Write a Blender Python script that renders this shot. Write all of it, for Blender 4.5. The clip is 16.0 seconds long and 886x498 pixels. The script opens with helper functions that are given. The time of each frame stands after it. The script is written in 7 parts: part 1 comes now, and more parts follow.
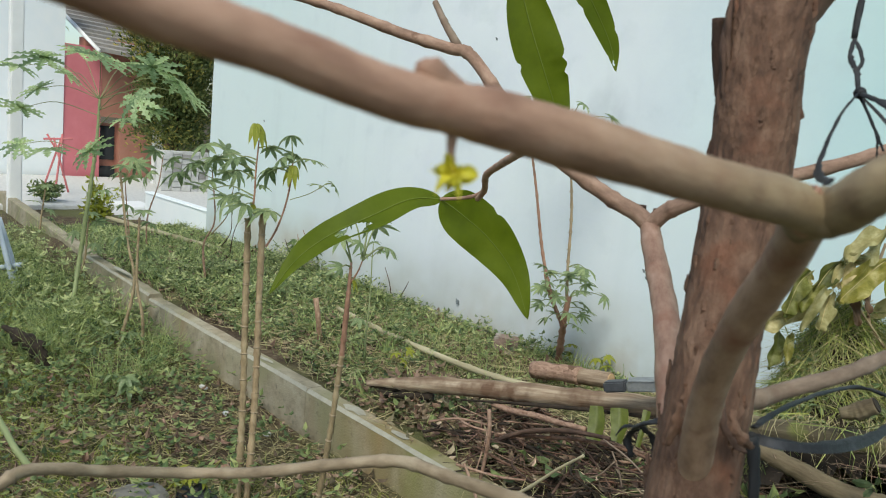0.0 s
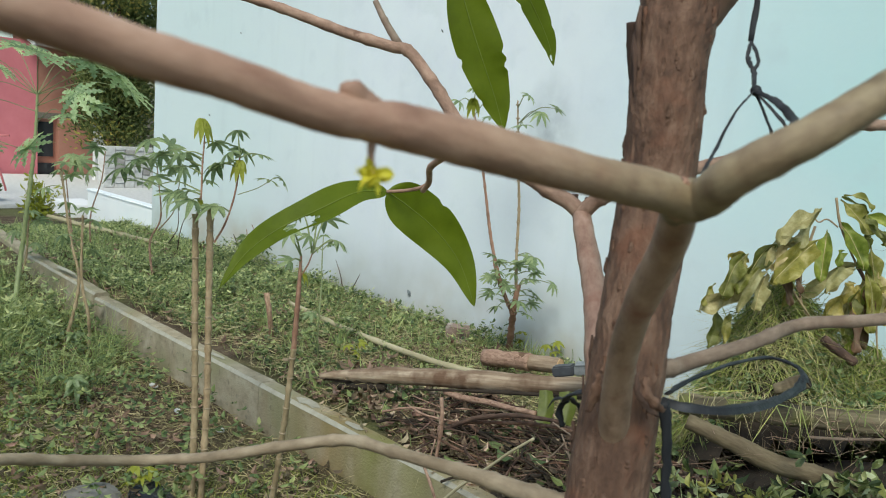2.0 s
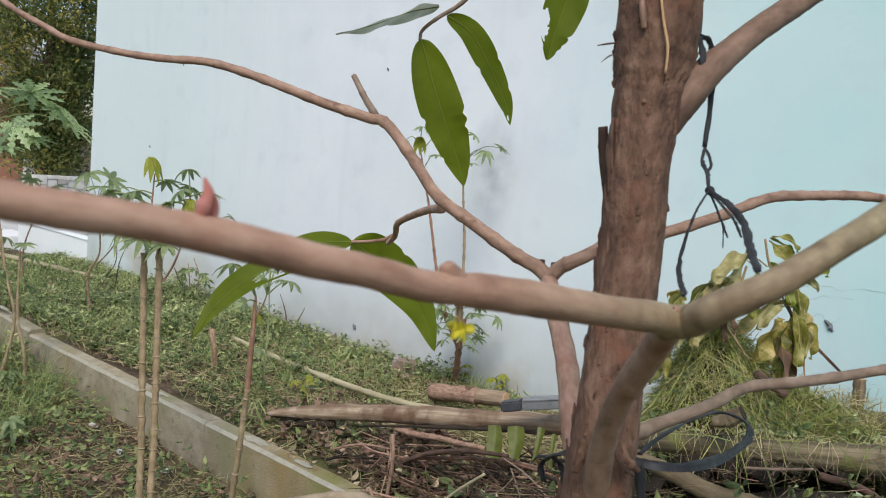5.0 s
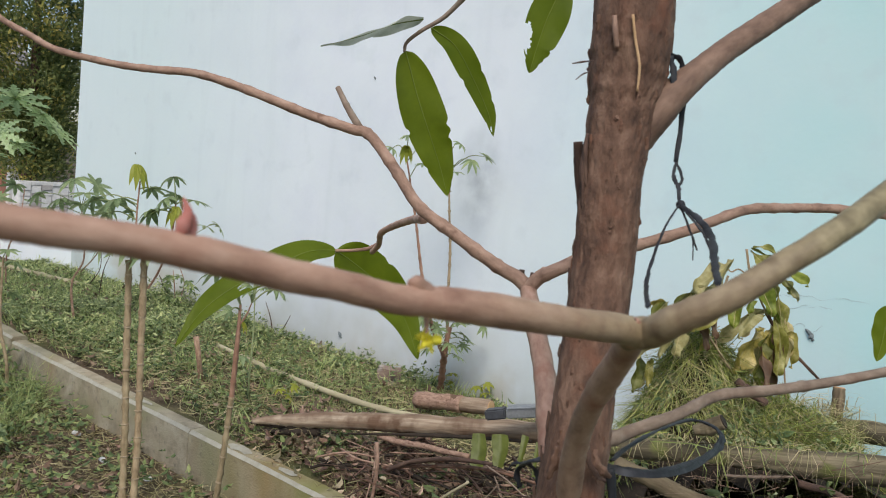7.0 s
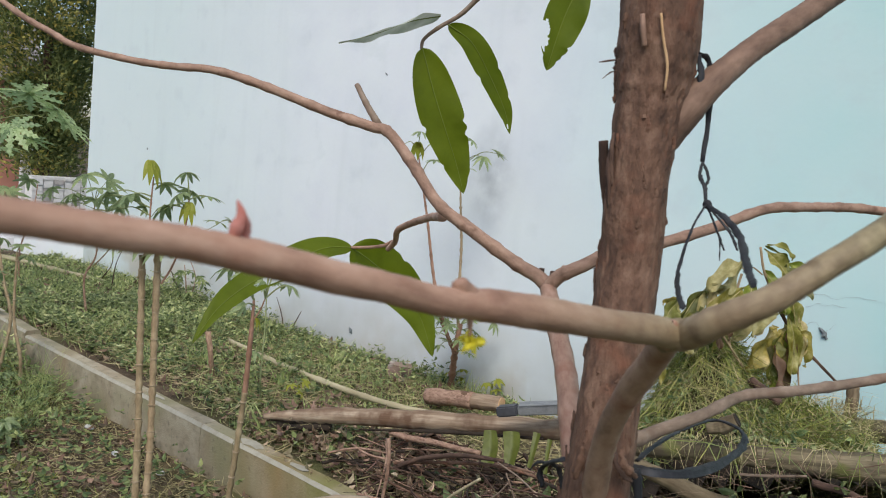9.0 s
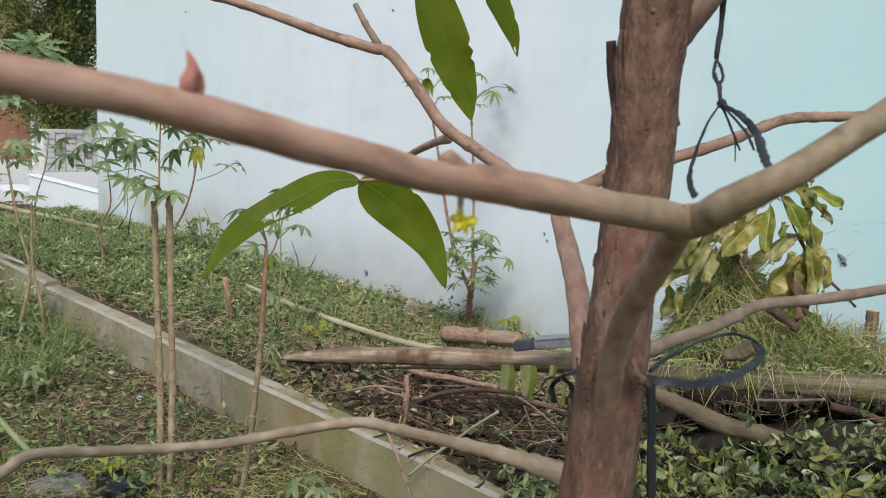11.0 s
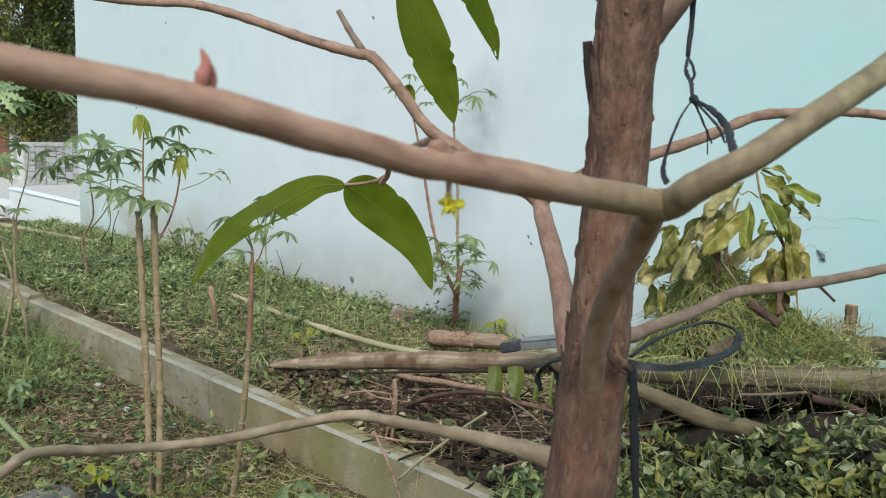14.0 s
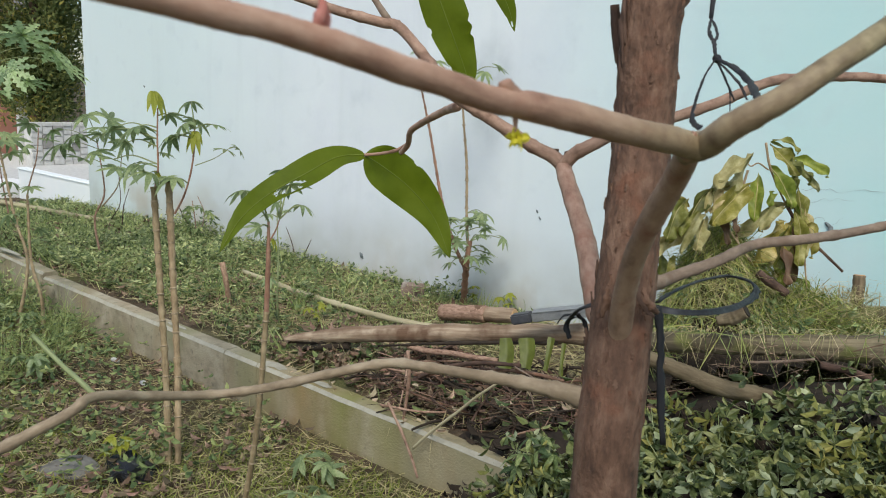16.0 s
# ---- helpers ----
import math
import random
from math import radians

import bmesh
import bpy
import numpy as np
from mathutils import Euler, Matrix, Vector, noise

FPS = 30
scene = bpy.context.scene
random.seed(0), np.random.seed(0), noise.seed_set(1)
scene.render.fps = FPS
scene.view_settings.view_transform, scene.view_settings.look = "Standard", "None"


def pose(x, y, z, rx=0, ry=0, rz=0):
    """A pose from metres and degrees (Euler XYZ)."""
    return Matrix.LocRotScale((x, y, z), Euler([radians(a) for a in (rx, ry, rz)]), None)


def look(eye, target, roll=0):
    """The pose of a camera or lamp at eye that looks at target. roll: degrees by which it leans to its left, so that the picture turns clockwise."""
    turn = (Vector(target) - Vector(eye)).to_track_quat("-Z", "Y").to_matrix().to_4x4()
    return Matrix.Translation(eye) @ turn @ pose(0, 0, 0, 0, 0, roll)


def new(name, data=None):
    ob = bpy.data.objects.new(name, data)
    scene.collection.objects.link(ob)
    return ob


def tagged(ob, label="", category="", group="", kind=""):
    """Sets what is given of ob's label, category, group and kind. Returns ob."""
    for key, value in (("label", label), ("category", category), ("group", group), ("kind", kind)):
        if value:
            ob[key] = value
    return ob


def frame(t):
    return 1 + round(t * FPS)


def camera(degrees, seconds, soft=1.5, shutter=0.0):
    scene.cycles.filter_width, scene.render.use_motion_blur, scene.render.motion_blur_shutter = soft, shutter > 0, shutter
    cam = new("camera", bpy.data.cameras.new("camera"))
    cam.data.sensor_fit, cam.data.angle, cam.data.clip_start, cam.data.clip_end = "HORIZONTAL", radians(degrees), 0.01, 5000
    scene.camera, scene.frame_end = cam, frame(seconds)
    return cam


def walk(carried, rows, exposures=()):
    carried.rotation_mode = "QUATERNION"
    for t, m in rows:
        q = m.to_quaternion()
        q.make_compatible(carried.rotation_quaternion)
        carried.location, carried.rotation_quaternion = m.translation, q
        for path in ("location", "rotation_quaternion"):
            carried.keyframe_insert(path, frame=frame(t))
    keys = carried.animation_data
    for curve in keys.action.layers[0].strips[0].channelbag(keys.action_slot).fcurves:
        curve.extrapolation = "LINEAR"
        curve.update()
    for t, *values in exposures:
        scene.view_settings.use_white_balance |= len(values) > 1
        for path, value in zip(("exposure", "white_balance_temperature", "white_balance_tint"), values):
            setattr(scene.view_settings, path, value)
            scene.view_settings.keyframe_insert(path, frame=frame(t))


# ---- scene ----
cam = camera(59.38, 16.0, 1.0)
cam.data.dof.use_dof, cam.data.dof.focus_distance, cam.data.dof.aperture_fstop = True, 1.4, 24.0
PATH = [
    (0, (-0.0035, 0.0156, 1.3203), (-1.4754, 1.3384, 1.0308), 5.43),
    (0.5, (-0.0033, 0.0111, 1.3191), (-1.4640, 1.3460, 1.0284), 4.14),
    (1, (0.0036, 0.0169, 1.3086), (-1.4623, 1.3393, 0.9886), 3.32),
    (1.5, (0.0024, 0.0132, 1.3176), (-1.4671, 1.3338, 1.0069), 3.44),
    (2, (0.0249, -0.0013, 1.3244), (-1.3587, 1.4113, 1.0242), 4.73),
    (2.5, (0.0303, -0.0272, 1.3411), (-1.3039, 1.4406, 1.0853), 4.86),
    (3, (0.0304, -0.0489, 1.3512), (-1.2650, 1.4583, 1.1267), 5.19),
    (5.5, (0.0329, -0.0679, 1.3616), (-1.2379, 1.4619, 1.1501), 5.20),
    (6, (0.0353, -0.0664, 1.3592), (-1.2155, 1.4803, 1.1513), 5.20),
    (6.5, (0.0401, -0.0725, 1.3629), (-1.2065, 1.4790, 1.1651), 5.72),
    (7, (0.0440, -0.0740, 1.3656), (-1.2133, 1.4696, 1.1747), 5.56),
    (7.5, (0.0484, -0.0746, 1.3646), (-1.2128, 1.4644, 1.1620), 5.06),
    (8, (0.0489, -0.0736, 1.3693), (-1.2116, 1.4671, 1.1763), 5.46),
    (8.5, (0.0451, -0.0716, 1.3659), (-1.2150, 1.4670, 1.1547), 5.63),
    (9, (0.0351, -0.0806, 1.3663), (-1.2384, 1.4481, 1.1633), 5.75),
    (9.5, (0.0287, -0.0845, 1.3599), (-1.2522, 1.4335, 1.1253), 5.73),
    (10, (0.0318, -0.0715, 1.3506), (-1.2459, 1.4340, 1.0327), 4.74),
    (12.5, (0.0319, -0.0587, 1.3429), (-1.2429, 1.4416, 0.9911), 2.93),
    (13, (0.0371, -0.0676, 1.3419), (-1.2082, 1.4591, 0.9979), 3.65),
    (13.5, (0.0397, -0.0715, 1.3404), (-1.2144, 1.4492, 1.0012), 3.24),
    (14, (0.0439, -0.0778, 1.3403), (-1.2091, 1.4449, 1.0069), 2.89),
    (14.5, (0.0445, -0.0794, 1.3397), (-1.2051, 1.4466, 1.0081), 2.77),
    (15, (0.0424, -0.0801, 1.3384), (-1.2104, 1.4434, 1.0075), 2.45),
    (15.5, (0.0418, -0.0820, 1.3411), (-1.2110, 1.4421, 1.0132), 3.10),
    (16, (0.0497, -0.1186, 1.3271), (-1.2049, 1.3899, 0.9394), 2.53),
]
walk(cam, [(t, look(eye, target, roll)) for t, eye, target, roll in PATH], [(0.0, 0.11, 6750, 2), (1.0, 0.11, 6750, 3), (1.5, 0.11, 6700, 0), (2.5, 0.11, 6600, 1), (3.0, 0.11, 6700, 7.5), (5.3, 0.1, 6750, 11), (9.6, 0.06, 6750, 12), (10.2, 0.09, 6750, 13), (12.3, 0.14, 6600, 2), (15.0, 0.13, 6600, 3), (16.0, 0.12, 6750, 7)])

# ---- light: a bright, hazy sky with a soft sun ----
SUN_ELEVATION, SUN_TURN = 52.0, 146.0
world = bpy.data.worlds.new("sky")
scene.world = world
world.use_nodes = True
wn = world.node_tree.nodes
sky = wn.new("ShaderNodeTexSky")
sky.sky_type, sky.sun_disc = "NISHITA", False
sky.sun_elevation, sky.sun_rotation = radians(SUN_ELEVATION), radians(SUN_TURN)
sky.air_density, sky.dust_density, sky.ozone_density = 1.0, 1.5, 1.0
wn["Background"].inputs["Strength"].default_value = 0.15
world.node_tree.links.new(sky.outputs["Color"], wn["Background"].inputs["Color"])
sun = new("sun", bpy.data.lights.new("sun", "SUN"))
sun.data.energy, sun.data.angle, sun.data.color = 2.25, radians(25), (1.0, 0.96, 0.9)
sun.matrix_world = pose(0, 0, 6, 90 - SUN_ELEVATION, 0, -SUN_TURN + 180)


# ---- materials ----
def ramp_material(name, colours, scale=8.0, rough=0.7, bump=0.2, bump_scale=60.0, stretch=(1, 1, 1), island=0.0, detail=6.0,
                  metal=0.0, second=None, second_scale=1.5, second_at=(0.5, 0.65), through_light=0.0, spec=0.4, bump_dist=0.004, grain=False):
    """A noise-mottled surface: colours along a ramp, a second large-scale stain, fine relief; island: variation from piece to piece."""
    m = bpy.data.materials.new(name)
    m.use_nodes = True
    n, l = m.node_tree.nodes, m.node_tree.links
    b = n["Principled BSDF"]
    b.inputs["Roughness"].default_value, b.inputs["Metallic"].default_value = rough, metal
    b.inputs["Specular IOR Level"].default_value = spec
    tc, mp = n.new("ShaderNodeTexCoord"), n.new("ShaderNodeMapping")
    mp.inputs["Scale"].default_value = stretch
    at = n.new("ShaderNodeAttribute")
    at.attribute_name = "grain"
    place = at.outputs["Vector"] if grain else tc.outputs["Object"]
    l.new(place, mp.inputs["Vector"])
    nz = n.new("ShaderNodeTexNoise")
    nz.inputs["Scale"].default_value, nz.inputs["Detail"].default_value, nz.inputs["Roughness"].default_value = scale, detail, 0.62
    l.new(mp.outputs["Vector"], nz.inputs["Vector"])
    rp = n.new("ShaderNodeValToRGB")
    rp.color_ramp.elements[0].position, rp.color_ramp.elements[1].position = 0.28, 0.72
    for i, c in enumerate(colours):
        at = 0.28 + 0.44 * i / max(1, len(colours) - 1)
        e = rp.color_ramp.elements[0] if i == 0 else rp.color_ramp.elements[-1] if i == len(colours) - 1 else rp.color_ramp.elements.new(at)
        e.color = (*c, 1)
    l.new(nz.outputs["Fac"], rp.inputs["Fac"])
    colour = rp.outputs["Color"]
    if second:
        nz2 = n.new("ShaderNodeTexNoise")
        nz2.inputs["Scale"].default_value, nz2.inputs["Detail"].default_value = second_scale, 4.0
        l.new(place, nz2.inputs["Vector"])
        mr = n.new("ShaderNodeMapRange")
        mr.inputs["From Min"].default_value, mr.inputs["From Max"].default_value = second_at
        l.new(nz2.outputs["Fac"], mr.inputs["Value"])
        mx = n.new("ShaderNodeMix")
        mx.data_type = "RGBA"
        mx.inputs["B"].default_value = (*second, 1)
        mx.inputs[7].default_value = (*second, 1)
        l.new(mr.outputs["Result"], mx.inputs[0])
        l.new(colour, mx.inputs[6])
        colour = mx.outputs[2]
    if island:
        geo, oi, add, hs = n.new("ShaderNodeNewGeometry"), n.new("ShaderNodeObjectInfo"), n.new("ShaderNodeMath"), n.new("ShaderNodeHueSaturation")
        add.operation = "ADD"
        l.new(geo.outputs["Random Per Island"], add.inputs[0])
        l.new(oi.outputs["Random"], add.inputs[1])
        fr = n.new("ShaderNodeMath")
        fr.operation = "FRACT"
        l.new(add.outputs[0], fr.inputs[0])
        mr1 = n.new("ShaderNodeMapRange")
        mr1.inputs["To Min"].default_value, mr1.inputs["To Max"].default_value = 1 - island, 1 + island
        l.new(fr.outputs[0], mr1.inputs["Value"])
        l.new(mr1.outputs["Result"], hs.inputs["Value"])
        mr2 = n.new("ShaderNodeMapRange")
        mr2.inputs["To Min"].default_value, mr2.inputs["To Max"].default_value = 0.5 + island * 0.06, 0.5 - island * 0.06
        l.new(fr.outputs[0], mr2.inputs["Value"])
        l.new(mr2.outputs["Result"], hs.inputs["Hue"])
        l.new(colour, hs.inputs["Color"])
        colour = hs.outputs["Color"]
    l.new(colour, b.inputs["Base Color"])
    if bump:
        nb, bp = n.new("ShaderNodeTexNoise"), n.new("ShaderNodeBump")
        nb.inputs["Scale"].default_value, nb.inputs["Detail"].default_value = bump_scale, 5.0
        l.new(mp.outputs["Vector"], nb.inputs["Vector"])
        bp.inputs["Strength"].default_value, bp.inputs["Distance"].default_value = bump, bump_dist
        l.new(nb.outputs["Fac"], bp.inputs["Height"])
        l.new(bp.outputs["Normal"], b.inputs["Normal"])
    if through_light:
        tr, ms, out = n.new("ShaderNodeBsdfTranslucent"), n.new("ShaderNodeMixShader"), n["Material Output"]
        l.new(colour, tr.inputs["Color"])
        ms.inputs[0].default_value = through_light
        l.new(b.outputs[0], ms.inputs[1])
        l.new(tr.outputs[0], ms.inputs[2])
        l.new(ms.outputs[0], out.inputs["Surface"])
    return m


BARK = ramp_material("bark", [(0.044, 0.024, 0.016), (0.132, 0.073, 0.047), (0.226, 0.14, 0.096)], 95, 0.85, 0.85, 300, (1, 1, 0.5), second=(0.188, 0.076, 0.042), second_scale=30, second_at=(0.53, 0.76), bump_dist=0.0028, grain=True, detail=12.0)
BARK_DARK = ramp_material("bark_dark", [(0.03, 0.018, 0.014), (0.085, 0.05, 0.036), (0.16, 0.1, 0.07)], 60, 0.9, 0.8, 200, (1, 1, 0.3), grain=True)
# Darker copy of the limb bark, for the one limb in shade.
LIMB_SHADED = ramp_material("limb_shaded_bark", [(0.1, 0.06, 0.042), (0.185, 0.115, 0.08), (0.27, 0.175, 0.125)], 90, 0.75, 0.4, 380, (1, 1, 0.5), bump_dist=0.001, grain=True)
TWIG_RED = ramp_material("twig_red", [(0.22, 0.118, 0.08), (0.38, 0.23, 0.162), (0.50, 0.335, 0.25)], 90, 0.6, 0.4, 420, (1, 1, 0.45), second=(0.3, 0.14, 0.09), second_scale=38, second_at=(0.56, 0.76), bump_dist=0.001, grain=True, detail=9.0)
TWIG_BROWN = ramp_material("twig_brown", [(0.18, 0.112, 0.072), (0.315, 0.205, 0.136), (0.45, 0.31, 0.215)], 80, 0.78, 0.5, 300, (1, 1, 0.5), second=(0.24, 0.12, 0.076), second_scale=45, second_at=(0.54, 0.72), bump_dist=0.001, grain=True)
TWIG_GREY = ramp_material("twig_grey", [(0.13, 0.092, 0.066), (0.225, 0.168, 0.124), (0.33, 0.255, 0.195)], 100, 0.72, 0.4, 380, (1, 1, 0.5), second=(0.17, 0.112, 0.078), second_scale=45, second_at=(0.5, 0.68), bump_dist=0.001, grain=True)
TWIG_DARK = ramp_material("twig_dark", [(0.17, 0.1, 0.07), (0.31, 0.195, 0.138), (0.43, 0.29, 0.215)], 90, 0.7, 0.45, 380, (1, 1, 0.5), second=(0.15, 0.078, 0.05), second_scale=60, second_at=(0.58, 0.72), bump_dist=0.001, grain=True)
TWIG_TANGLE = ramp_material("twig_tangle", [(0.045, 0.028, 0.019), (0.12, 0.078, 0.052), (0.26, 0.185, 0.13)], 9, 0.85, 0.0, island=0.6)
BRANCH_OLIVE = ramp_material("branch_olive", [(0.06, 0.043, 0.024), (0.125, 0.096, 0.056), (0.19, 0.155, 0.095)], 40, 0.85, 0.6, 120, (1, 1, 0.3), grain=True)
LEAF = ramp_material("leaf_dark", [(0.088, 0.125, 0.006), (0.12, 0.165, 0.008), (0.148, 0.195, 0.012)], 14, 0.5, 0.1, 180, island=0.06, through_light=0.4, spec=0.25, bump_dist=0.0006)
LEAF_BACK = ramp_material("leaf_back", [(0.30, 0.35, 0.26), (0.46, 0.51, 0.41), (0.6, 0.64, 0.56)], 30, 0.4, 0.1, 120, through_light=0.25)
LEAF_VEIN = ramp_material("leaf_vein", [(0.125, 0.17, 0.015), (0.155, 0.2, 0.02)], 30, 0.5, 0.0)
CASSAVA = ramp_material("cassava_leaf", [(0.165, 0.235, 0.105), (0.265, 0.345, 0.165), (0.39, 0.47, 0.255)], 12, 0.42, 0.1, 60, island=0.3, through_light=0.45)
YOUNG = ramp_material("young_leaf", [(0.24, 0.28, 0.03), (0.40, 0.41, 0.06)], 20, 0.5, 0.1, 60, through_light=0.4)
PAPAYA = ramp_material("papaya_leaf", [(0.25, 0.37, 0.16), (0.37, 0.50, 0.25), (0.52, 0.62, 0.37)], 10, 0.4, 0.15, 40, island=0.45, through_light=0.5)
CANE = ramp_material("cane", [(0.16, 0.115, 0.062), (0.29, 0.215, 0.125), (0.42, 0.33, 0.205)], 45, 0.7, 0.4, 120, (1, 1, 0.4), island=0.1, grain=True)
CANE_RED = ramp_material("cane_red", [(0.17, 0.088, 0.057), (0.28, 0.152, 0.1), (0.37, 0.225, 0.155)], 25, 0.6, 0.3, 90)
CANE_NODE = ramp_material("cane_node", [(0.24, 0.18, 0.11), (0.38, 0.305, 0.205)], 60, 0.75, 0.3, 120)
GREEN_STEM = ramp_material("green_stem", [(0.17, 0.21, 0.09), (0.29, 0.33, 0.16)], 20, 0.55, 0.2, 60)
SOIL = ramp_material("soil", [(0.03, 0.02, 0.012), (0.085, 0.06, 0.036), (0.17, 0.125, 0.076)], 9, 0.95, 0.9, 55, second=(0.10, 0.105, 0.038), second_scale=1.8, second_at=(0.47, 0.66), bump_dist=0.02)
CONCRETE = ramp_material("concrete", [(0.215, 0.185, 0.125), (0.335, 0.295, 0.213), (0.45, 0.405, 0.31)], 14, 0.9, 0.8, 120, second=(0.25, 0.235, 0.14), second_scale=3.5, second_at=(0.46, 0.66))
CONCRETE_PALE = ramp_material("concrete_pale", [(0.30, 0.285, 0.225), (0.40, 0.385, 0.32)], 30, 0.9, 0.5, 120)
LOG = ramp_material("log", [(0.085, 0.055, 0.037), (0.27, 0.195, 0.132), (0.52, 0.43, 0.32)], 40, 0.85, 0.9, 90, (1, 1, 0.06), second=(0.13, 0.075, 0.045), second_scale=7, second_at=(0.48, 0.62), grain=True)
LOG_MOSS = ramp_material("log_moss", [(0.03, 0.024, 0.016), (0.10, 0.083, 0.05), (0.27, 0.225, 0.14)], 40, 0.9, 0.9, 90, (1, 1, 0.06), second=(0.12, 0.125, 0.04), second_scale=14, second_at=(0.52, 0.64), grain=True)
LOG_CUT = ramp_material("log_cut", [(0.45, 0.27, 0.13), (0.62, 0.42, 0.24)], 20, 0.85, 0.4, 90)
BAMBOO = ramp_material("bamboo", [(0.30, 0.255, 0.15), (0.50, 0.45, 0.30)], 40, 0.6, 0.3, 80, (1, 1, 0.1), grain=True)
STRAP = ramp_material("plastic_strap", [(0.009, 0.010, 0.012), (0.022, 0.024, 0.028), (0.05, 0.053, 0.06)], 60, 0.6, 0.5, 300, (1, 1, 0.1), bump_dist=0.001, spec=0.25)
STEEL = ramp_material("steel", [(0.20, 0.21, 0.22), (0.33, 0.34, 0.35)], 40, 0.45, 0.2, 200, metal=0.5)
PLASTIC_GREY = ramp_material("plastic_grey", [(0.045, 0.047, 0.054), (0.08, 0.084, 0.095)], 30, 0.5, 0.1, 100)
BRICK = ramp_material("brick_red", [(0.17, 0.12, 0.095), (0.30, 0.22, 0.18)], 25, 0.95, 0.8, 90, second=(0.36, 0.33, 0.29), second_scale=15)
LIMB_PALE = ramp_material("limb_pale", [(0.16, 0.118, 0.075), (0.275, 0.215, 0.143), (0.39, 0.32, 0.225)], 90, 0.7, 0.5, 340, (1, 1, 0.4), second=(0.2, 0.15, 0.095), second_scale=40, second_at=(0.52, 0.7), bump_dist=0.001, grain=True)
TWIG_DULL = ramp_material("twig_dull", [(0.075, 0.055, 0.035), (0.16, 0.12, 0.075), (0.27, 0.21, 0.135)], 60, 0.85, 0.7, 160, (1, 1, 0.15), bump_dist=0.002, grain=True)
HERB = ramp_material("herb_leaf", [(0.13, 0.20, 0.085), (0.24, 0.33, 0.15), (0.42, 0.50, 0.29)], 12, 0.5, 0.1, 60, island=0.5, through_light=0.3)
GRASS = ramp_material("grass", [(0.16, 0.20, 0.04), (0.25, 0.30, 0.065), (0.33, 0.37, 0.10)], 2.0, 0.55, 0.0, island=0.35, through_light=0.35)
CUT_GRASS = ramp_material("cut_grass", [(0.14, 0.19, 0.04), (0.27, 0.325, 0.09), (0.46, 0.48, 0.2)], 4.0, 0.6, 0.0, island=0.6, through_light=0.3)
TALL_GRASS = ramp_material("tall_grass", [(0.27, 0.35, 0.12), (0.40, 0.47, 0.2)], 4.0, 0.6, 0.0, island=0.35, through_light=0.35)
STRAW = ramp_material("straw", [(0.32, 0.28, 0.13), (0.48, 0.43, 0.24)], 5.0, 0.7, 0.0, island=0.3, through_light=0.15)
WEED = ramp_material("weed_leaf", [(0.07, 0.105, 0.036), (0.165, 0.228, 0.082), (0.34, 0.40, 0.175)], 6.0, 0.5, 0.0, island=0.6, through_light=0.35)
# Yellower weed leaf, brightened to stand in for sunlight on far weeds.
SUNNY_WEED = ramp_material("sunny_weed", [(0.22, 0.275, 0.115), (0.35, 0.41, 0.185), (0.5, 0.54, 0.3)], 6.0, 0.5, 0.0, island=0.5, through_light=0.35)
DEAD_LEAF = ramp_material("dead_leaf", [(0.055, 0.036, 0.022), (0.15, 0.10, 0.062), (0.32, 0.25, 0.165)], 20, 0.75, 0.2, 60, island=0.5)
CURLED = ramp_material("curled_leaf", [(0.20, 0.15, 0.09), (0.36, 0.29, 0.19), (0.5, 0.43, 0.3)], 25, 0.7, 0.2, 60, island=0.5)
# Dead leaf darkened to paint the shade inside the brush pile.
LITTER_SHADED = ramp_material("litter_shaded", [(0.018, 0.012, 0.008), (0.05, 0.034, 0.02), (0.2, 0.15, 0.1)], 20, 0.75, 0.2, 60, island=0.6)
WILTED = ramp_material("wilted_leaf", [(0.10, 0.105, 0.014), (0.24, 0.232, 0.045), (0.50, 0.46, 0.19)], 26, 0.5, 0.4, 60, island=0.55, through_light=0.3)
BLEACHED = ramp_material("bleached_leaf", [(0.23, 0.2, 0.075), (0.39, 0.345, 0.15), (0.56, 0.51, 0.29)], 40, 0.6, 0.3, 60, island=0.35, through_light=0.25)
FADING = ramp_material("fading_leaf", [(0.09, 0.13, 0.015), (0.18, 0.23, 0.035), (0.32, 0.36, 0.08)], 30, 0.45, 0.2, 60, island=0.3, through_light=0.35)
BROWN_LEAF = ramp_material("brown_leaf", [(0.06, 0.035, 0.018), (0.14, 0.085, 0.04)], 18, 0.6, 0.2, 60, island=0.2)
PALE_LEAF = ramp_material("pale_leaf", [(0.04, 0.056, 0.016), (0.11, 0.142, 0.046), (0.33, 0.36, 0.165)], 25, 0.5, 0.1, 60, island=0.65, through_light=0.25)
UPTURNED = ramp_material("upturned_leaf", [(0.17, 0.215, 0.105), (0.30, 0.35, 0.20), (0.43, 0.48, 0.32)], 25, 0.55, 0.1, 60, island=0.4, through_light=0.25)
YELLOWED = ramp_material("yellowed_weed", [(0.13, 0.14, 0.03), (0.23, 0.24, 0.06), (0.33, 0.33, 0.12)], 20, 0.55, 0.1, 60, island=0.5, through_light=0.25)
SHEATH = ramp_material("sheath", [(0.085, 0.105, 0.02), (0.15, 0.18, 0.035)], 30, 0.5, 0.3, 60, through_light=0.25)
FLOWER = ramp_material("flower", [(0.62, 0.55, 0.03), (0.8, 0.75, 0.08)], 120, 0.5, 0.2, 400, through_light=0.3, bump_dist=0.0005)
BUD = ramp_material("bud_pink", [(0.50, 0.16, 0.12), (0.72, 0.38, 0.33)], 200, 0.5, 0.2, 500, through_light=0.3, bump_dist=0.0005)
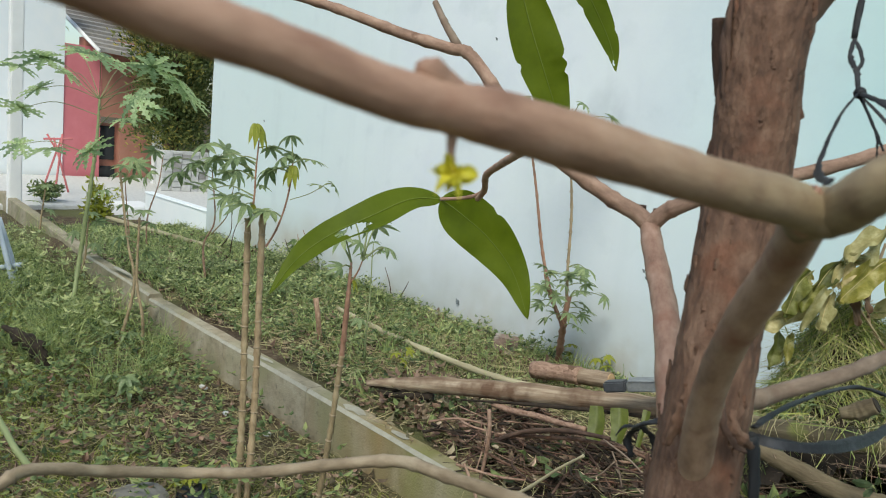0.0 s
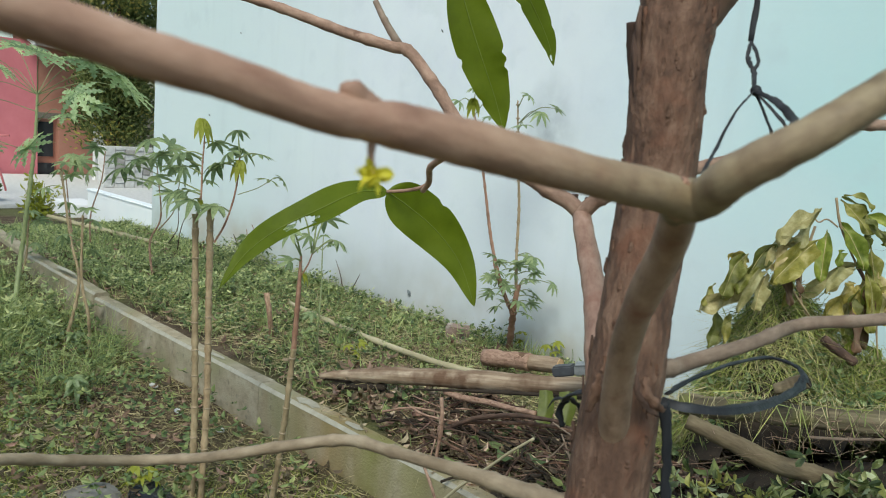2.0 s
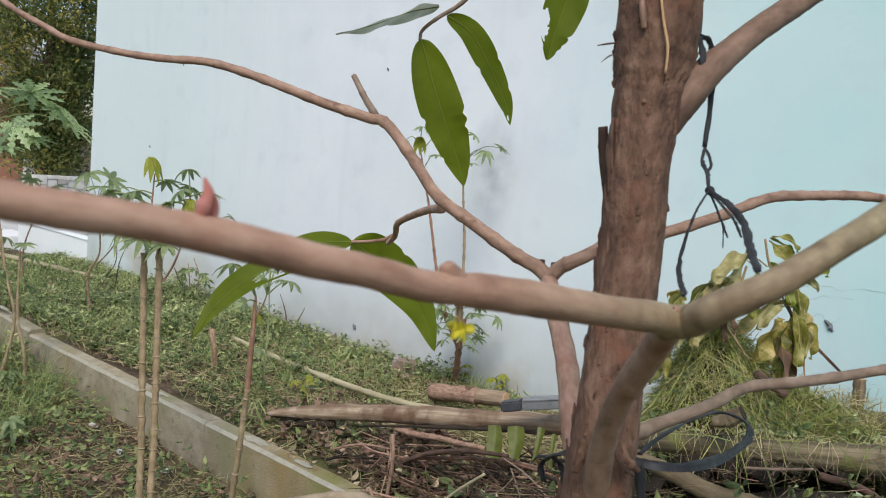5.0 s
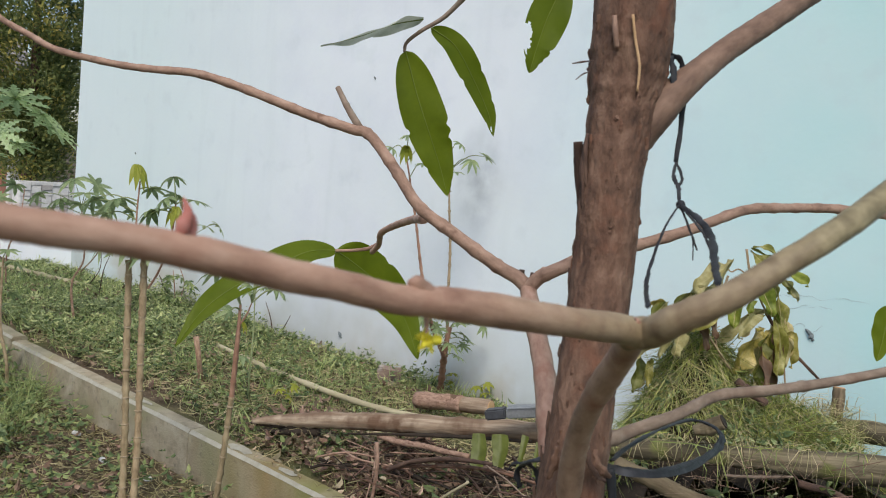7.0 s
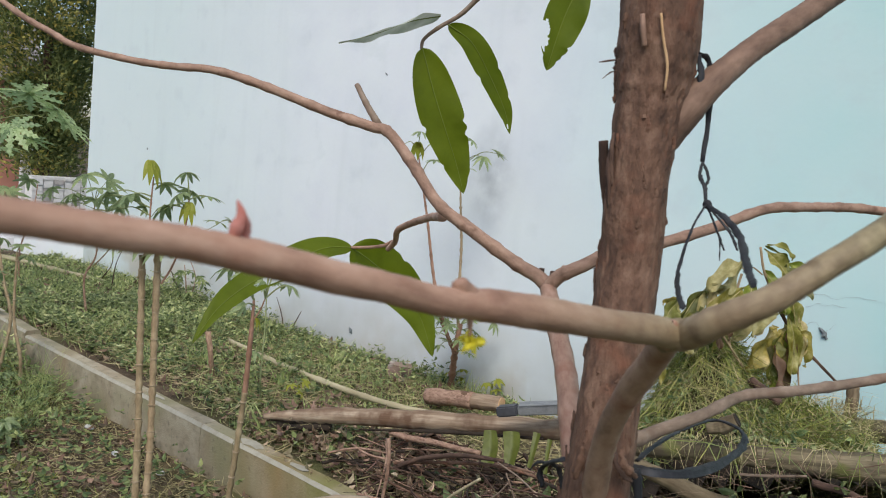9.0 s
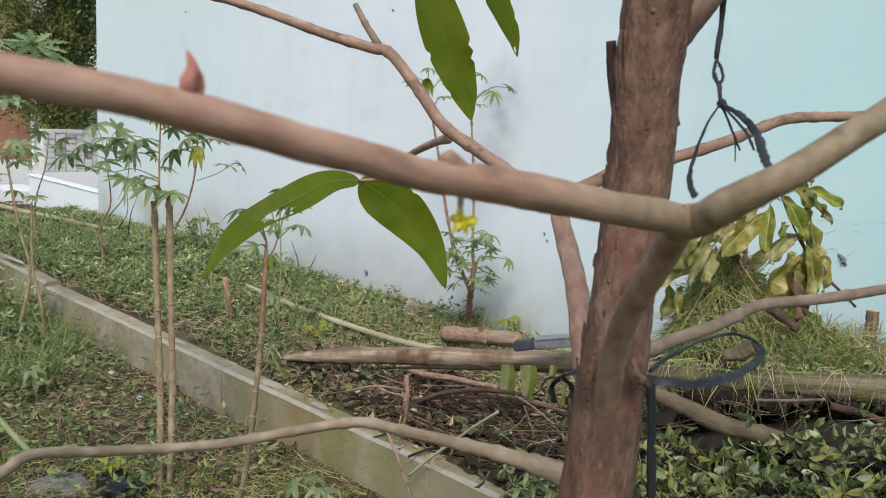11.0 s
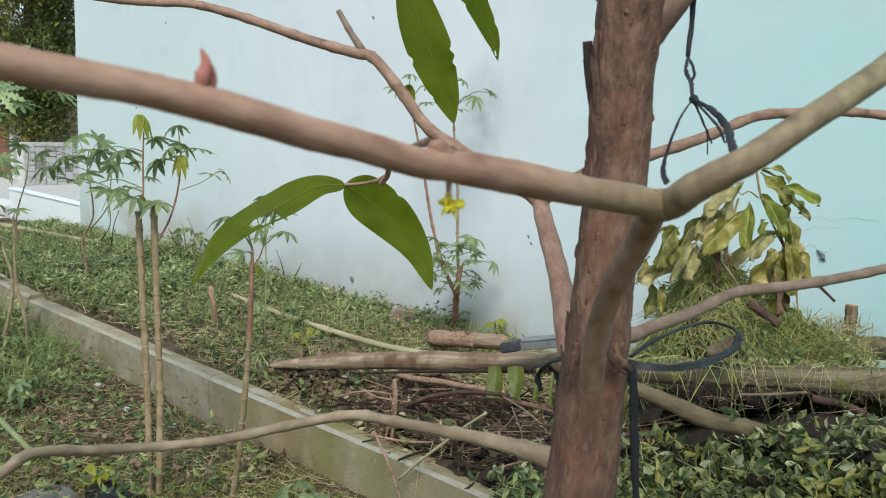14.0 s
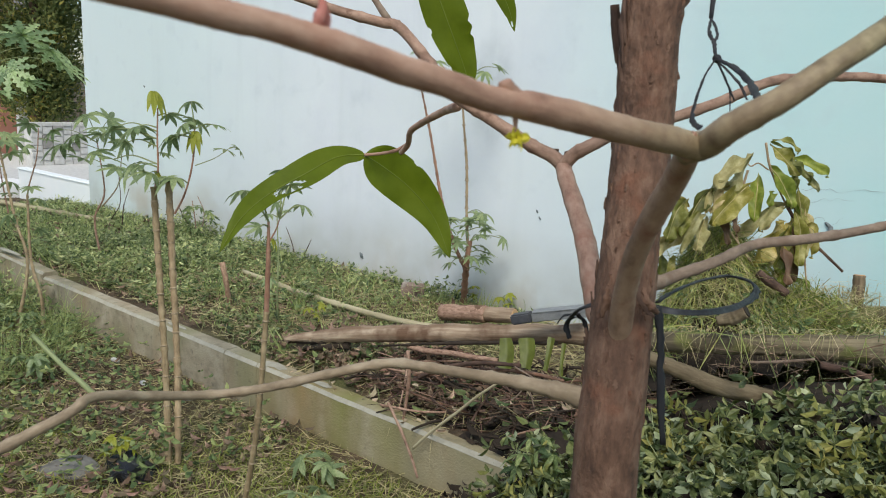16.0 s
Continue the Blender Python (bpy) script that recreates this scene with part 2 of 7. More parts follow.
HEDGE = ramp_material("hedge_leaf", [(0.075, 0.105, 0.03), (0.14, 0.18, 0.055), (0.23, 0.265, 0.09)], 3.0, 0.6, 0.0, island=0.5, through_light=0.35)
HEDGE_GOLD = ramp_material("hedge_gold", [(0.32, 0.30, 0.07), (0.54, 0.48, 0.13)], 3.0, 0.6, 0.0, island=0.3, through_light=0.4)
PINK = ramp_material("pink_paint", [(0.58, 0.17, 0.20), (0.66, 0.22, 0.25)], 3, 0.8, 0.2, 40)
TERRACOTTA = ramp_material("terracotta_paint", [(0.38, 0.17, 0.12), (0.46, 0.23, 0.17)], 3, 0.8, 0.2, 40)
WHITE = ramp_material("white_paint", [(0.78, 0.79, 0.79), (0.86, 0.865, 0.86)], 4, 0.7, 0.2, 40)
SKYBLUE = ramp_material("pale_blue_paint", [(0.80, 0.86, 0.89), (0.86, 0.90, 0.91)], 4, 0.75, 0.2, 40)
GLASS_DARK = ramp_material("dark_glass", [(0.02, 0.025, 0.03), (0.035, 0.04, 0.045)], 3, 0.08, 0.0)
ROOF = ramp_material("roof_tile", [(0.26, 0.245, 0.235), (0.40, 0.385, 0.37)], 12, 0.85, 0.4, 40, island=0.15)
STONE_GREY = ramp_material("stone_grey", [(0.20, 0.19, 0.175), (0.34, 0.33, 0.31)], 15, 0.9, 0.8, 60, island=0.35)
STONE_PALE = ramp_material("stone_pale", [(0.5, 0.5, 0.48), (0.66, 0.66, 0.64)], 20, 0.9, 0.5, 60)
RED_PAINT = ramp_material("red_paint", [(0.50, 0.13, 0.13), (0.60, 0.2, 0.2)], 8, 0.5, 0.1, 60)
BLUE_METAL = ramp_material("blue_grey_paint", [(0.28, 0.34, 0.42), (0.42, 0.48, 0.55)], 12, 0.5, 0.2, 60)
# Rotten wood; also the near-black that paints shade under the heaps.
ROTTEN_AND_SHADE = ramp_material("rotten_wood_and_shade", [(0.013, 0.010, 0.007), (0.05, 0.036, 0.025)], 20, 0.95, 0.9, 70)
BAG = ramp_material("black_bag", [(0.008, 0.009, 0.011), (0.02, 0.022, 0.026)], 15, 0.3, 0.8, 60)
DARK_LINE = ramp_material("crack_dark", [(0.11, 0.13, 0.135), (0.2, 0.23, 0.24)], 40, 0.95, 0.0)


EARTH_STAIN = (-3.111, 3.150, 0.186)  # rusty earth splashed on the plaster
GREY_SMUDGE = (-2.390, 3.150, 1.349)  # a grey smudge on the plaster


def plaster():
    """Pale cyan lime paint, bluer in broad patches, shifting in colour along x and greyer downwards, with fine stains,
    drip marks and damp earth splashed along the foot.
    """
    m = ramp_material("plaster", [(0.695, 0.745, 0.815), (0.745, 0.80, 0.85), (0.77, 0.835, 0.865)], 2.2, 0.85, 0.25, 35, bump_dist=0.003)
    n, l = m.node_tree.nodes, m.node_tree.links
    b = n["Principled BSDF"]
    base = b.inputs["Base Color"].links[0].from_socket
    tc = next(x for x in n if x.bl_idname == "ShaderNodeTexCoord")
    sep = n.new("ShaderNodeSeparateXYZ")
    l.new(tc.outputs["Object"], sep.inputs[0])

    def mix(fac, a, colour):
        mx = n.new("ShaderNodeMix")
        mx.data_type = "RGBA"
        l.new(fac, mx.inputs[0])
        l.new(a, mx.inputs[6])
        mx.inputs[7].default_value = (*colour, 1)
        return mx.outputs[2]

    def math(op, a, v=None, other=None):
        k = n.new("ShaderNodeMath")
        k.operation = op
        l.new(a, k.inputs[0])
        if other is not None:
            l.new(other, k.inputs[1])
        elif v is not None:
            k.inputs[1].default_value = v
        return k.outputs[0]

    def noisy(scale, lo, hi, stretch=(1, 1, 1)):
        mp = n.new("ShaderNodeMapping")
        mp.inputs["Scale"].default_value = stretch
        l.new(tc.outputs["Object"], mp.inputs["Vector"])
        z = n.new("ShaderNodeTexNoise")
        z.inputs["Scale"].default_value, z.inputs["Detail"].default_value = scale, 6.0
        l.new(mp.outputs["Vector"], z.inputs["Vector"])
        r = n.new("ShaderNodeMapRange")
        r.inputs["From Min"].default_value, r.inputs["From Max"].default_value = lo, hi
        l.new(z.outputs["Fac"], r.inputs["Value"])
        return r.outputs["Result"]

    # colour shifts along x: deeper cyan to the right, greener far left
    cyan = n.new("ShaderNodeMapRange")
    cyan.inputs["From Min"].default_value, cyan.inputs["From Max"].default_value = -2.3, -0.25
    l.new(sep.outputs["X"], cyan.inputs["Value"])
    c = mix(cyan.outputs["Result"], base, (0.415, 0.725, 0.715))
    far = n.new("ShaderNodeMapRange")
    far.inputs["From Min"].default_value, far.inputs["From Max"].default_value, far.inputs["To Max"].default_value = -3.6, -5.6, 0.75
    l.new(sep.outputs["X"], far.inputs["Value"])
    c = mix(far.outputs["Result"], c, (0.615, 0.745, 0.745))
    drip = math("MULTIPLY", noisy(3.0, 0.56, 0.75, (3, 1, 0.25)), 0.14)
    c = mix(drip, c, (0.48, 0.55, 0.58))
    c = mix(math("MULTIPLY", noisy(0.9, 0.42, 0.62), 0.5), c, (0.675, 0.755, 0.775))
    c = mix(math("MULTIPLY", noisy(5.0, 0.58, 0.72), 0.22), c, (0.5, 0.58, 0.62))
    spot = n.new("ShaderNodeVectorMath")
    spot.operation = "DISTANCE"
    flat = n.new("ShaderNodeMapping")
    flat.inputs["Scale"].default_value = (1.0, 1.0, 0.55)
    l.new(tc.outputs["Object"], flat.inputs["Vector"])
    l.new(flat.outputs["Vector"], spot.inputs[0])
    sx, sy, sz = GREY_SMUDGE
    spot.inputs[1].default_value = (sx, sy, sz * 0.55)
    near = n.new("ShaderNodeMapRange")
    near.inputs["From Min"].default_value, near.inputs["From Max"].default_value = 0.19, 0.02
    l.new(spot.outputs["Value"], near.inputs["Value"])
    c = mix(math("MULTIPLY", math("MULTIPLY", near.outputs["Result"], other=noisy(9.0, 0.2, 0.6)), 0.75), c, (0.34, 0.385, 0.43))
    splash, stain = n.new("ShaderNodeVectorMath"), n.new("ShaderNodeMapRange")
    splash.operation = "DISTANCE"
    l.new(tc.outputs["Object"], splash.inputs[0])
    splash.inputs[1].default_value = EARTH_STAIN
    stain.inputs["From Min"].default_value, stain.inputs["From Max"].default_value = 0.42, 0.05
    l.new(splash.outputs["Value"], stain.inputs["Value"])
    c = mix(math("MULTIPLY", math("MULTIPLY", stain.outputs["Result"], other=noisy(6.0, 0.25, 0.65)), 0.65), c, (0.50, 0.40, 0.28))
    foot = n.new("ShaderNodeMapRange")
    foot.inputs["From Min"].default_value, foot.inputs["From Max"].default_value = 0.68, 0.22
    l.new(sep.outputs["Z"], foot.inputs["Value"])
    # uneven greyer tone blended in towards the bottom
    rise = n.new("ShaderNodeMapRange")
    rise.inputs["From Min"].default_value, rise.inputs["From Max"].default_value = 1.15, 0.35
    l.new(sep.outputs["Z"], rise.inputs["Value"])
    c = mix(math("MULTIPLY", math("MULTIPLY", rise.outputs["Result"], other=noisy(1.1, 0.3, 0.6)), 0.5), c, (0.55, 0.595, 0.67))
    damp = math("MULTIPLY", foot.outputs["Result"], other=noisy(2.4, 0.3, 0.7))
    c = mix(math("MULTIPLY", damp, 0.9), c, (0.38, 0.40, 0.36))
    rust = math("MULTIPLY", foot.outputs["Result"], other=noisy(1.7, 0.5, 0.68))
    c = mix(math("MULTIPLY", rust, 0.75), c, (0.40, 0.29, 0.18))
    l.new(c, b.inputs["Base Color"])
    return m


def streaked(m, layers):
    """Lays run-down stains over a material: (noise scale, stretch, from, to, strength, colour, and where along x they lie: middle, reach)."""
    n, l = m.node_tree.nodes, m.node_tree.links
    b = n["Principled BSDF"]
    c = b.inputs["Base Color"].links[0].from_socket
    tc = next(x for x in n if x.bl_idname == "ShaderNodeTexCoord")
    for scale, stretch, lo, hi, strength, colour, *where in layers:
        mp, z, f, mx = n.new("ShaderNodeMapping"), n.new("ShaderNodeTexNoise"), n.new("ShaderNodeMapRange"), n.new("ShaderNodeMix")
        mp.inputs["Scale"].default_value = stretch
        z.inputs["Scale"].default_value, z.inputs["Detail"].default_value = scale, 6.0
        f.inputs["From Min"].default_value, f.inputs["From Max"].default_value, f.inputs["To Max"].default_value = lo, hi, strength
        mx.data_type = "RGBA"
        mx.inputs[7].default_value = (*colour, 1)
        l.new(tc.outputs["Object"], mp.inputs["Vector"])
        l.new(mp.outputs["Vector"], z.inputs["Vector"])
        l.new(z.outputs["Fac"], f.inputs["Value"])
        l.new(f.outputs["Result"], mx.inputs[0])
        if where:
            sep, off, far, reach, both = [n.new(k) for k in ("ShaderNodeSeparateXYZ", "ShaderNodeMath", "ShaderNodeMath", "ShaderNodeMapRange", "ShaderNodeMath")]
            off.operation, far.operation, both.operation = "SUBTRACT", "ABSOLUTE", "MULTIPLY"
            off.inputs[1].default_value = where[0][0]
            reach.inputs["From Min"].default_value, reach.inputs["From Max"].default_value = where[0][1], where[0][1] * 0.1
            l.new(tc.outputs["Object"], sep.inputs[0])
            l.new(sep.outputs["X"], off.inputs[0])
            l.new(off.outputs[0], far.inputs[0])
            l.new(far.outputs[0], reach.inputs["Value"])
            l.new(f.outputs["Result"], both.inputs[0])
            l.new(reach.outputs["Result"], both.inputs[1])
            l.new(both.outputs[0], mx.inputs[0])
        l.new(c, mx.inputs[6])
        c = mx.outputs[2]
    l.new(c, b.inputs["Base Color"])
    return m


streaked(CONCRETE, [(5.0, (1, 1, 0.3), 0.5, 0.72, 0.5, (0.16, 0.155, 0.075)), (4.5, (1, 1, 0.22), 0.54, 0.74, 0.5, (0.25, 0.165, 0.08)), (40.0, (1, 1, 1), 0.6, 0.72, 0.45, (0.10, 0.095, 0.07))])
CONCRETE_END = CONCRETE.copy()
CONCRETE_END.name = "concrete_mossy"
streaked(CONCRETE_END, [(3.2, (1, 1, 0.35), 0.2, 0.55, 0.75, (0.34, 0.295, 0.17), (-1.5, 0.75)), (4.1, (1, 1, 0.25), 0.38, 0.66, 0.7, (0.31, 0.19, 0.07), (-2.13, 0.34)), (6.0, (1, 1, 0.4), 0.34, 0.6, 0.85, (0.21, 0.21, 0.06), (-1.84, 0.32)), (9.0, (1, 1, 0.4), 0.5, 0.7, 0.5, (0.17, 0.15, 0.05), (-1.9, 0.8))])
PLASTER = plaster()


def near_bark():
    """Thin limb bark that changes from reddish to olive towards the fork."""
    m = TWIG_RED.copy()
    m.name = "limb_bark"
    n, l = m.node_tree.nodes, m.node_tree.links
    b = n["Principled BSDF"]
    red = b.inputs["Base Color"].links[0].from_socket
    tc = next(x for x in n if x.bl_idname == "ShaderNodeTexCoord")
    sep, f, mx, rp, nz = n.new("ShaderNodeSeparateXYZ"), n.new("ShaderNodeMapRange"), n.new("ShaderNodeMix"), n.new("ShaderNodeValToRGB"), n.new("ShaderNodeTexNoise")
    l.new(tc.outputs["Object"], sep.inputs[0])
    f.inputs["From Min"].default_value, f.inputs["From Max"].default_value = 0.12, 0.235
    nz.inputs["Scale"].default_value, nz.inputs["Detail"].default_value = 140.0, 8.0
    l.new(tc.outputs["Object"], nz.inputs["Vector"])
    l.new(nz.outputs["Fac"], rp.inputs["Fac"])
    for e, at, c in zip(rp.color_ramp.elements, (0.3, 0.72), ((0.135, 0.11, 0.06, 1), (0.325, 0.278, 0.162, 1))):
        e.position, e.color = at, c
    l.new(sep.outputs["Y"], f.inputs["Value"])
    mx.data_type = "RGBA"
    l.new(f.outputs["Result"], mx.inputs[0])
    l.new(red, mx.inputs[6])
    l.new(rp.outputs["Color"], mx.inputs[7])
    l.new(mx.outputs[2], b.inputs["Base Color"])
    return m


LIMB_BARK = near_bark()

# ---- mesh helpers ----
def part(name, bm, material, parent=None, label=""):
    me = bpy.data.meshes.new(name)
    bm.to_mesh(me)
    bm.free()
    me.materials.append(material)
    ob = new(name, me)
    ob.parent = parent
    if label:
        ob["label"] = label
    return ob


def smooth(ob):
    ob.data.polygons.foreach_set("use_smooth", [True] * len(ob.data.polygons))
    return ob


def thing(name, at, label, category, group="", kind=""):
    ob = new(name)
    ob.location = at
    ob.empty_display_size = 0.05
    return tagged(ob, label, category, group, kind)


def put(name, bm, material, parent, label=""):
    """Part made in world coordinates, hung under a thing that stands anywhere."""
    ob = part(name, bm, material, parent, label)
    ob.matrix_parent_inverse = Matrix.Translation(-parent.location) if parent.parent is None else (Matrix.Translation(-parent.parent.location) if parent.type == "EMPTY" else Matrix())
    return ob


def spline(points, per=6):
    """Catmull-Rom points through the given ones."""
    p = [Vector(q) for q in points]
    p = [p[0] * 2 - p[1]] + p + [p[-1] * 2 - p[-2]]
    out = []
    for i in range(1, len(p) - 2):
        for k in range(per):
            t = k / per
            a, b, c, d = p[i - 1], p[i], p[i + 1], p[i + 2]
            out.append(0.5 * ((2 * b) + (c - a) * t + (2 * a - 5 * b + 4 * c - d) * t * t + (3 * b - a - 3 * c + d) * t ** 3))
    out.append(p[-2])
    return out


def tube(bm, points, radii, sides=10, per=6, rough=0.06, knots=0.0, knot_gap=0.05, seed=0, flat=1.0, caps=True):
    """A tapering limb through the points; radii run evenly along it; rough: uneven girth; knots: swollen joints."""
    line = spline(points, per) if per > 1 else [Vector(q) for q in points]
    rnd = random.Random(seed)
    count = len(line)
    grain = bm.verts.layers.float_vector.get("grain") or bm.verts.layers.float_vector.new("grain")
    rings, walked, next_knot = [], 0.0, knot_gap * rnd.uniform(0.5, 1.2)
    side = None
    for i, p in enumerate(line):
        t = (line[min(i + 1, count - 1)] - line[max(i - 1, 0)]).normalized()
        if side is None:
            side = t.orthogonal().normalized()
        side = (side - t * side.dot(t)).normalized()
        up = t.cross(side)
        f = i / (count - 1) * (len(radii) - 1)
        k = min(int(f), len(radii) - 2) if len(radii) > 1 else 0
        r = radii[k] + (radii[min(k + 1, len(radii) - 1)] - radii[k]) * (f - k)
        if i:
            walked += (p - line[i - 1]).length
        if knots and walked > next_knot:
            r *= 1 + knots
            next_knot = walked + knot_gap * rnd.uniform(0.6, 1.4)
        ring = []
        for s in range(sides):
            a = 2 * math.pi * s / sides
            d = side * math.cos(a) + up * math.sin(a) * flat
            q = noise.noise((p + d * r) * (0.5 / max(r, 1e-4)) + Vector((seed * 7.3, 0, 0)))
            v = bm.verts.new(p + d * r * (1 + rough * q * 2))
            v[grain] = (r * math.cos(a) + seed, r * math.sin(a), walked)
            ring.append(v)
        rings.append(ring)
    for a, b in zip(rings, rings[1:]):
        for s in range(sides):
            bm.faces.new((a[s], a[(s + 1) % sides], b[(s + 1) % sides], b[s]))
    if caps:
        bm.faces.new(rings[0][::-1])
        bm.faces.new(rings[-1])
    return bm


def box(bm, lo, hi, bevel=0.0, turn=None):
    made = bmesh.ops.create_cube(bm, size=1.0)
    c, s = (Vector(lo) + Vector(hi)) / 2, Vector(hi) - Vector(lo)
    m = Matrix.Translation(c) @ (turn or Matrix()) @ Matrix.Diagonal((*s, 1))
    bmesh.ops.transform(bm, matrix=m, verts=made["verts"])
    if bevel:
        edges = {e for v in made["verts"] for e in v.link_edges}
        bmesh.ops.bevel(bm, geom=list(edges), offset=bevel, segments=2, affect="EDGES", clamp_overlap=True)
    return bm


def blade(bm, rib, half, facing, fold=0.25, wave=0.06, tip=1.6, notches=0, seed=0, across=4, per=5, profile=0.75, strip=False, hole=None, point=0.7):
    """A leaf blade along its midrib; half: greatest half width; facing: the way its upper side looks; notches: bites in the margin."""
    line = spline(rib, per)
    rnd = random.Random(seed)
    facing = Vector(facing).normalized()
    n = len(line)
    bites = [(rnd.uniform(0.35, 0.9), rnd.choice((-1, 1)), rnd.uniform(0.08, 0.22)) for _ in range(notches)]
    rows = []
    for i, p in enumerate(line):
        f = i / (n - 1)
        t = (line[min(i + 1, n - 1)] - line[max(i - 1, 0)]).normalized()
        side = t.cross(facing).normalized()
        up = side.cross(t).normalized()
        w = half * math.sin(math.pi * min(1.0, f ** profile)) ** point if f < 1 else 0
        w *= 1 - 0.25 * f ** tip
        if strip:
            w = half * (0.8 + 0.2 * math.sin(3 * f + seed))
        row = []
        for j in range(-across, across + 1):
            g = j / across
            ww = w
            for at, sgn, deep in bites:
                if sgn * g > 0 and abs(f - at) < 0.03:
                    ww *= 1 - deep * (1 - abs(f - at) / 0.03)
            lift = abs(g) * w * fold + wave * half * math.sin(f * 17 + seed + g * 2) * abs(g)
            row.append(bm.verts.new(p + side * g * ww + up * lift))
        rows.append(row)
    for i, (a, b) in enumerate(zip(rows, rows[1:])):
        for j in range(2 * across):
            if hole:
                u, q = (i / (n - 1) - hole[0]) / hole[1], ((j + 0.5) / across - 1 - hole[2]) / hole[3]
                if u * u + q * q < 1 + 0.7 * noise.noise((i * 0.35, j * 0.35, seed)):
                    continue
            bm.faces.new((a[j], a[j + 1], b[j + 1], b[j]))
    bmesh.ops.remove_doubles(bm, verts=bm.verts, dist=1e-6)
    return bm


def palmate_mesh(name, material, lobes=7, spread=300, length=1.0, half=0.13, droop=0.5, teeth=0, seed=0):
    """One hand-shaped leaf, its stalk's end at the origin, lying in x-y with its middle lobe along +x."""
    rnd = random.Random(seed)
    bm = bmesh.new()
    for k in range(lobes):
        a = radians(-spread / 2 + spread * k / (lobes - 1))
        mid = 1 - 0.35 * abs(2 * k / (lobes - 1) - 1) ** 1.5
        ln = length * mid * rnd.uniform(0.9, 1.08)
        d = Vector((math.cos(a), math.sin(a), 0))
        s = Vector((-d.y, d.x, 0))
        steps, rows = (11 if teeth else 7), []
        for i in range(steps + 1):
            f = i / steps
            p = d * ln * f - Vector((0, 0, 1)) * droop * ln * f ** 2 * rnd.uniform(0.9, 1.1)
            w = half * length * (math.sin(math.pi * min(1, 0.08 + f * 0.92)) ** 0.8)
            if teeth and 0 < i < steps:
                w *= 1 + 0.75 * (1 if i % 2 else -0.55)
            z = Vector((0, 0, 0.25 * w))
            rows.append([bm.verts.new(p + s * w + z), bm.verts.new(p), bm.verts.new(p - s * w + z)])
        for r, q in zip(rows, rows[1:]):
            bm.faces.new((r[0], r[1], q[1], q[0]))
            bm.faces.new((r[1], r[2], q[2], q[1]))
    me = bpy.data.meshes.new(name)
    bm.normal_update()
    bm.to_mesh(me)
    bm.free()
    me.materials.append(material)
    return me


def leaf_at(me, parent, at, size, heading, tilt=0.0, roll=0.0, name="leaf"):
    ob = new(name, me)
    ob.parent = parent
    m = pose(*at, roll, tilt, heading) @ Matrix.Scale(size, 4)
    ob.matrix_basis = Matrix.Translation(-parent.location) @ m
    return ob


def joined(name, verts, faces, material, label, category, kind="stuff"):
    me = bpy.data.meshes.new(name)
    me.from_pydata(verts, [], faces)
    me.materials.append(material)
    ob = new(name, me)
    return tagged(ob, label, category, kind=kind)


# ---- ground: one sheet; a planted bed behind the kerb stands higher and swells into a heap of cuttings ----
KERB, WALL = 1.69, 3.15


def ground_height(x, y):
    lump = 0.02 * noise.noise((x * 1.7, y * 1.7, 0)) + 0.008 * noise.noise((x * 7, y * 7, 3))
    heap = 0.43 * math.exp(-((x + 0.2) / 0.75) ** 2 - ((y - 2.05) / 0.8) ** 2)
    low = 0.045 + lump + heap * 1.05
    bed = 0.225 + lump * 0.8 + heap * 0.9
    if x < -6.6:
        bed -= min(1.0, (-6.6 - x) / 1.5) * 0.12
    k = min(1.0, max(0.0, (y - KERB - 0.02) / 0.04))
    return low + (bed - low) * k


def build_ground():
    xs = [-400, -120, -50, -30, -22, -17, -14, -12, -10.5] + [-9.5 + 0.07 * i for i in range(158)] + [2, 3, 5, 9, 16, 40, 120, 400]
    ys = [-400, -120, -40, -16, -7, -4, -2.5, -1.6] + [-1 + 0.07 * i for i in range(38)] + [KERB + 0.02, KERB + 0.06] + [KERB + 0.1 + 0.06 * i for i in range(26)] + [3.6, 5, 8, 14, 40, 120, 400]
    verts = [(x, y, ground_height(x, y)) for y in ys for x in xs]
    w = len(xs)
    faces = [(j * w + i, j * w + i + 1, (j + 1) * w + i + 1, (j + 1) * w + i) for j in range(len(ys) - 1) for i in range(w - 1)]
    ob = joined("ground", verts, faces, SOIL, "bare brown soil with moss and thin grass", "ground", "structure")
    return smooth(ob)


build_ground()

# ---- house wall ----
house_wall = thing("wall_house", (-3, 3.25, 0), "pale cyan painted plaster house wall, stained at its foot", "wall", kind="structure")
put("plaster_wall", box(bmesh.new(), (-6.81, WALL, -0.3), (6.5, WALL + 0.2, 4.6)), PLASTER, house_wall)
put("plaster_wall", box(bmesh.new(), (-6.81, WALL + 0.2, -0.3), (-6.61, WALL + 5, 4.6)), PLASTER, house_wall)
put("roof_slab", box(bmesh.new(), (-7.0, WALL - 0.1, 4.6), (6.7, WALL + 5, 4.75)), WHITE, house_wall)
CRACKS = [[(-0.854, 3.148, 1.012), (-0.771, 3.148, 1.033), (-0.688, 3.148, 1.025), (-0.611, 3.148, 1.045), (-0.524, 3.148, 1.044)], [(-0.788, 3.148, 0.907), (-0.748, 3.148, 0.924), (-0.713, 3.148, 0.891), (-0.673, 3.148, 0.938)],
          [(-0.818, 3.148, 0.978), (-0.725, 3.148, 0.998), (-0.645, 3.148, 0.999)]]
crack_rnd = random.Random(3)
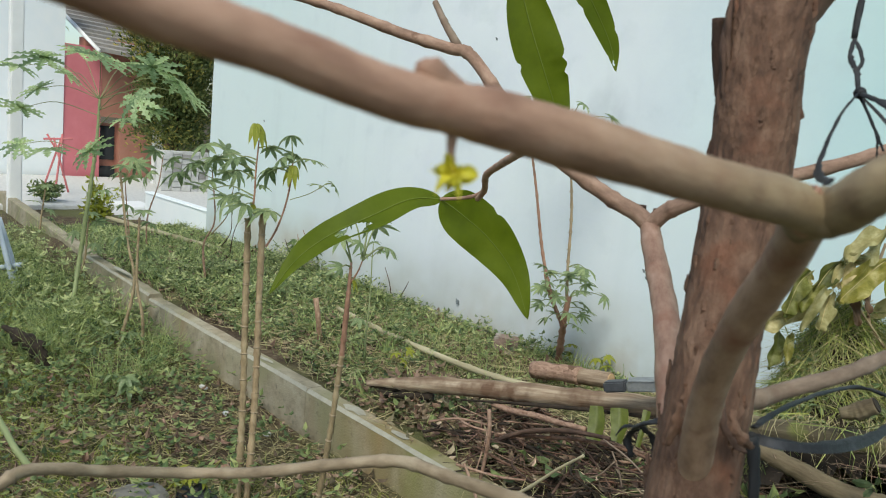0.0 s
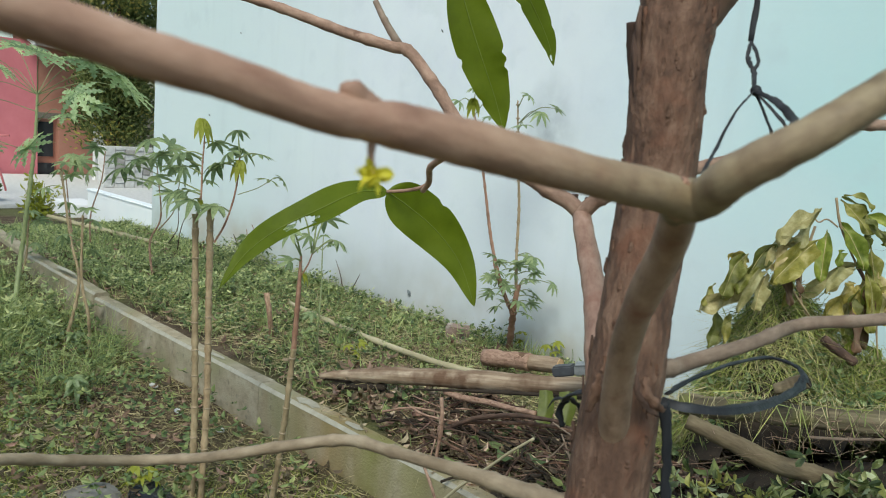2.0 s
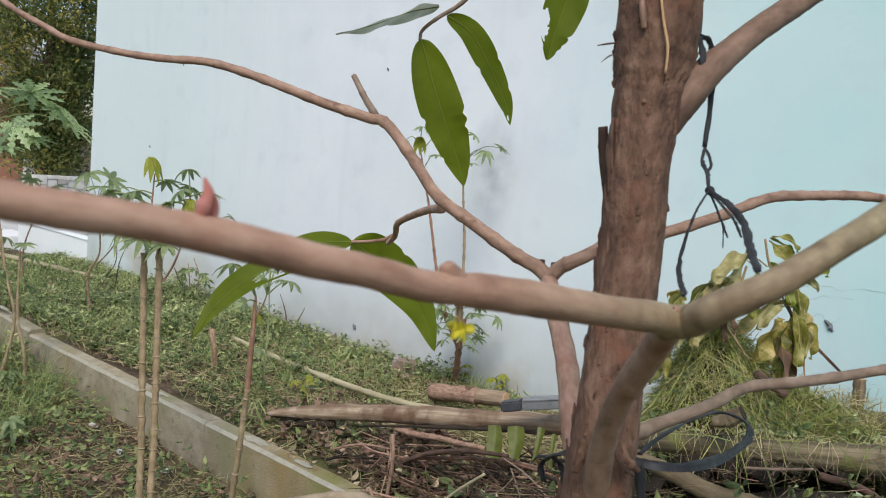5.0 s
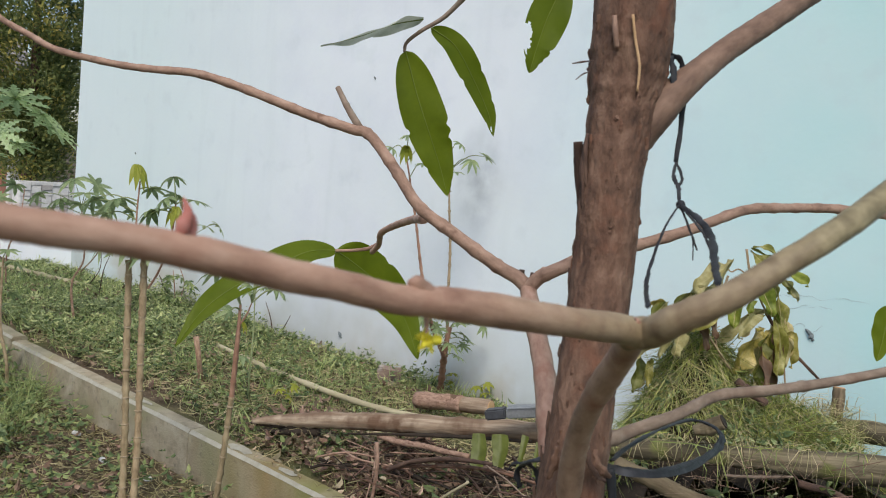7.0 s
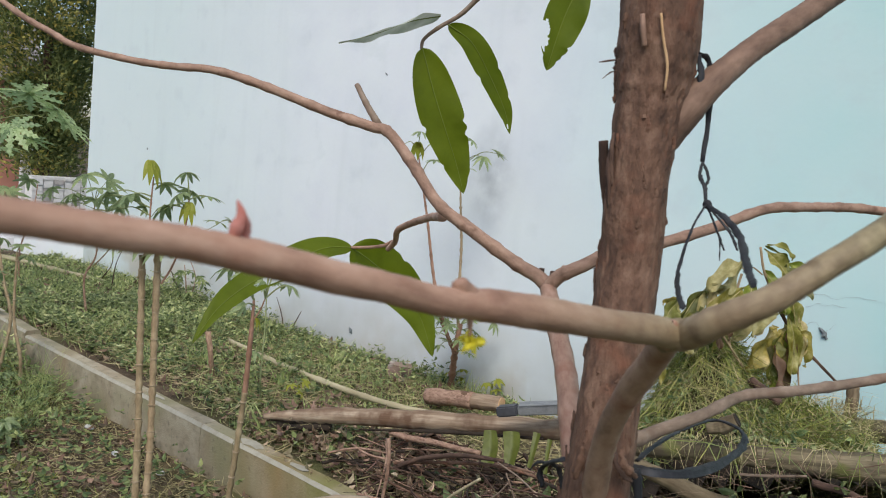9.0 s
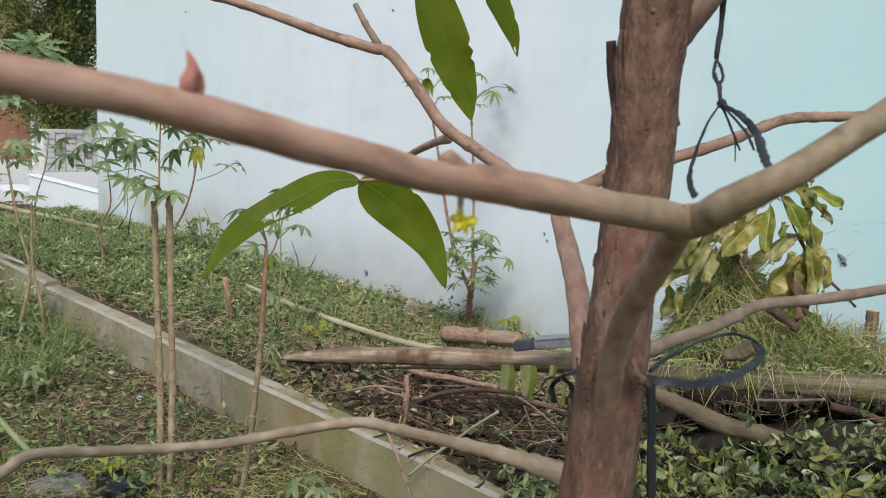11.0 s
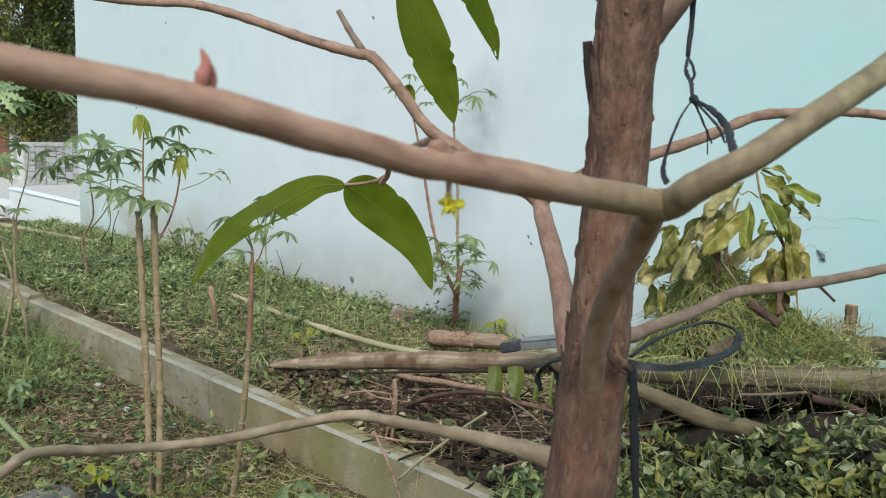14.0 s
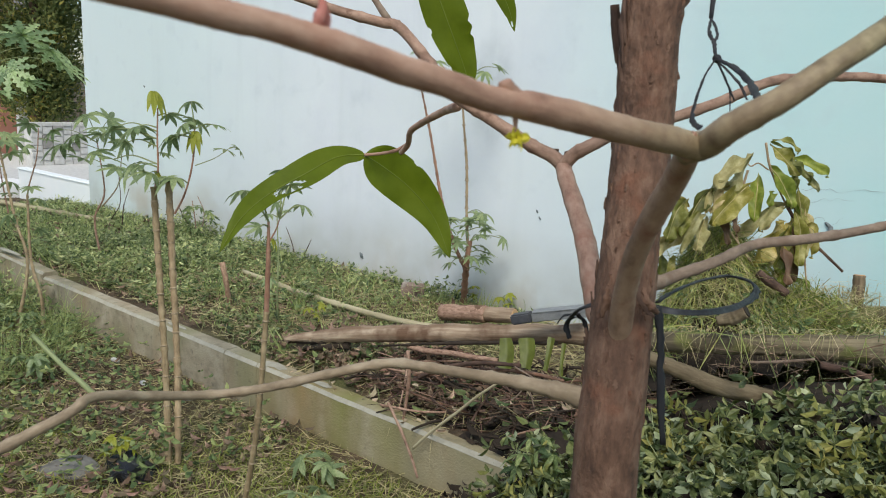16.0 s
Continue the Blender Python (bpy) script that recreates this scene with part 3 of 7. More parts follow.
for i, c in enumerate(CRACKS):
    c = [Vector(p) + Vector((0, 0, crack_rnd.gauss(0, 0.004))) for p in spline(c, 4)]
    put("crack", tube(bmesh.new(), c, [0.0002, 0.0005, 0.0003, 0.0001, 0.0005, 0.0001], 5, 2, 0.4, seed=i), DARK_LINE, house_wall, "dark hairline crack")
for i, (x, z, s) in enumerate([(-3.312, 3.147, 0.343)[::2] + (0.018,), (-0.712, 3.147, 0.886)[::2] + (0.02,), (-2.045, 3.147, 0.744)[::2] + (0.008,), (-2.064, 3.147, 0.776)[::2] + (0.008,),
                               (-5.378, 3.147, 1.929)[::2] + (0.008,), (-3.207, 3.147, 1.878)[::2] + (0.009,), (-5.813, 3.147, 1.295)[::2] + (0.009,)]):
    bm = bmesh.new()
    tube(bm, [(x - s, WALL - 0.001, z + s), (x, WALL - 0.002, z), (x + s * 0.6, WALL - 0.001, z - s)], [0.2 * s, 0.6 * s, 0.25 * s], 6, 3, 0.5, seed=i)
    put("stain", bm, DARK_LINE, house_wall, "small dark stain")

# ---- kerb ----
kerb = thing("kerb", (-3, KERB, 0), "low weathered concrete kerb edging the bed, algae-stained", "kerb", kind="structure")


def kerb_piece(x0, x1, y0, y1, top, thick, seed):
    """Cast length of kerb with slightly uneven edges."""
    bm = bmesh.new()
    steps = max(2, int((x1 - x0) / 0.06))
    rings = []
    for i in range(steps + 1):
        f = i / steps
        x, y = x0 + (x1 - x0) * f, y0 + (y1 - y0) * f
        j = [0.006 * noise.noise((x * 6, k * 3.1, seed)) for k in range(6)]
        rings.append([bm.verts.new(v) for v in ((x, y + j[0], -0.1), (x, y + j[1], top - 0.012), (x, y + 0.010 + j[1], top + j[2] * 0.6), (x, y + thick - 0.012 + j[3], top + j[2] * 0.6), (x, y + thick + j[3], top - 0.014), (x, y + thick + j[4], -0.1))])
    for a, b in zip(rings, rings[1:]):
        for k in range(5):
            bm.faces.new((a[k], a[k + 1], b[k + 1], b[k]))
    bm.faces.new(rings[0])
    bm.faces.new(rings[-1][::-1])
    bmesh.ops.recalc_face_normals(bm, faces=bm.faces)
    return bm


KERB_RUNS = [(-0.7, -2.400), (-2.4015, -2.62), (-2.6215, -3.4), (-3.4015, -4.34)]
for i, (b, a) in enumerate(KERB_RUNS):
    put("kerb_length", kerb_piece(a, b, KERB, KERB, 0.24, 0.085, i), CONCRETE_END if i < 2 else CONCRETE, kerb)
put("kerb_length", kerb_piece(-5.6, -4.344, 1.73, KERB, 0.262, 0.085, 7), CONCRETE, kerb)
put("kerb_length", kerb_piece(-9.5, -5.604, 2.0, 1.73, 0.27, 0.085, 8), CONCRETE, kerb)


def arris(x0, x1, y0, y1, top, seed):
    """Pale worn strip along the front edge of a kerb length, of uneven width."""
    bm = bmesh.new()
    steps = max(2, int((x1 - x0) / 0.02))
    rings = []
    for i in range(steps + 1):
        f = i / steps
        x, y = x0 + (x1 - x0) * f, y0 + (y1 - y0) * f
        j1, j2 = 0.006 * noise.noise((x * 6, 3.1, seed)), 0.0036 * noise.noise((x * 6, 6.2, seed))
        w = max(0.0003, 0.001 + 0.0045 * noise.noise((x * 9, 2, seed)) + 0.003 * noise.noise((x * 40, 5, seed)))
        rings.append([bm.verts.new(v) for v in ((x, y + j1 - 0.0008, top - 0.012 - w * 0.5), (x, y + j1 - 0.0008, top - 0.0115), (x, y + j1 + 0.0095, top + j2 + 0.0008), (x, y + j1 + 0.0098 + w, top + j2 + 0.0008))])
    for a, b in zip(rings, rings[1:]):
        for k in range(3):
            bm.faces.new((a[k], a[k + 1], b[k + 1], b[k]))
    bmesh.ops.recalc_face_normals(bm, faces=bm.faces)
    return bm


for i, (b, a) in enumerate(KERB_RUNS):
    put("worn_edge", arris(a, b, KERB, KERB, 0.24, i), CONCRETE_PALE, kerb, "pale worn edge")
put("worn_edge", arris(-5.6, -4.344, 1.73, KERB, 0.262, 7), CONCRETE_PALE, kerb, "pale worn edge")
for i, (x, w, ln) in enumerate([(-2.33, 0.05, 0.14), (-2.05, 0.03, 0.1), (-3.05, 0.025, 0.16), (-4.9, 0.04, 0.3)]):
    bm = bmesh.new()
    ring = []
    for k in range(14):
        a = 2 * math.pi * k / 14
        q = 1 + 0.5 * noise.noise((math.cos(a) * 2, math.sin(a) * 2, i * 3.0))
        ring.append(bm.verts.new((x + ln / 2 * math.cos(a) * q, KERB + 0.042 + (0.03 if x < -5.4 else 0) + min(0.034, w * 0.5) * math.sin(a) * q, (0.24 if x > -4.34 else 0.287) + 0.0022)))
    bm.faces.new(ring)
    low = bmesh.ops.extrude_face_region(bm, geom=bm.faces[:])
    for v in [g for g in low["geom"] if isinstance(g, bmesh.types.BMVert)]:
        v.co.z += 0.001
    put("worn_patch", bm, CONCRETE_PALE, kerb, "pale worn patch")

# ---- the tree ----
tree = thing("young_tree", (-0.185, 0.352, 0.03), "slender young tree with reddish flaking bark and bare spreading limbs", "tree")
BOLE = [(-0.1800, 0.3439, 1.1020), (-0.1810, 0.3496, 1.1314), (-0.1838, 0.3563, 1.1674), (-0.1855, 0.3618, 1.1921), (-0.1901, 0.3728, 1.2349), (-0.1946, 0.3846, 1.2747), (-0.2000, 0.3964, 1.3154)] + [(-0.2056, 0.4050, 1.3759), (-0.2086, 0.4148, 1.4204), (-0.2095, 0.4186, 1.4592), (-0.2123, 0.4205, 1.4951), (-0.2179, 0.4214, 1.5339), (-0.2282, 0.4195, 1.5907)]
FOOT = Vector((-0.172, 0.338, 0.0))
TRUNK = [FOOT.lerp(Vector(BOLE[0]), k) for k in (0, 0.4, 0.7, 0.85, 0.92, 0.97)] + BOLE
GIRTH = [0.0294, 0.0275, 0.0251, 0.0237, 0.0230, 0.0225, 0.0223, 0.0220, 0.0214, 0.0208, 0.0194, 0.0201, 0.0205, 0.0203, 0.0232, 0.0273, 0.0275, 0.0265, 0.0218]


def furrow(bm, deep):
    """Cuts uneven upright furrows and lifted plates into a round of bark."""
    grain = bm.verts.layers.float_vector["grain"]
    bm.normal_update()
    for v in bm.verts:
        g = v[grain]
        if v.co.z < 1.17:
            continue
        k = min(1.0, (v.co.z - 1.17) / 0.05)
        plates = noise.noise((g.x * 260, g.y * 260, g.z * 75)) + 0.6 * noise.noise((g.x * 520, g.y * 520, g.z * 210 + 5))
        v.co += v.normal * deep * k * (0.35 - abs(plates) * 1.6 + 0.12 * noise.noise((g.x * 45, g.y * 45, g.z * 14)))
    return bm


trunk = smooth(put("trunk", furrow(tube(bmesh.new(), TRUNK, GIRTH, 80, 18, 0.022, seed=3), 0.0009), BARK, tree))


def limb(name, points, radii, material, seed, knots=0.14, gap=0.035, label="", sides=14, parent=None):
    return smooth(put(name, tube(bmesh.new(), points, radii, sides, 8, 0.03, knots, gap, seed), material, parent or tree, label))


limb("limb", [(-0.0886, 0.2158, 1.3103), (-0.1088, 0.2490, 1.2919), (-0.1268, 0.2703, 1.2714), (-0.1406, 0.2867, 1.2540), (-0.1538, 0.3043, 1.2346), (-0.1644, 0.3201, 1.2149), (-0.1713, 0.3317, 1.1977), (-0.1773, 0.3423, 1.1793), (-0.1868, 0.3577, 1.1538)], [0.00553, 0.00640, 0.00684, 0.00655, 0.00680, 0.00715, 0.00774, 0.00800, 0.00727], TWIG_BROWN, 11, 0.03, 0.035, "", 24)
# the first is a dark strip that paints the shade in the crevice
for i, (line, r, mat) in enumerate([
    ([(-0.1658, 0.3396, 1.2128), (-0.1633, 0.3372, 1.2048), (-0.1600, 0.3408, 1.1968), (-0.1568, 0.3488, 1.1913)], 0.0017, BARK_DARK),
    ([(-0.1640, 0.3444, 1.2102), (-0.1604, 0.3418, 1.2031), (-0.1581, 0.3464, 1.1971), (-0.1568, 0.3544, 1.1928)], 0.0024, BARK),
    ([(-0.1817, 0.3297, 1.2096), (-0.1819, 0.3285, 1.1992), (-0.1847, 0.3290, 1.1883)], 0.0022, BARK)]):
    smooth(put("bark_fold", tube(bmesh.new(), line, [r * 0.5, r, r, r * 0.5], 10, 6, 0.4, seed=i, flat=0.6), mat, tree, "swollen bark fold, its crevice a dark strip"))
limb("limb", [(-0.0879, 0.2201, 1.3093), (-0.0914, 0.2064, 1.3119), (-0.0983, 0.1738, 1.3163), (-0.1043, 0.1453, 1.3208), (-0.1095, 0.1205, 1.3243), (-0.1111, 0.1126, 1.3252), (-0.1137, 0.0983, 1.3267), (-0.1173, 0.0782, 1.3313), (-0.1206, 0.0605, 1.3346), (-0.1235, 0.0445, 1.3384), (-0.1261, 0.0302, 1.3413), (-0.1284, 0.0172, 1.3436), (-0.1305, 0.0055, 1.3450), (-0.1325, -0.0052, 1.3465), (-0.1378, -0.0345, 1.3502), (-0.1449, -0.0736, 1.3552)], [0.00611, 0.00611, 0.00568, 0.00596, 0.00568, 0.00495, 0.00467, 0.00455, 0.00466, 0.00469, 0.00439, 0.00406, 0.00417, 0.00399, 0.00399, 0.00399], LIMB_BARK, 12, 0.03, 0.06, "smooth reddish limb close by", 24)
limb("limb", [(-0.0951, 0.2216, 1.3060), (-0.0879, 0.2201, 1.3093), (-0.0809, 0.2170, 1.3122), (-0.0706, 0.2094, 1.3189), (-0.0516, 0.2108, 1.3314), (-0.0374, 0.2228, 1.3455), (-0.0249, 0.2424, 1.3599), (-0.0176, 0.2639, 1.3719), (-0.0066, 0.2932, 1.3900)], [0.00580, 0.00620, 0.00640, 0.00610, 0.00540, 0.00500, 0.00500, 0.00500, 0.00500], LIMB_BARK, 13, 0.03, 0.06, "", 24)
limb("limb", [(-0.1909, 0.3704, 1.1545), (-0.2372, 0.4250, 1.1619), (-0.2594, 0.4516, 1.1794), (-0.3035, 0.5048, 1.2116), (-0.3564, 0.5595, 1.2487), (-0.3765, 0.5814, 1.2646)], [0.00911, 0.01007, 0.00978, 0.00911, 0.00863, 0.00786], TWIG_RED, 14, 0.07)
limb("limb", [(-0.3699, 0.5784, 1.2588), (-0.3840, 0.5718, 1.2706), (-0.4022, 0.5624, 1.2795), (-0.4532, 0.5485, 1.3071), (-0.4959, 0.5416, 1.3299), (-0.5380, 0.5459, 1.3651), (-0.5826, 0.5469, 1.4007), (-0.6040, 0.5387, 1.4059), (-0.6559, 0.5139, 1.4193), (-0.7178, 0.4789, 1.4399), (-0.7840, 0.4530, 1.4553), (-0.8348, 0.4252, 1.4564), (-0.8919, 0.4055, 1.4606), (-0.9681, 0.3715, 1.4730), (-1.0200, 0.3579, 1.4914), (-1.0618, 0.3394, 1.5099), (-1.1360, 0.3105, 1.5518)], [0.00796, 0.00694, 0.00653, 0.00622, 0.00612, 0.00581, 0.00530, 0.00469, 0.00428, 0.00408, 0.00398, 0.00377], TWIG_DARK, 15)
limb("limb", [(-0.3738, 0.5742, 1.2578), (-0.3611, 0.5781, 1.2738), (-0.3446, 0.5849, 1.2848), (-0.3275, 0.6183, 1.3013), (-0.3055, 0.6704, 1.3127), (-0.2732, 0.7334, 1.3344), (-0.2433, 0.7941, 1.3584), (-0.2130, 0.8535, 1.3654), (-0.1817, 0.9071, 1.3694), (-0.1422, 0.9655, 1.3683), (-0.0846, 1.0525, 1.3691)], [0.00757, 0.00686, 0.00626, 0.00585, 0.00555, 0.00525, 0.00525, 0.00504], TWIG_DARK, 16)
limb("spur", [(-0.5969, 0.5449, 1.4070), (-0.6112, 0.5367, 1.4294), (-0.6314, 0.5375, 1.4520)], [0.00459, 0.00357, 0.00306], TWIG_GREY, 17)
limb("spur", [(-0.3824, 0.5858, 1.2604), (-0.3863, 0.5838, 1.2714), (-0.3863, 0.5836, 1.2773)], [0.00398, 0.00318, 0.00298], BARK_DARK, 18)
limb("spur", [(-0.3755, 0.5918, 1.2644), (-0.3775, 0.5919, 1.2723), (-0.3775, 0.5918, 1.2753)], [0.00398, 0.00338, 0.00298], BARK_DARK, 19)
# upper right limb: its shade is put into the bark colour
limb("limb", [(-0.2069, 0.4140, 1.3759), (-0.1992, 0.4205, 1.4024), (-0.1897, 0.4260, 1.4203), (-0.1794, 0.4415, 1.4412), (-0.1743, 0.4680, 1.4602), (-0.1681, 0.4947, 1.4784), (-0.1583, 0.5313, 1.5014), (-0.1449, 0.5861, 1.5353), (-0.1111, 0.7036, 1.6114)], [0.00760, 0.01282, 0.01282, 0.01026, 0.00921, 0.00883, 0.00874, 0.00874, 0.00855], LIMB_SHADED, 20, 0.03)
limb("limb", [(-0.1799, 0.3667, 1.2044), (-0.1740, 0.3896, 1.2046), (-0.1709, 0.4097, 1.2067), (-0.1565, 0.4499, 1.2148), (-0.1470, 0.4995, 1.2227), (-0.1239, 0.5458, 1.2252), (-0.0997, 0.5933, 1.2295), (-0.0723, 0.6318, 1.2379), (-0.0297, 0.6961, 1.2519)], [0.00570, 0.00466, 0.00418, 0.00399, 0.00418, 0.00390, 0.00380], TWIG_GREY, 21)
limb("limb", [(-0.1819, 0.3449, 1.1134), (-0.1977, 0.3452, 1.1212), (-0.2108, 0.3411, 1.1242), (-0.2446, 0.3367, 1.1234), (-0.2838, 0.3314, 1.1204), (-0.3303, 0.3248, 1.1160), (-0.3673, 0.3208, 1.1107), (-0.4077, 0.2980, 1.0972), (-0.4599, 0.2716, 1.0768), (-0.5013, 0.2478, 1.0651), (-0.5019, 0.1901, 1.0791), (-0.4909, 0.1366, 1.0969), (-0.4871, 0.1129, 1.0909), (-0.5084, 0.0691, 1.0681)], [0.01326, 0.00928, 0.00606, 0.00455, 0.00388, 0.00407, 0.00388, 0.00379, 0.00388, 0.00379, 0.00398, 0.00398], LIMB_PALE, 22, 0.22)
limb("shoot", [(-0.4909, 0.1366, 1.0969), (-0.5012, 0.1299, 1.1082), (-0.5223, 0.1281, 1.1141), (-0.5553, 0.1202, 1.1327)], [0.00208, 0.00189, 0.00170], GREEN_STEM, 23, 0.0, label="thin green shoot")
limb("spur", [(-0.1115, 0.1130, 1.3258), (-0.1124, 0.1089, 1.3290), (-0.1123, 0.1066, 1.3311), (-0.1125, 0.1053, 1.3323), (-0.1128, 0.1051, 1.3330)], [0.0042, 0.0036, 0.0030, 0.0024, 0.0010], TWIG_RED, 24, 0.0, sides=16)
smooth(put("knot", tube(bmesh.new(), [(-0.0871, 0.2140, 1.3134), (-0.0869, 0.2112, 1.3152), (-0.0868, 0.2102, 1.3158)], [0.0022, 0.0017, 0.0012], 14, 4, 0.1, seed=6), TWIG_RED, tree, "round scar of a lost shoot"))
smooth(put("pith", tube(bmesh.new(), [(-0.0869, 0.2106, 1.3156), (-0.08675, 0.2099, 1.3160)], [0.0006, 0.0005], 8, 2, 0.1, seed=7), BARK_DARK, tree, "dark pith of the scar"))
bm = bmesh.new()
bmesh.ops.create_icosphere(bm, subdivisions=3, radius=0.0070, matrix=Matrix.Translation((-0.0872, 0.2194, 1.3098)) @ Matrix.Diagonal((1.1, 1.1, 0.98, 1)))
smooth(put("fork", bm, LIMB_BARK, tree, "swollen fork of the limbs"))
# dead snag and curling flakes along the trunk
limb("scar", [(-0.2050, 0.3899, 1.4584), (-0.2060, 0.3872, 1.4679), (-0.2087, 0.3890, 1.4783)], [0.00171, 0.00199, 0.00161], TWIG_DARK, 26, 0.0, label="pale dead stub")
for i, (hair, thick) in enumerate([([(-0.2234, 0.3937, 1.4507), (-0.2282, 0.3871, 1.4488), (-0.2320, 0.3815, 1.4469)], 0.0007), ([(-0.2234, 0.3927, 1.4431), (-0.2263, 0.3881, 1.4412), (-0.2292, 0.3834, 1.4365)], 0.0005), ([(-0.2244, 0.3927, 1.4488), (-0.2244, 0.3908, 1.4374), (-0.2225, 0.3927, 1.4298)], 0.0005),
                                   ([(-0.2188, 0.3890, 1.4015), (-0.2170, 0.3854, 1.3883), (-0.2133, 0.3854, 1.3665)], 0.002), ([(-0.2197, 0.3898, 1.3958), (-0.2170, 0.3844, 1.3769), (-0.2133, 0.3844, 1.3514)], 0.0022), ([(-0.2188, 0.3897, 1.3656), (-0.2160, 0.3852, 1.3514), (-0.2132, 0.3852, 1.3325)], 0.0018)]):
    limb("bark_flake", hair, [thick * 0.6, thick, thick * 0.5], BARK_DARK, 27 + i, 0.0, sides=6)
limb("snag", [(-0.2352, 0.4209, 1.3570), (-0.2389, 0.4190, 1.3770), (-0.2416, 0.4170, 1.3979)], [0.00380, 0.00398, 0.00332], BARK_DARK, 25, 0.1, label="dead broken snag")
rnd = random.Random(5)
for i in range(110):
    k = rnd.uniform(0.34, 0.95)
    j = k * (len(TRUNK) - 1)
    a, b = Vector(TRUNK[int(j)]), Vector(TRUNK[min(int(j) + 1, len(TRUNK) - 1)])
    c = a.lerp(b, j - int(j))
    ang = rnd.gauss(math.pi * 1.08, 0.16) if i % 4 == 0 else rnd.gauss(math.pi * 1.655, 0.75)
    d = Vector((math.cos(ang), math.sin(ang), 0))
    s = Vector((-d.y, d.x, 0))
    at = max(0, min(len(GIRTH) - 1, j))
    r = GIRTH[int(at)] + (GIRTH[min(int(at) + 1, len(GIRTH) - 1)] - GIRTH[int(at)]) * (at - int(at)) - 0.0004
    ln, w = rnd.uniform(0.004, 0.016) * (1.6 if i % 4 == 0 else 1), rnd.uniform(0.0008, 0.002)
    lift = rnd.uniform(0.0003, 0.003 if i % 4 == 0 else 0.001)
    bm = tube(bmesh.new(), [c + d * r - Vector((0, 0, ln / 2)), c + d * (r + 0.0006) + s * w * 0.4, c + d * (r + lift) + Vector((0, 0, ln / 2))], [w * 0.3, w, w * 0.5], 6, 4, 0.5, seed=i, flat=0.5)
    put("bark_flake", bm, (BARK_DARK, BARK, BARK, BARK)[i % 4] if i % 4 else BARK_DARK, trunk)

# twigs and big leaves
limb("twig", [(-0.5006, 0.5571, 1.3156), (-0.5761, 0.6244, 1.3079), (-0.6680, 0.6900, 1.2897), (-0.7210, 0.7227, 1.2735), (-0.7627, 0.7637, 1.2515), (-0.7969, 0.7858, 1.2354), (-0.8109, 0.8103, 1.2447), (-0.8348, 0.8148, 1.2352), (-0.8750, 0.8192, 1.2267), (-0.9100, 0.8155, 1.2215)], [0.0052, 0.0046, 0.0046, 0.0044, 0.0042, 0.004, 0.0034, 0.003, 0.0026, 0.0026], TWIG_RED, 31, 0.1)
limb("twig", [(-0.6736, 0.8494, 1.6650), (-0.7241, 0.8412, 1.6154), (-0.7444, 0.8353, 1.5969), (-0.7706, 0.8250, 1.5800), (-0.7930, 0.8176, 1.5615), (-0.7942, 0.8147, 1.5465)], [0.0042, 0.0038, 0.0034, 0.003, 0.0027, 0.0024], TWIG_GREY, 32, 0.1)
limb("twig", [(-0.2553, 0.4493, 1.5860), (-0.4523, 0.7283, 1.6463), (-0.5842, 0.9213, 1.6658)], [0.004, 0.0036, 0.003], TWIG_GREY, 33)
limb("twig", [(-0.2352, 0.4276, 1.5985), (-0.4843, 0.7037, 1.6554), (-0.6736, 0.8494, 1.6650)], [0.005, 0.0045, 0.0042], TWIG_GREY, 34)
BIG = [
    ([(-0.9100, 0.8155, 1.2215), (-0.9230, 0.7645, 1.2181), (-0.9291, 0.7013, 1.1928), (-0.9383, 0.6342, 1.1622), (-0.9331, 0.5785, 1.1291), (-0.9165, 0.5300, 1.0859)], 0.029, (0.55, -0.45, 0.75), 2, "drooping dark green leaf with a torn hole"),
    ([(-0.9100, 0.8155, 1.2215), (-0.8967, 0.8481, 1.2009), (-0.8751, 0.8968, 1.1620), (-0.8480, 0.9334, 1.1082), (-0.8168, 0.9438, 1.0396)], 0.043, (0.74, -0.64, 0.2), 1, "drooping dark green leaf"),
    ([(-0.7931, 0.8158, 1.5484), (-0.7797, 0.8376, 1.4832), (-0.7662, 0.8604, 1.4251), (-0.7555, 0.8818, 1.3742), (-0.7441, 0.8919, 1.3307)], 0.037, (0.75, -0.66, 0.1), 5, "hanging dark green leaf with a bitten margin"),
    ([(-0.7741, 0.8491, 1.5885), (-0.7551, 0.8875, 1.5679), (-0.7386, 0.9207, 1.5223), (-0.7221, 0.9469, 1.4724), (-0.7125, 0.9562, 1.4338)], 0.0215, (0.75, -0.66, 0.1), 4, "hanging narrow dark green leaf"),
    ([(-0.7786, 0.8340, 1.5991), (-0.7919, 0.7822, 1.5811), (-0.7910, 0.7146, 1.5502), (-0.7921, 0.6459, 1.5235)], 0.026, (0.30, -0.35, -0.88), 1, "grey-green leaf seen from below"),
    ([(-0.5846, 0.9208, 1.6641), (-0.6002, 0.9077, 1.6097), (-0.6094, 0.9009, 1.5640), (-0.6159, 0.8973, 1.5258)], 0.032, (0.72, -0.68, 0.15), 6, "ragged dark green leaf"),
    ([(-0.1200, 0.9706, 1.2632), (-0.1210, 0.9655, 1.2295), (-0.1231, 0.9593, 1.1958)], 0.02, (0.7, -0.7, 0.1), 1, "dark green leaf"),
]
HOLES = {"drooping dark green leaf with a torn hole": (0.5, 0.075, -0.45, 0.4), "hanging narrow dark green leaf": (0.92, 0.03, 0.25, 0.35), "ragged dark green leaf": (0.6, 0.16, 0.85, 0.38)}
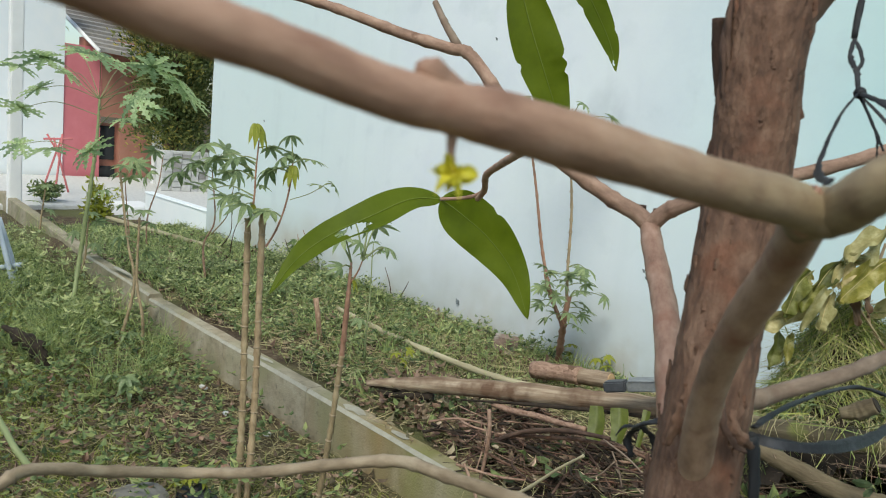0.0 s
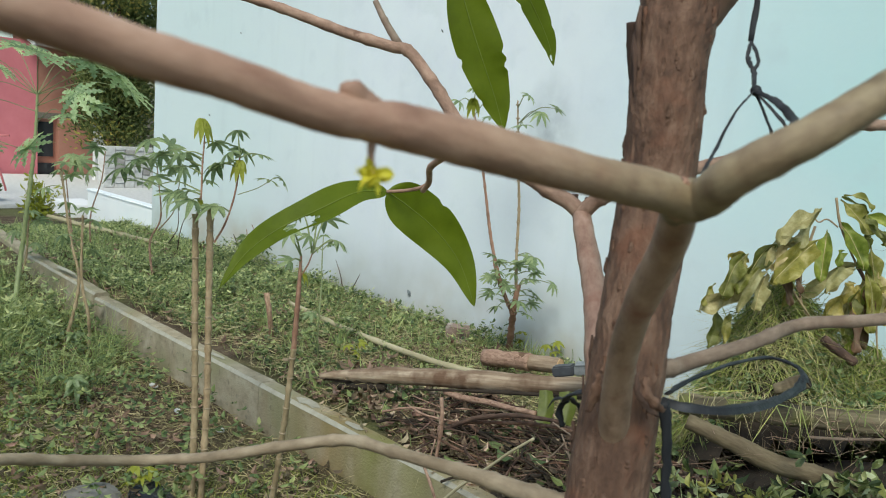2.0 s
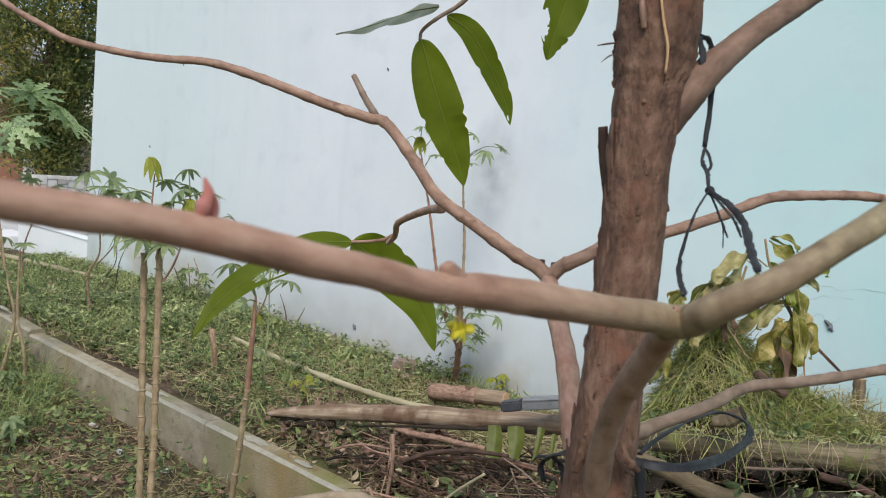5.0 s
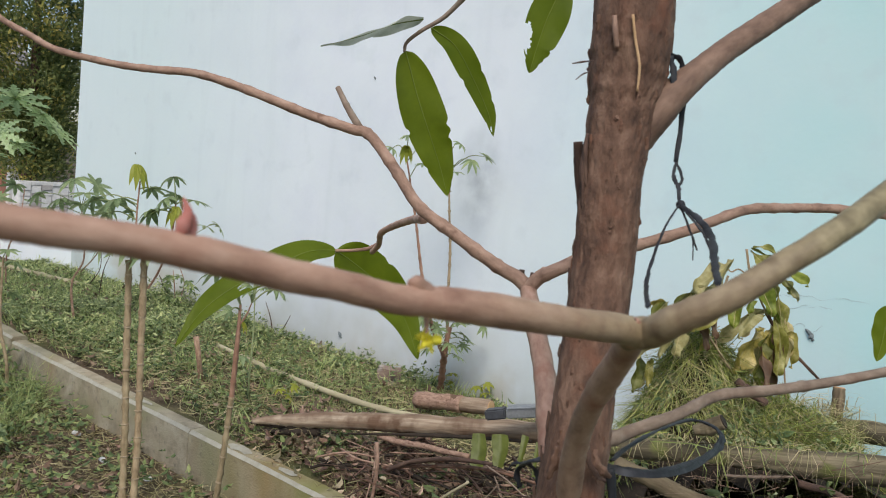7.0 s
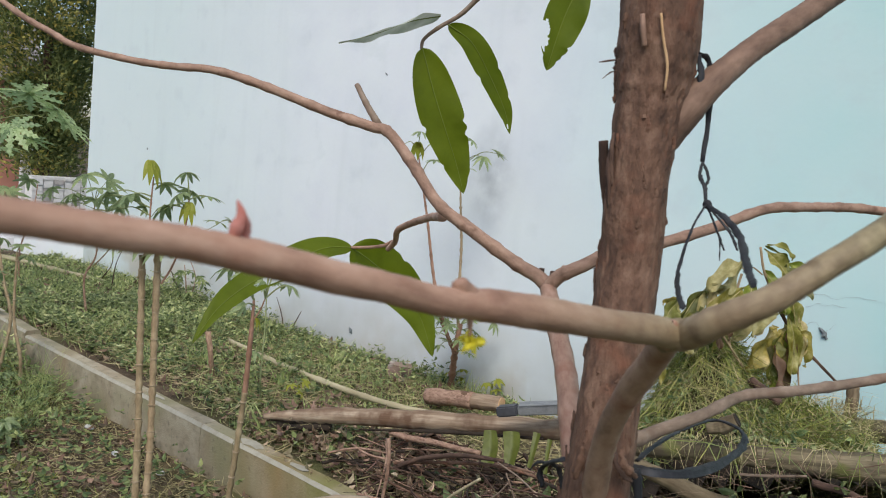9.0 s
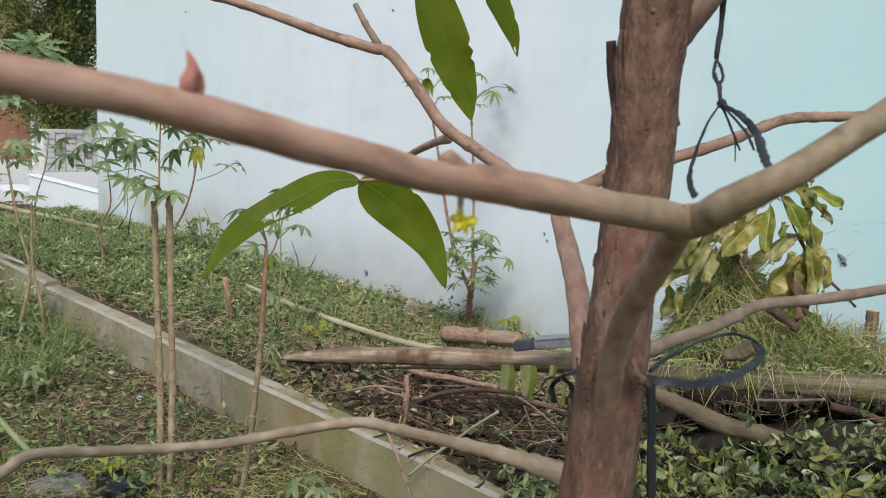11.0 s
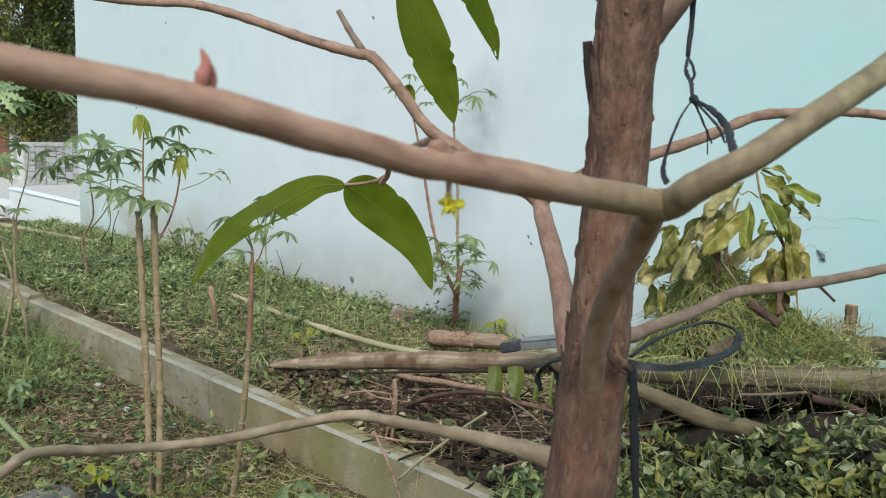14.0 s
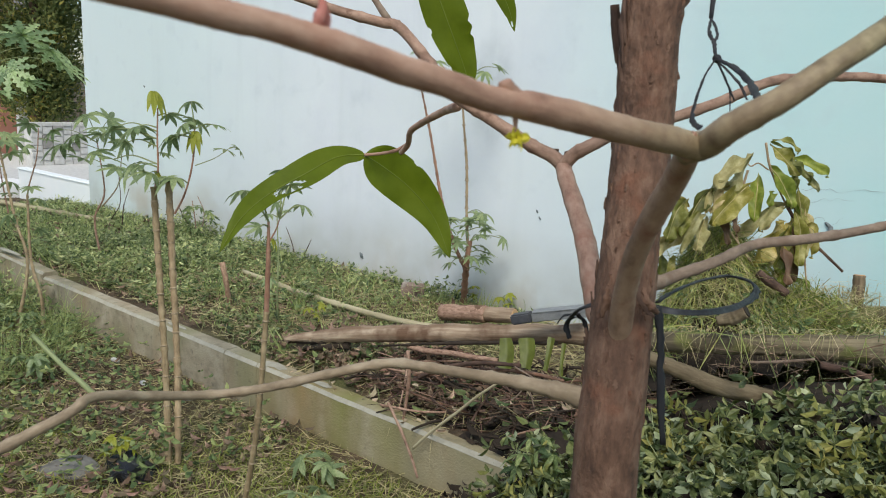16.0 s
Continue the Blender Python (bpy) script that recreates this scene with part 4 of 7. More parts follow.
for i, (rib, half, facing, bites, label) in enumerate(BIG):
    ob = smooth(put("leaf", blade(bmesh.new(), rib, half, facing, 0.18, 0.06, 1.6, bites, i, 14, 14, hole=HOLES.get(label)), LEAF_BACK if "below" in label else LEAF, tree, label))
    bm = tube(bmesh.new(), [Vector(p) + Vector(facing).normalized() * 0.0006 for p in rib], [0.0011, 0.0007, 0.0003], 5, 8, 0.0)
    put("midrib", bm, LEAF_VEIN, ob)
# bud and flower cluster
bm = tube(bmesh.new(), [(-0.1265, 0.0322, 1.3425), (-0.1256, 0.0319, 1.3448), (-0.1243, 0.0320, 1.3473), (-0.1239, 0.0327, 1.3504), (-0.1252, 0.0321, 1.3538)], [0.0010, 0.0015, 0.0019, 0.0013, 0.0003], 8, 6, 0.08, seed=2, flat=0.6)
tube(bm, [(-0.1267, 0.0332, 1.3420), (-0.1255, 0.0345, 1.3440), (-0.1252, 0.0350, 1.3463), (-0.1245, 0.0346, 1.3488), (-0.1257, 0.0339, 1.3513)], [0.0009, 0.0014, 0.0015, 0.0010, 0.0003], 8, 6, 0.08, seed=3, flat=0.6)
smooth(put("bud", bm, BUD, tree, "small pink opening bud"))


def any_turn(rnd):
    return Vector((rnd.gauss(0, 1), rnd.gauss(0, 1), rnd.gauss(0, 1))).normalized()


bm = bmesh.new()
fc = Vector((-0.1100, 0.1121, 1.3136))
rnd = random.Random(8)
for i in range(24):
    d = Vector((rnd.gauss(0, 1), rnd.gauss(0, 1), rnd.gauss(-0.35, 1))).normalized()
    far = rnd.uniform(0.65, 1.0)
    sway = any_turn(rnd) * 0.0006
    blade(bm, [fc + d * 0.0005, fc + d * 0.0028 * far + sway, fc + d * 0.0056 * far - sway], 0.0013, any_turn(rnd), 0.4, 0.1, 1.6, 0, i, 2, 3)
smooth(put("flower", bm, FLOWER, tree, "tiny yellow flower cluster"))
limb("flower_stalk", [(-0.1116, 0.1125, 1.3211), (-0.1111, 0.1120, 1.3173), (-0.1100, 0.1121, 1.3136)], [0.00116, 0.00077, 0.00068], TWIG_DARK, 35, 0.0, sides=8)

# black plastic straps tied to the tree
strap = thing("hanging_strap", (-0.1861, 0.4416, 1.4563), "frayed black plastic strap knotted to a tree limb", "strap")
for i, (line, w) in enumerate([
    ([(-0.1848, 0.4269, 1.4600), (-0.1822, 0.4415, 1.4563), (-0.1796, 0.4455, 1.4270), (-0.1777, 0.4427, 1.3891)], 0.0024), ([(-0.1777, 0.4427, 1.3891), (-0.1777, 0.4408, 1.3797), (-0.1740, 0.4426, 1.3721), (-0.1680, 0.4336, 1.3607)], 0.0018), ([(-0.1777, 0.4427, 1.3891), (-0.1730, 0.4446, 1.3787), (-0.1740, 0.4426, 1.3721)], 0.0014),
    ([(-0.1680, 0.4336, 1.3607), (-0.1582, 0.3920, 1.3456), (-0.1429, 0.3432, 1.3245), (-0.1197, 0.2902, 1.3185), (-0.0958, 0.2412, 1.3174)], 0.0022), ([(-0.1680, 0.4336, 1.3607), (-0.1476, 0.4142, 1.3541), (-0.1291, 0.3932, 1.3445), (-0.0986, 0.3218, 1.3338), (-0.0756, 0.2662, 1.3289)], 0.0026),
] + [
    ([(-0.1671, 0.4336, 1.3598), (-0.1568, 0.4282, 1.3456), (-0.1475, 0.4222, 1.3323)], 0.001), ([(-0.1671, 0.4336, 1.3598), (-0.1502, 0.4339, 1.3446), (-0.1409, 0.4279, 1.3332)], 0.0012), ([(-0.1680, 0.4336, 1.3598), (-0.1549, 0.4292, 1.3409), (-0.1521, 0.4292, 1.3248)], 0.0006), ([(-0.1839, 0.4269, 1.4591), (-0.1802, 0.4279, 1.4430), (-0.1802, 0.4269, 1.4335)], 0.003)]):
    smooth(put("strand", tube(bmesh.new(), line, [w * 0.62, w * 0.78, w * 0.85, w * 0.62], 8, 8, 0.3, 0.0, seed=40 + i, flat=0.35), STRAP, strap))
bm = bmesh.new()
bmesh.ops.create_icosphere(bm, subdivisions=2, radius=0.0032, matrix=Matrix.Translation((-0.1671, 0.4335, 1.3607)))
smooth(put("knot", bm, STRAP, strap))
tie = thing("trunk_tie", (-0.1767, 0.3321, 1.1962), "black plastic strip tied round the tree trunk in a loose loop", "strap")
for i, (line, w) in enumerate([
    ([(-0.2440, 0.3934, 1.1634), (-0.2199, 0.3641, 1.1803), (-0.2078, 0.3627, 1.1858), (-0.2102, 0.3972, 1.1771), (-0.1960, 0.4087, 1.1761), (-0.1739, 0.3903, 1.1848), (-0.1530, 0.4192, 1.1812), (-0.1501, 0.4988, 1.1741), (-0.1560, 0.5485, 1.1760), (-0.1700, 0.5653, 1.1794), (-0.1885, 0.5630, 1.1802), (-0.1868, 0.4982, 1.1861), (-0.1781, 0.4269, 1.1912), (-0.1703, 0.3833, 1.1922)], 0.0028),
    ([(-0.1613, 0.3627, 1.1945), (-0.1584, 0.3655, 1.1718), (-0.1556, 0.3661, 1.1418), (-0.1498, 0.3679, 1.0973)], 0.0026), ([(-0.2430, 0.3943, 1.1634), (-0.2510, 0.3986, 1.1537), (-0.2472, 0.3995, 1.1433)], 0.002), ([(-0.2360, 0.3872, 1.1684), (-0.2354, 0.3991, 1.1596), (-0.2317, 0.4000, 1.1473)], 0.0016), ([(-0.2369, 0.3862, 1.1684), (-0.2487, 0.3895, 1.1635), (-0.2567, 0.3948, 1.1547)], 0.0012)]):
    smooth(put("strand", tube(bmesh.new(), line, [w, w, w * 1.15, w * 0.8], 8, 7, 0.3, seed=60 + i, flat=0.4), STRAP, tie))
smooth(put("band", blade(bmesh.new(), [(-0.1704, 0.3769, 1.1892), (-0.1563, 0.3820, 1.1882), (-0.1429, 0.4097, 1.1856), (-0.1435, 0.4655, 1.1786), (-0.1516, 0.5261, 1.1765), (-0.1570, 0.5485, 1.1789)], 0.0026, (0.6, -0.55, 0.55), 0.1, 0.2, 0.2, 0, 2, 3, 8, strip=True), STRAP, tie, "flattened black strip"))
straw_stalk = thing("dry_stalk", (-0.1982, 0.4074, 1.4583), "pale orange dry stalk caught on the tree trunk", "stalk")
smooth(put("stalk", tube(bmesh.new(), [(-0.1975, 0.3922, 1.4793), (-0.1938, 0.3931, 1.4622), (-0.1900, 0.3950, 1.4470), (-0.1899, 0.3958, 1.4309)], [0.0009, 0.0010, 0.0008], 6, 6, 0.1), LOG_CUT, straw_stalk))

# ---- logs and tools on the bed ----


def log(name, line, radii, material, label, seed, end=None):
    t = thing(name, line[0], label, "log")
    smooth(put("trunk_wood", tube(bmesh.new(), line, radii, 18, 10, 0.09, 0.1, 0.35, seed), material, t))
    a, b = Vector(line[-2]), Vector(line[-1])
    d = (b - a).normalized()
    bm = tube(bmesh.new(), [b - d * 0.004, b + d * 0.003], [radii[-1] * 0.93, radii[-1] * 0.9], 16, 1, 0.05, seed=seed)
    put("cut_end", bm, end or LOG_CUT, t, "dark broken end" if end else "pale sawn end")
    return t


long_log = log("log", [(-2.364, 1.801, 0.330), (-2.293, 1.862, 0.342), (-2.171, 1.903, 0.368), (-2.009, 1.959, 0.402), (-1.739, 2.043, 0.449), (-1.478, 2.106, 0.495), (-1.232, 2.151, 0.542), (-1.159, 2.212, 0.545)], [0.010, 0.020, 0.029, 0.0335, 0.035, 0.0355, 0.0365, 0.037], LOG, "long barkless grey-brown log with a split, dark end", 71)
for i, (line, r) in enumerate([([(-2.125, 1.924, 0.359), (-2.280, 1.869, 0.326), (-2.407, 1.828, 0.305)], 0.02), ([(-2.106, 1.922, 0.339), (-2.244, 1.868, 0.307), (-2.352, 1.842, 0.291)], 0.016), ([(-2.136, 1.918, 0.374), (-2.251, 1.873, 0.356), (-2.361, 1.843, 0.329)], 0.013)]):
    smooth(put("splinter", tube(bmesh.new(), line, [r, r * 0.8, 0.003], 8, 6, 0.3, seed=i), ROTTEN_AND_SHADE, long_log, "dark rotten splinter"))
smooth(put("split", tube(bmesh.new(), [(-1.962, 1.934, 0.370), (-1.606, 2.036, 0.446), (-1.268, 2.101, 0.512)], [0.003, 0.008, 0.005], 6, 6, 0.4), ROTTEN_AND_SHADE, long_log, "dark split along the log"))
short_log = log("log", [(-2.177, 2.580, 0.334), (-1.973, 2.622, 0.365), (-1.820, 2.645, 0.384)], [0.036, 0.037, 0.034], LOG, "short half-peeled log with brown bark", 72)
smooth(put("bark_sleeve", tube(bmesh.new(), [(-2.185, 2.574, 0.336), (-2.056, 2.604, 0.355), (-1.956, 2.621, 0.364)], [0.038, 0.039, 0.036], 16, 6, 0.12, seed=5), TWIG_DARK, short_log, "brown bark"))
log("log", [(-0.884, 1.858, 0.668), (-0.748, 1.920, 0.683), (-0.612, 1.996, 0.694), (-0.443, 2.072, 0.709), (-0.290, 2.149, 0.720), (-0.038, 2.306, 0.729)], [0.028, 0.029, 0.0285, 0.034, 0.0405, 0.043], LOG_MOSS, "thick mossy log lying across the heap of cuttings", 73)
log("log", [(-0.532, 2.677, 0.663), (-0.356, 2.693, 0.685), (-0.160, 2.726, 0.705)], [0.034, 0.036, 0.036], LOG_MOSS, "dull brown old log lying behind the heap", 74)
log("log", [(-0.773, 1.681, 0.696), (-0.673, 1.717, 0.669), (-0.580, 1.747, 0.643), (-0.482, 1.786, 0.635), (-0.395, 1.812, 0.616), (-0.345, 1.823, 0.596)], [0.018, 0.022, 0.023, 0.022, 0.018], BRANCH_OLIVE, "thin brown branch pressed into the cuttings", 75)
log("post", [(-0.460, 2.504, 0.676), (-0.460, 2.521, 0.755), (-0.466, 2.533, 0.833)], [0.021, 0.019, 0.018], TWIG_DULL, "short weathered wooden stake standing in the heap", 76)
log("log", [(-0.663, 1.890, 0.769), (-0.632, 1.905, 0.782), (-0.597, 1.912, 0.807)], [0.012, 0.021, 0.019], BRANCH_OLIVE, "broken brown wood stub among cut grass", 77, ROTTEN_AND_SHADE)

tool = thing("cutting_tool", (-1.378, 2.001, 0.578), "dull steel blade with a grey plastic handle lying on the log", "tool")
ta, tb, tc = Vector((-1.388, 1.996, 0.592)), Vector((-1.322, 2.015, 0.613)), Vector((-1.164, 2.098, 0.649))


def bar(a, b, wide, high, bevel):
    d = b - a
    m = Matrix.Translation((a + b) / 2) @ d.to_track_quat("X", "Z").to_matrix().to_4x4()
    bm = bmesh.new()
    bmesh.ops.create_cube(bm, size=1.0, matrix=m @ Matrix.Diagonal((d.length, wide, high, 1)))
    bmesh.ops.bevel(bm, geom=bm.edges[:], offset=bevel, segments=2, affect="EDGES")
    return bm


put("handle", bar(ta, tb, 0.045, 0.034, 0.005), PLASTIC_GREY, tool, "dark grey plastic handle")
put("blade", bar(tb, tc, 0.05, 0.030, 0.004), STEEL, tool, "dull steel blade")
put("blade_rim", bar(tb + Vector((0, 0, 0.018)), tc + Vector((0, 0, 0.018)), 0.052, 0.003, 0.0008), STEEL, tool)
brick_ob = thing("brick", (-2.64, 2.90, 0.225), "weathered reddish brick lying by the wall", "brick")
bm = bar(Vector((-2.715, 2.862, 0.285)), Vector((-2.618, 2.945, 0.279)), 0.095, 0.085, 0.006)
for v in bm.verts:
    v.co += Vector((noise.noise(v.co * 40), noise.noise(v.co * 40 + Vector((5, 0, 0))), noise.noise(v.co * 40 + Vector((0, 9, 0))))) * 0.005
put("brick_body", bm, BRICK, brick_ob)


def pole(name, line, r, label, seed):
    t = thing(name, line[0], label, "pole")
    smooth(put("cane", tube(bmesh.new(), line, [r, r * 1.05, r * 0.9], 10, 12, 0.04, 0.18, 0.22, seed), BAMBOO, t))
    return t


pole("bamboo_pole", [(-3.690, 2.548, 0.263), (-2.967, 2.443, 0.280), (-2.317, 2.410, 0.300), (-1.927, 2.467, 0.324)], 0.0135, "pale bamboo pole lying across the weedy bed", 81)
pole("bamboo_pole", [(-7.9, 2.62, 0.20), (-6.9, 2.60, 0.25), (-5.7, 2.80, 0.25)], 0.02, "pale bamboo pole lying at the bed's far end", 82)

# cut banana-leaf stalks standing under the log
for i, (line, w) in enumerate([([(-1.407, 1.991, 0.523), (-1.385, 1.972, 0.473), (-1.373, 1.947, 0.429)], 0.026), ([(-1.342, 2.020, 0.533), (-1.321, 2.001, 0.489), (-1.309, 1.975, 0.443)], 0.028), ([(-1.256, 2.041, 0.549), (-1.246, 2.012, 0.499), (-1.242, 1.991, 0.447)], 0.013), ([(-1.221, 2.066, 0.532), (-1.209, 2.037, 0.474), (-1.199, 2.023, 0.432)], 0.01)]):
    t = thing("leaf_stalk", line[-1], "cut yellow-green leaf sheath propped under the log", "plant")
    smooth(put("sheath", blade(bmesh.new(), line, w, (0.7, -0.7, 0.1), -0.35, 0.08, 0.2, 0, i, 4, 6, strip=True), SHEATH, t))

# ---- brush pile: twigs, dead leaves and cut stalks between kerb and log ----
brush = thing("brush_pile", (-1.6, 2.0, 0.24), "heap of dark dry twigs and withered stalks beside the kerb", "brushwood")
rnd = random.Random(21)
for i in range(300):
    x, y = rnd.uniform(-1.85, -0.85), rnd.uniform(1.79, 2.22)
    z = ground_height(x, y) + rnd.uniform(0.0, 0.11)
    ln, a = rnd.uniform(0.08, 0.4), rnd.gauss(0.2, 0.8)
    d = Vector((math.cos(a), math.sin(a), rnd.gauss(0, 0.12))) * ln / 2
    c = Vector((x, y, z))
    bend = Vector((rnd.gauss(0, 1), rnd.gauss(0, 1), rnd.gauss(0.3, 0.7))) * ln * 0.07
    r = rnd.choice((0.0014, 0.0018, 0.0022, 0.003, 0.0045, 0.006))
    # the near-black picks put the pile's inner shade into the twigs
    mat = (ROTTEN_AND_SHADE, BARK_DARK, BARK, ROTTEN_AND_SHADE, TWIG_DARK, BARK_DARK, ROTTEN_AND_SHADE, BARK)[i % 8]
    pts = [c - d, c - d * 0.3 + bend, c + d * 0.4 + bend * 0.6, c + d]
    for p in pts:
        p.z = max(p.z, ground_height(p.x, p.y) + r)
    smooth(put("twig", tube(bmesh.new(), pts, [r, r * 0.9, r * 0.5], 6, 4, 0.12, 0.1, 0.06, i), mat, brush))
for i, (line, r, mat) in enumerate([
    ([(-1.845, 1.980, 0.385), (-1.741, 1.980, 0.393), (-1.641, 1.980, 0.411), (-1.539, 1.980, 0.422), (-1.429, 1.980, 0.438)], 0.0110, TWIG_DARK),
    ([(-1.877, 1.880, 0.251), (-1.749, 1.880, 0.315), (-1.635, 1.880, 0.362), (-1.494, 1.880, 0.407), (-1.355, 1.880, 0.449), (-1.235, 1.880, 0.470), (-1.105, 1.880, 0.480)], 0.0060, BARK),
    ([(-1.716, 1.860, 0.315), (-1.576, 1.860, 0.400), (-1.410, 1.860, 0.463), (-1.255, 1.860, 0.495)], 0.0080, BARK_DARK),
    ([(-1.613, 1.720, 0.487), (-1.603, 1.720, 0.418), (-1.608, 1.720, 0.332), (-1.625, 1.720, 0.216)], 0.0065, TWIG_DARK),
    ([(-1.620, 1.640, 0.324), (-1.567, 1.640, 0.258), (-1.510, 1.640, 0.172), (-1.478, 1.640, 0.107)], 0.0050, TWIG_DARK),
    ([(-1.520, 1.660, 0.189), (-1.440, 1.660, 0.276), (-1.352, 1.660, 0.361), (-1.272, 1.660, 0.440), (-1.194, 1.660, 0.509)], 0.0050, BAMBOO),
    ([(-1.228, 1.840, 0.471), (-1.197, 1.840, 0.422), (-1.176, 1.840, 0.373)], 0.0025, TWIG_GREY),
    ([(-1.263, 1.840, 0.494), (-1.165, 1.840, 0.468), (-1.081, 1.840, 0.422)], 0.0028, TWIG_GREY),
    ([(-1.339, 1.840, 0.340), (-1.264, 1.840, 0.382), (-1.215, 1.840, 0.444)], 0.0030, TWIG_GREY),
    ([(-1.464, 1.900, 0.442), (-1.343, 1.900, 0.399), (-1.270, 1.900, 0.334)], 0.0030, BARK_DARK),
    ([(-2.253, 1.950, 0.211), (-1.992, 1.950, 0.260), (-1.733, 1.950, 0.355)], 0.0060, ROTTEN_AND_SHADE),
    ([(-0.571, 1.900, 0.675), (-0.503, 1.900, 0.694), (-0.413, 1.900, 0.724)], 0.0040, TWIG_GREY),
    ([(-0.394, 1.880, 0.719), (-0.320, 1.880, 0.721), (-0.252, 1.880, 0.702)], 0.0100, BARK_DARK)]):
    smooth(put("stick", tube(bmesh.new(), line, [r, r, r * 0.8], 8, 8, 0.1, 0.12, 0.1, 90 + i), mat, brush))


rnd = random.Random(22)
bm = bmesh.new()
for i in range(420):
    x, y = rnd.uniform(-1.95, -0.8), rnd.uniform(1.79, 2.2)
    a, ln, r = rnd.gauss(0.2, 1.6), rnd.uniform(0.06, 0.26), rnd.choice((0.0009, 0.0012, 0.0017, 0.0024))
    d = Vector((math.cos(a), math.sin(a), rnd.gauss(0, 0.2))) * ln / 2
    c = Vector((x, y, ground_height(x, y) + rnd.uniform(0.01, 0.10)))
    bend = Vector((rnd.gauss(0, 1), rnd.gauss(0, 1), rnd.gauss(0.2, 0.7))) * ln * 0.12
    tube(bm, [c - d, c + bend, c + d], [r, r * 0.8, r * 0.4], 5, 3, 0.1, seed=i)
tangle = put("twig_tangle", bm, TWIG_TANGLE, brush, "tangle of fine dry twigs")
tangle["kind"] = "stuff"


# ---- loose stuff: leaves and blades, too many to count ----
OVATE = ((0, 0, 0), (0.35, -0.5, 0.15), (0.35, 0, 0), (0.35, 0.5, 0.15), (0.72, -0.36, 0.1), (0.72, 0, -0.06), (0.72, 0.36, 0.1), (1, 0, -0.22))
OBOVATE = ((0, 0, 0), (0.35, -0.4, 0.08), (0.35, 0, 0), (0.35, 0.4, 0.08), (0.76, -0.46, 0.08), (0.76, 0, -0.05), (0.76, 0.46, 0.08), (1, 0, -0.14))


def leaf_cloud(name, spots, material, label, category, curl=0.35, slim=0.45, blunt=False):
    """Ovate leaves, each folded along its midrib: spots of (place, along, across, length)."""
    verts, faces = [], []
    for p, d, s, ln in spots:
        up = d.cross(s)
        w = ln * slim
        k = len(verts)
        for f, g, h in OBOVATE if blunt else OVATE:
            verts.append(tuple(p + d * ln * f + s * w * g + up * ln * (h * curl * 2)))
        faces += [(k, k + 1, k + 2), (k, k + 2, k + 3), (k + 1, k + 4, k + 5, k + 2), (k + 2, k + 5, k + 6, k + 3), (k + 4, k + 7, k + 5), (k + 5, k + 7, k + 6)]
    return joined(name, verts, faces, material, label, category)


def strand_cloud(name, spots, material, label, category):
    """Grass blades: spots of (root, way, bend, length, width)."""
    verts, faces = [], []
    for p, d, b, ln, w in spots:
        s = d.cross(b)
        s = (s if s.length > 1e-4 else d.orthogonal()).normalized() * w * 0.5
        k = len(verts)
        q, r = p + d * ln * 0.5 + b * ln * 0.10, p + d * ln * 0.85 + b * ln * 0.42
        verts += [tuple(p - s), tuple(p + s), tuple(q - s * 0.9), tuple(q + s * 0.9), tuple(r)]
        faces += [(k, k + 1, k + 3, k + 2), (k + 2, k + 3, k + 4)]
    return joined(name, verts, faces, material, label, category)


def any_way(rnd, flat=1.0):
    return Vector((rnd.gauss(0, 1), rnd.gauss(0, 1), rnd.gauss(0, 1) * flat)).normalized()


rnd = random.Random(31)
spots = []
for i in range(1900):
    x, y = rnd.uniform(-2.5, -0.8), rnd.uniform(1.8, 2.3)
    d = any_way(rnd, 0.2)
    s = d.cross(any_way(rnd, 1.0) * 0.35 + Vector((0, 0, 1))).normalized()
    spots.append((Vector((x, y, ground_height(x, y) + rnd.uniform(0.01, 0.09))), d, s, rnd.uniform(0.022, 0.065)))
leaf_cloud("dead_leaves", [q for q in spots if q[0].x < -1.5], DEAD_LEAF, "brown withered leaves strewn over the soil", "leaf litter", 0.6)
# litter from x = -1.5 on is coloured dark, standing in for shade
leaf_cloud("mouldering_leaves", [q for q in spots if q[0].x >= -1.5], LITTER_SHADED, "withered leaves among the brushwood, darkened for shade", "leaf litter", 0.6)
spots = []
for i in range(130):
    x, y = rnd.uniform(-1.7, -0.7), rnd.uniform(1.72, 2.1)
    d = any_way(rnd, 0.35)
    s = d.cross(any_way(rnd) + Vector((0, 0, 1.2))).normalized()
    spots.append((Vector((x, y, ground_height(x, y) + rnd.uniform(0.0, 0.12))), d, s, rnd.uniform(0.04, 0.09)))
leaf_cloud("cut_leaves", spots, WEED, "grey-green wilting leaves on the brushwood", "leaf litter", 0.5)

spots, bits = [], []
for i in range(520):
    x, y = rnd.uniform(-2.3, -0.85), rnd.uniform(1.72, 2.2)
    lift = ground_height(x, y) + rnd.uniform(0.03, 0.12) if y > 1.79 else 0.245
    d = any_way(rnd, 0.4)
    spots.append((Vector((x, y, lift)), d, any_way(rnd) * 1.6, rnd.uniform(0.03, 0.12), rnd.uniform(0.0014, 0.003)))
    if i % 2:
        bits.append((Vector((x, y, lift)), d, d.cross(any_way(rnd) + Vector((0, 0, 0.8))).normalized(), rnd.uniform(0.015, 0.05)))
strand_cloud("brush_straw", spots, STRAW, "pale dry straws caught in the brushwood", "straw")
leaf_cloud("curled_leaves", bits, CURLED, "pale curled dead leaves on the brushwood", "leaf litter", 0.9)

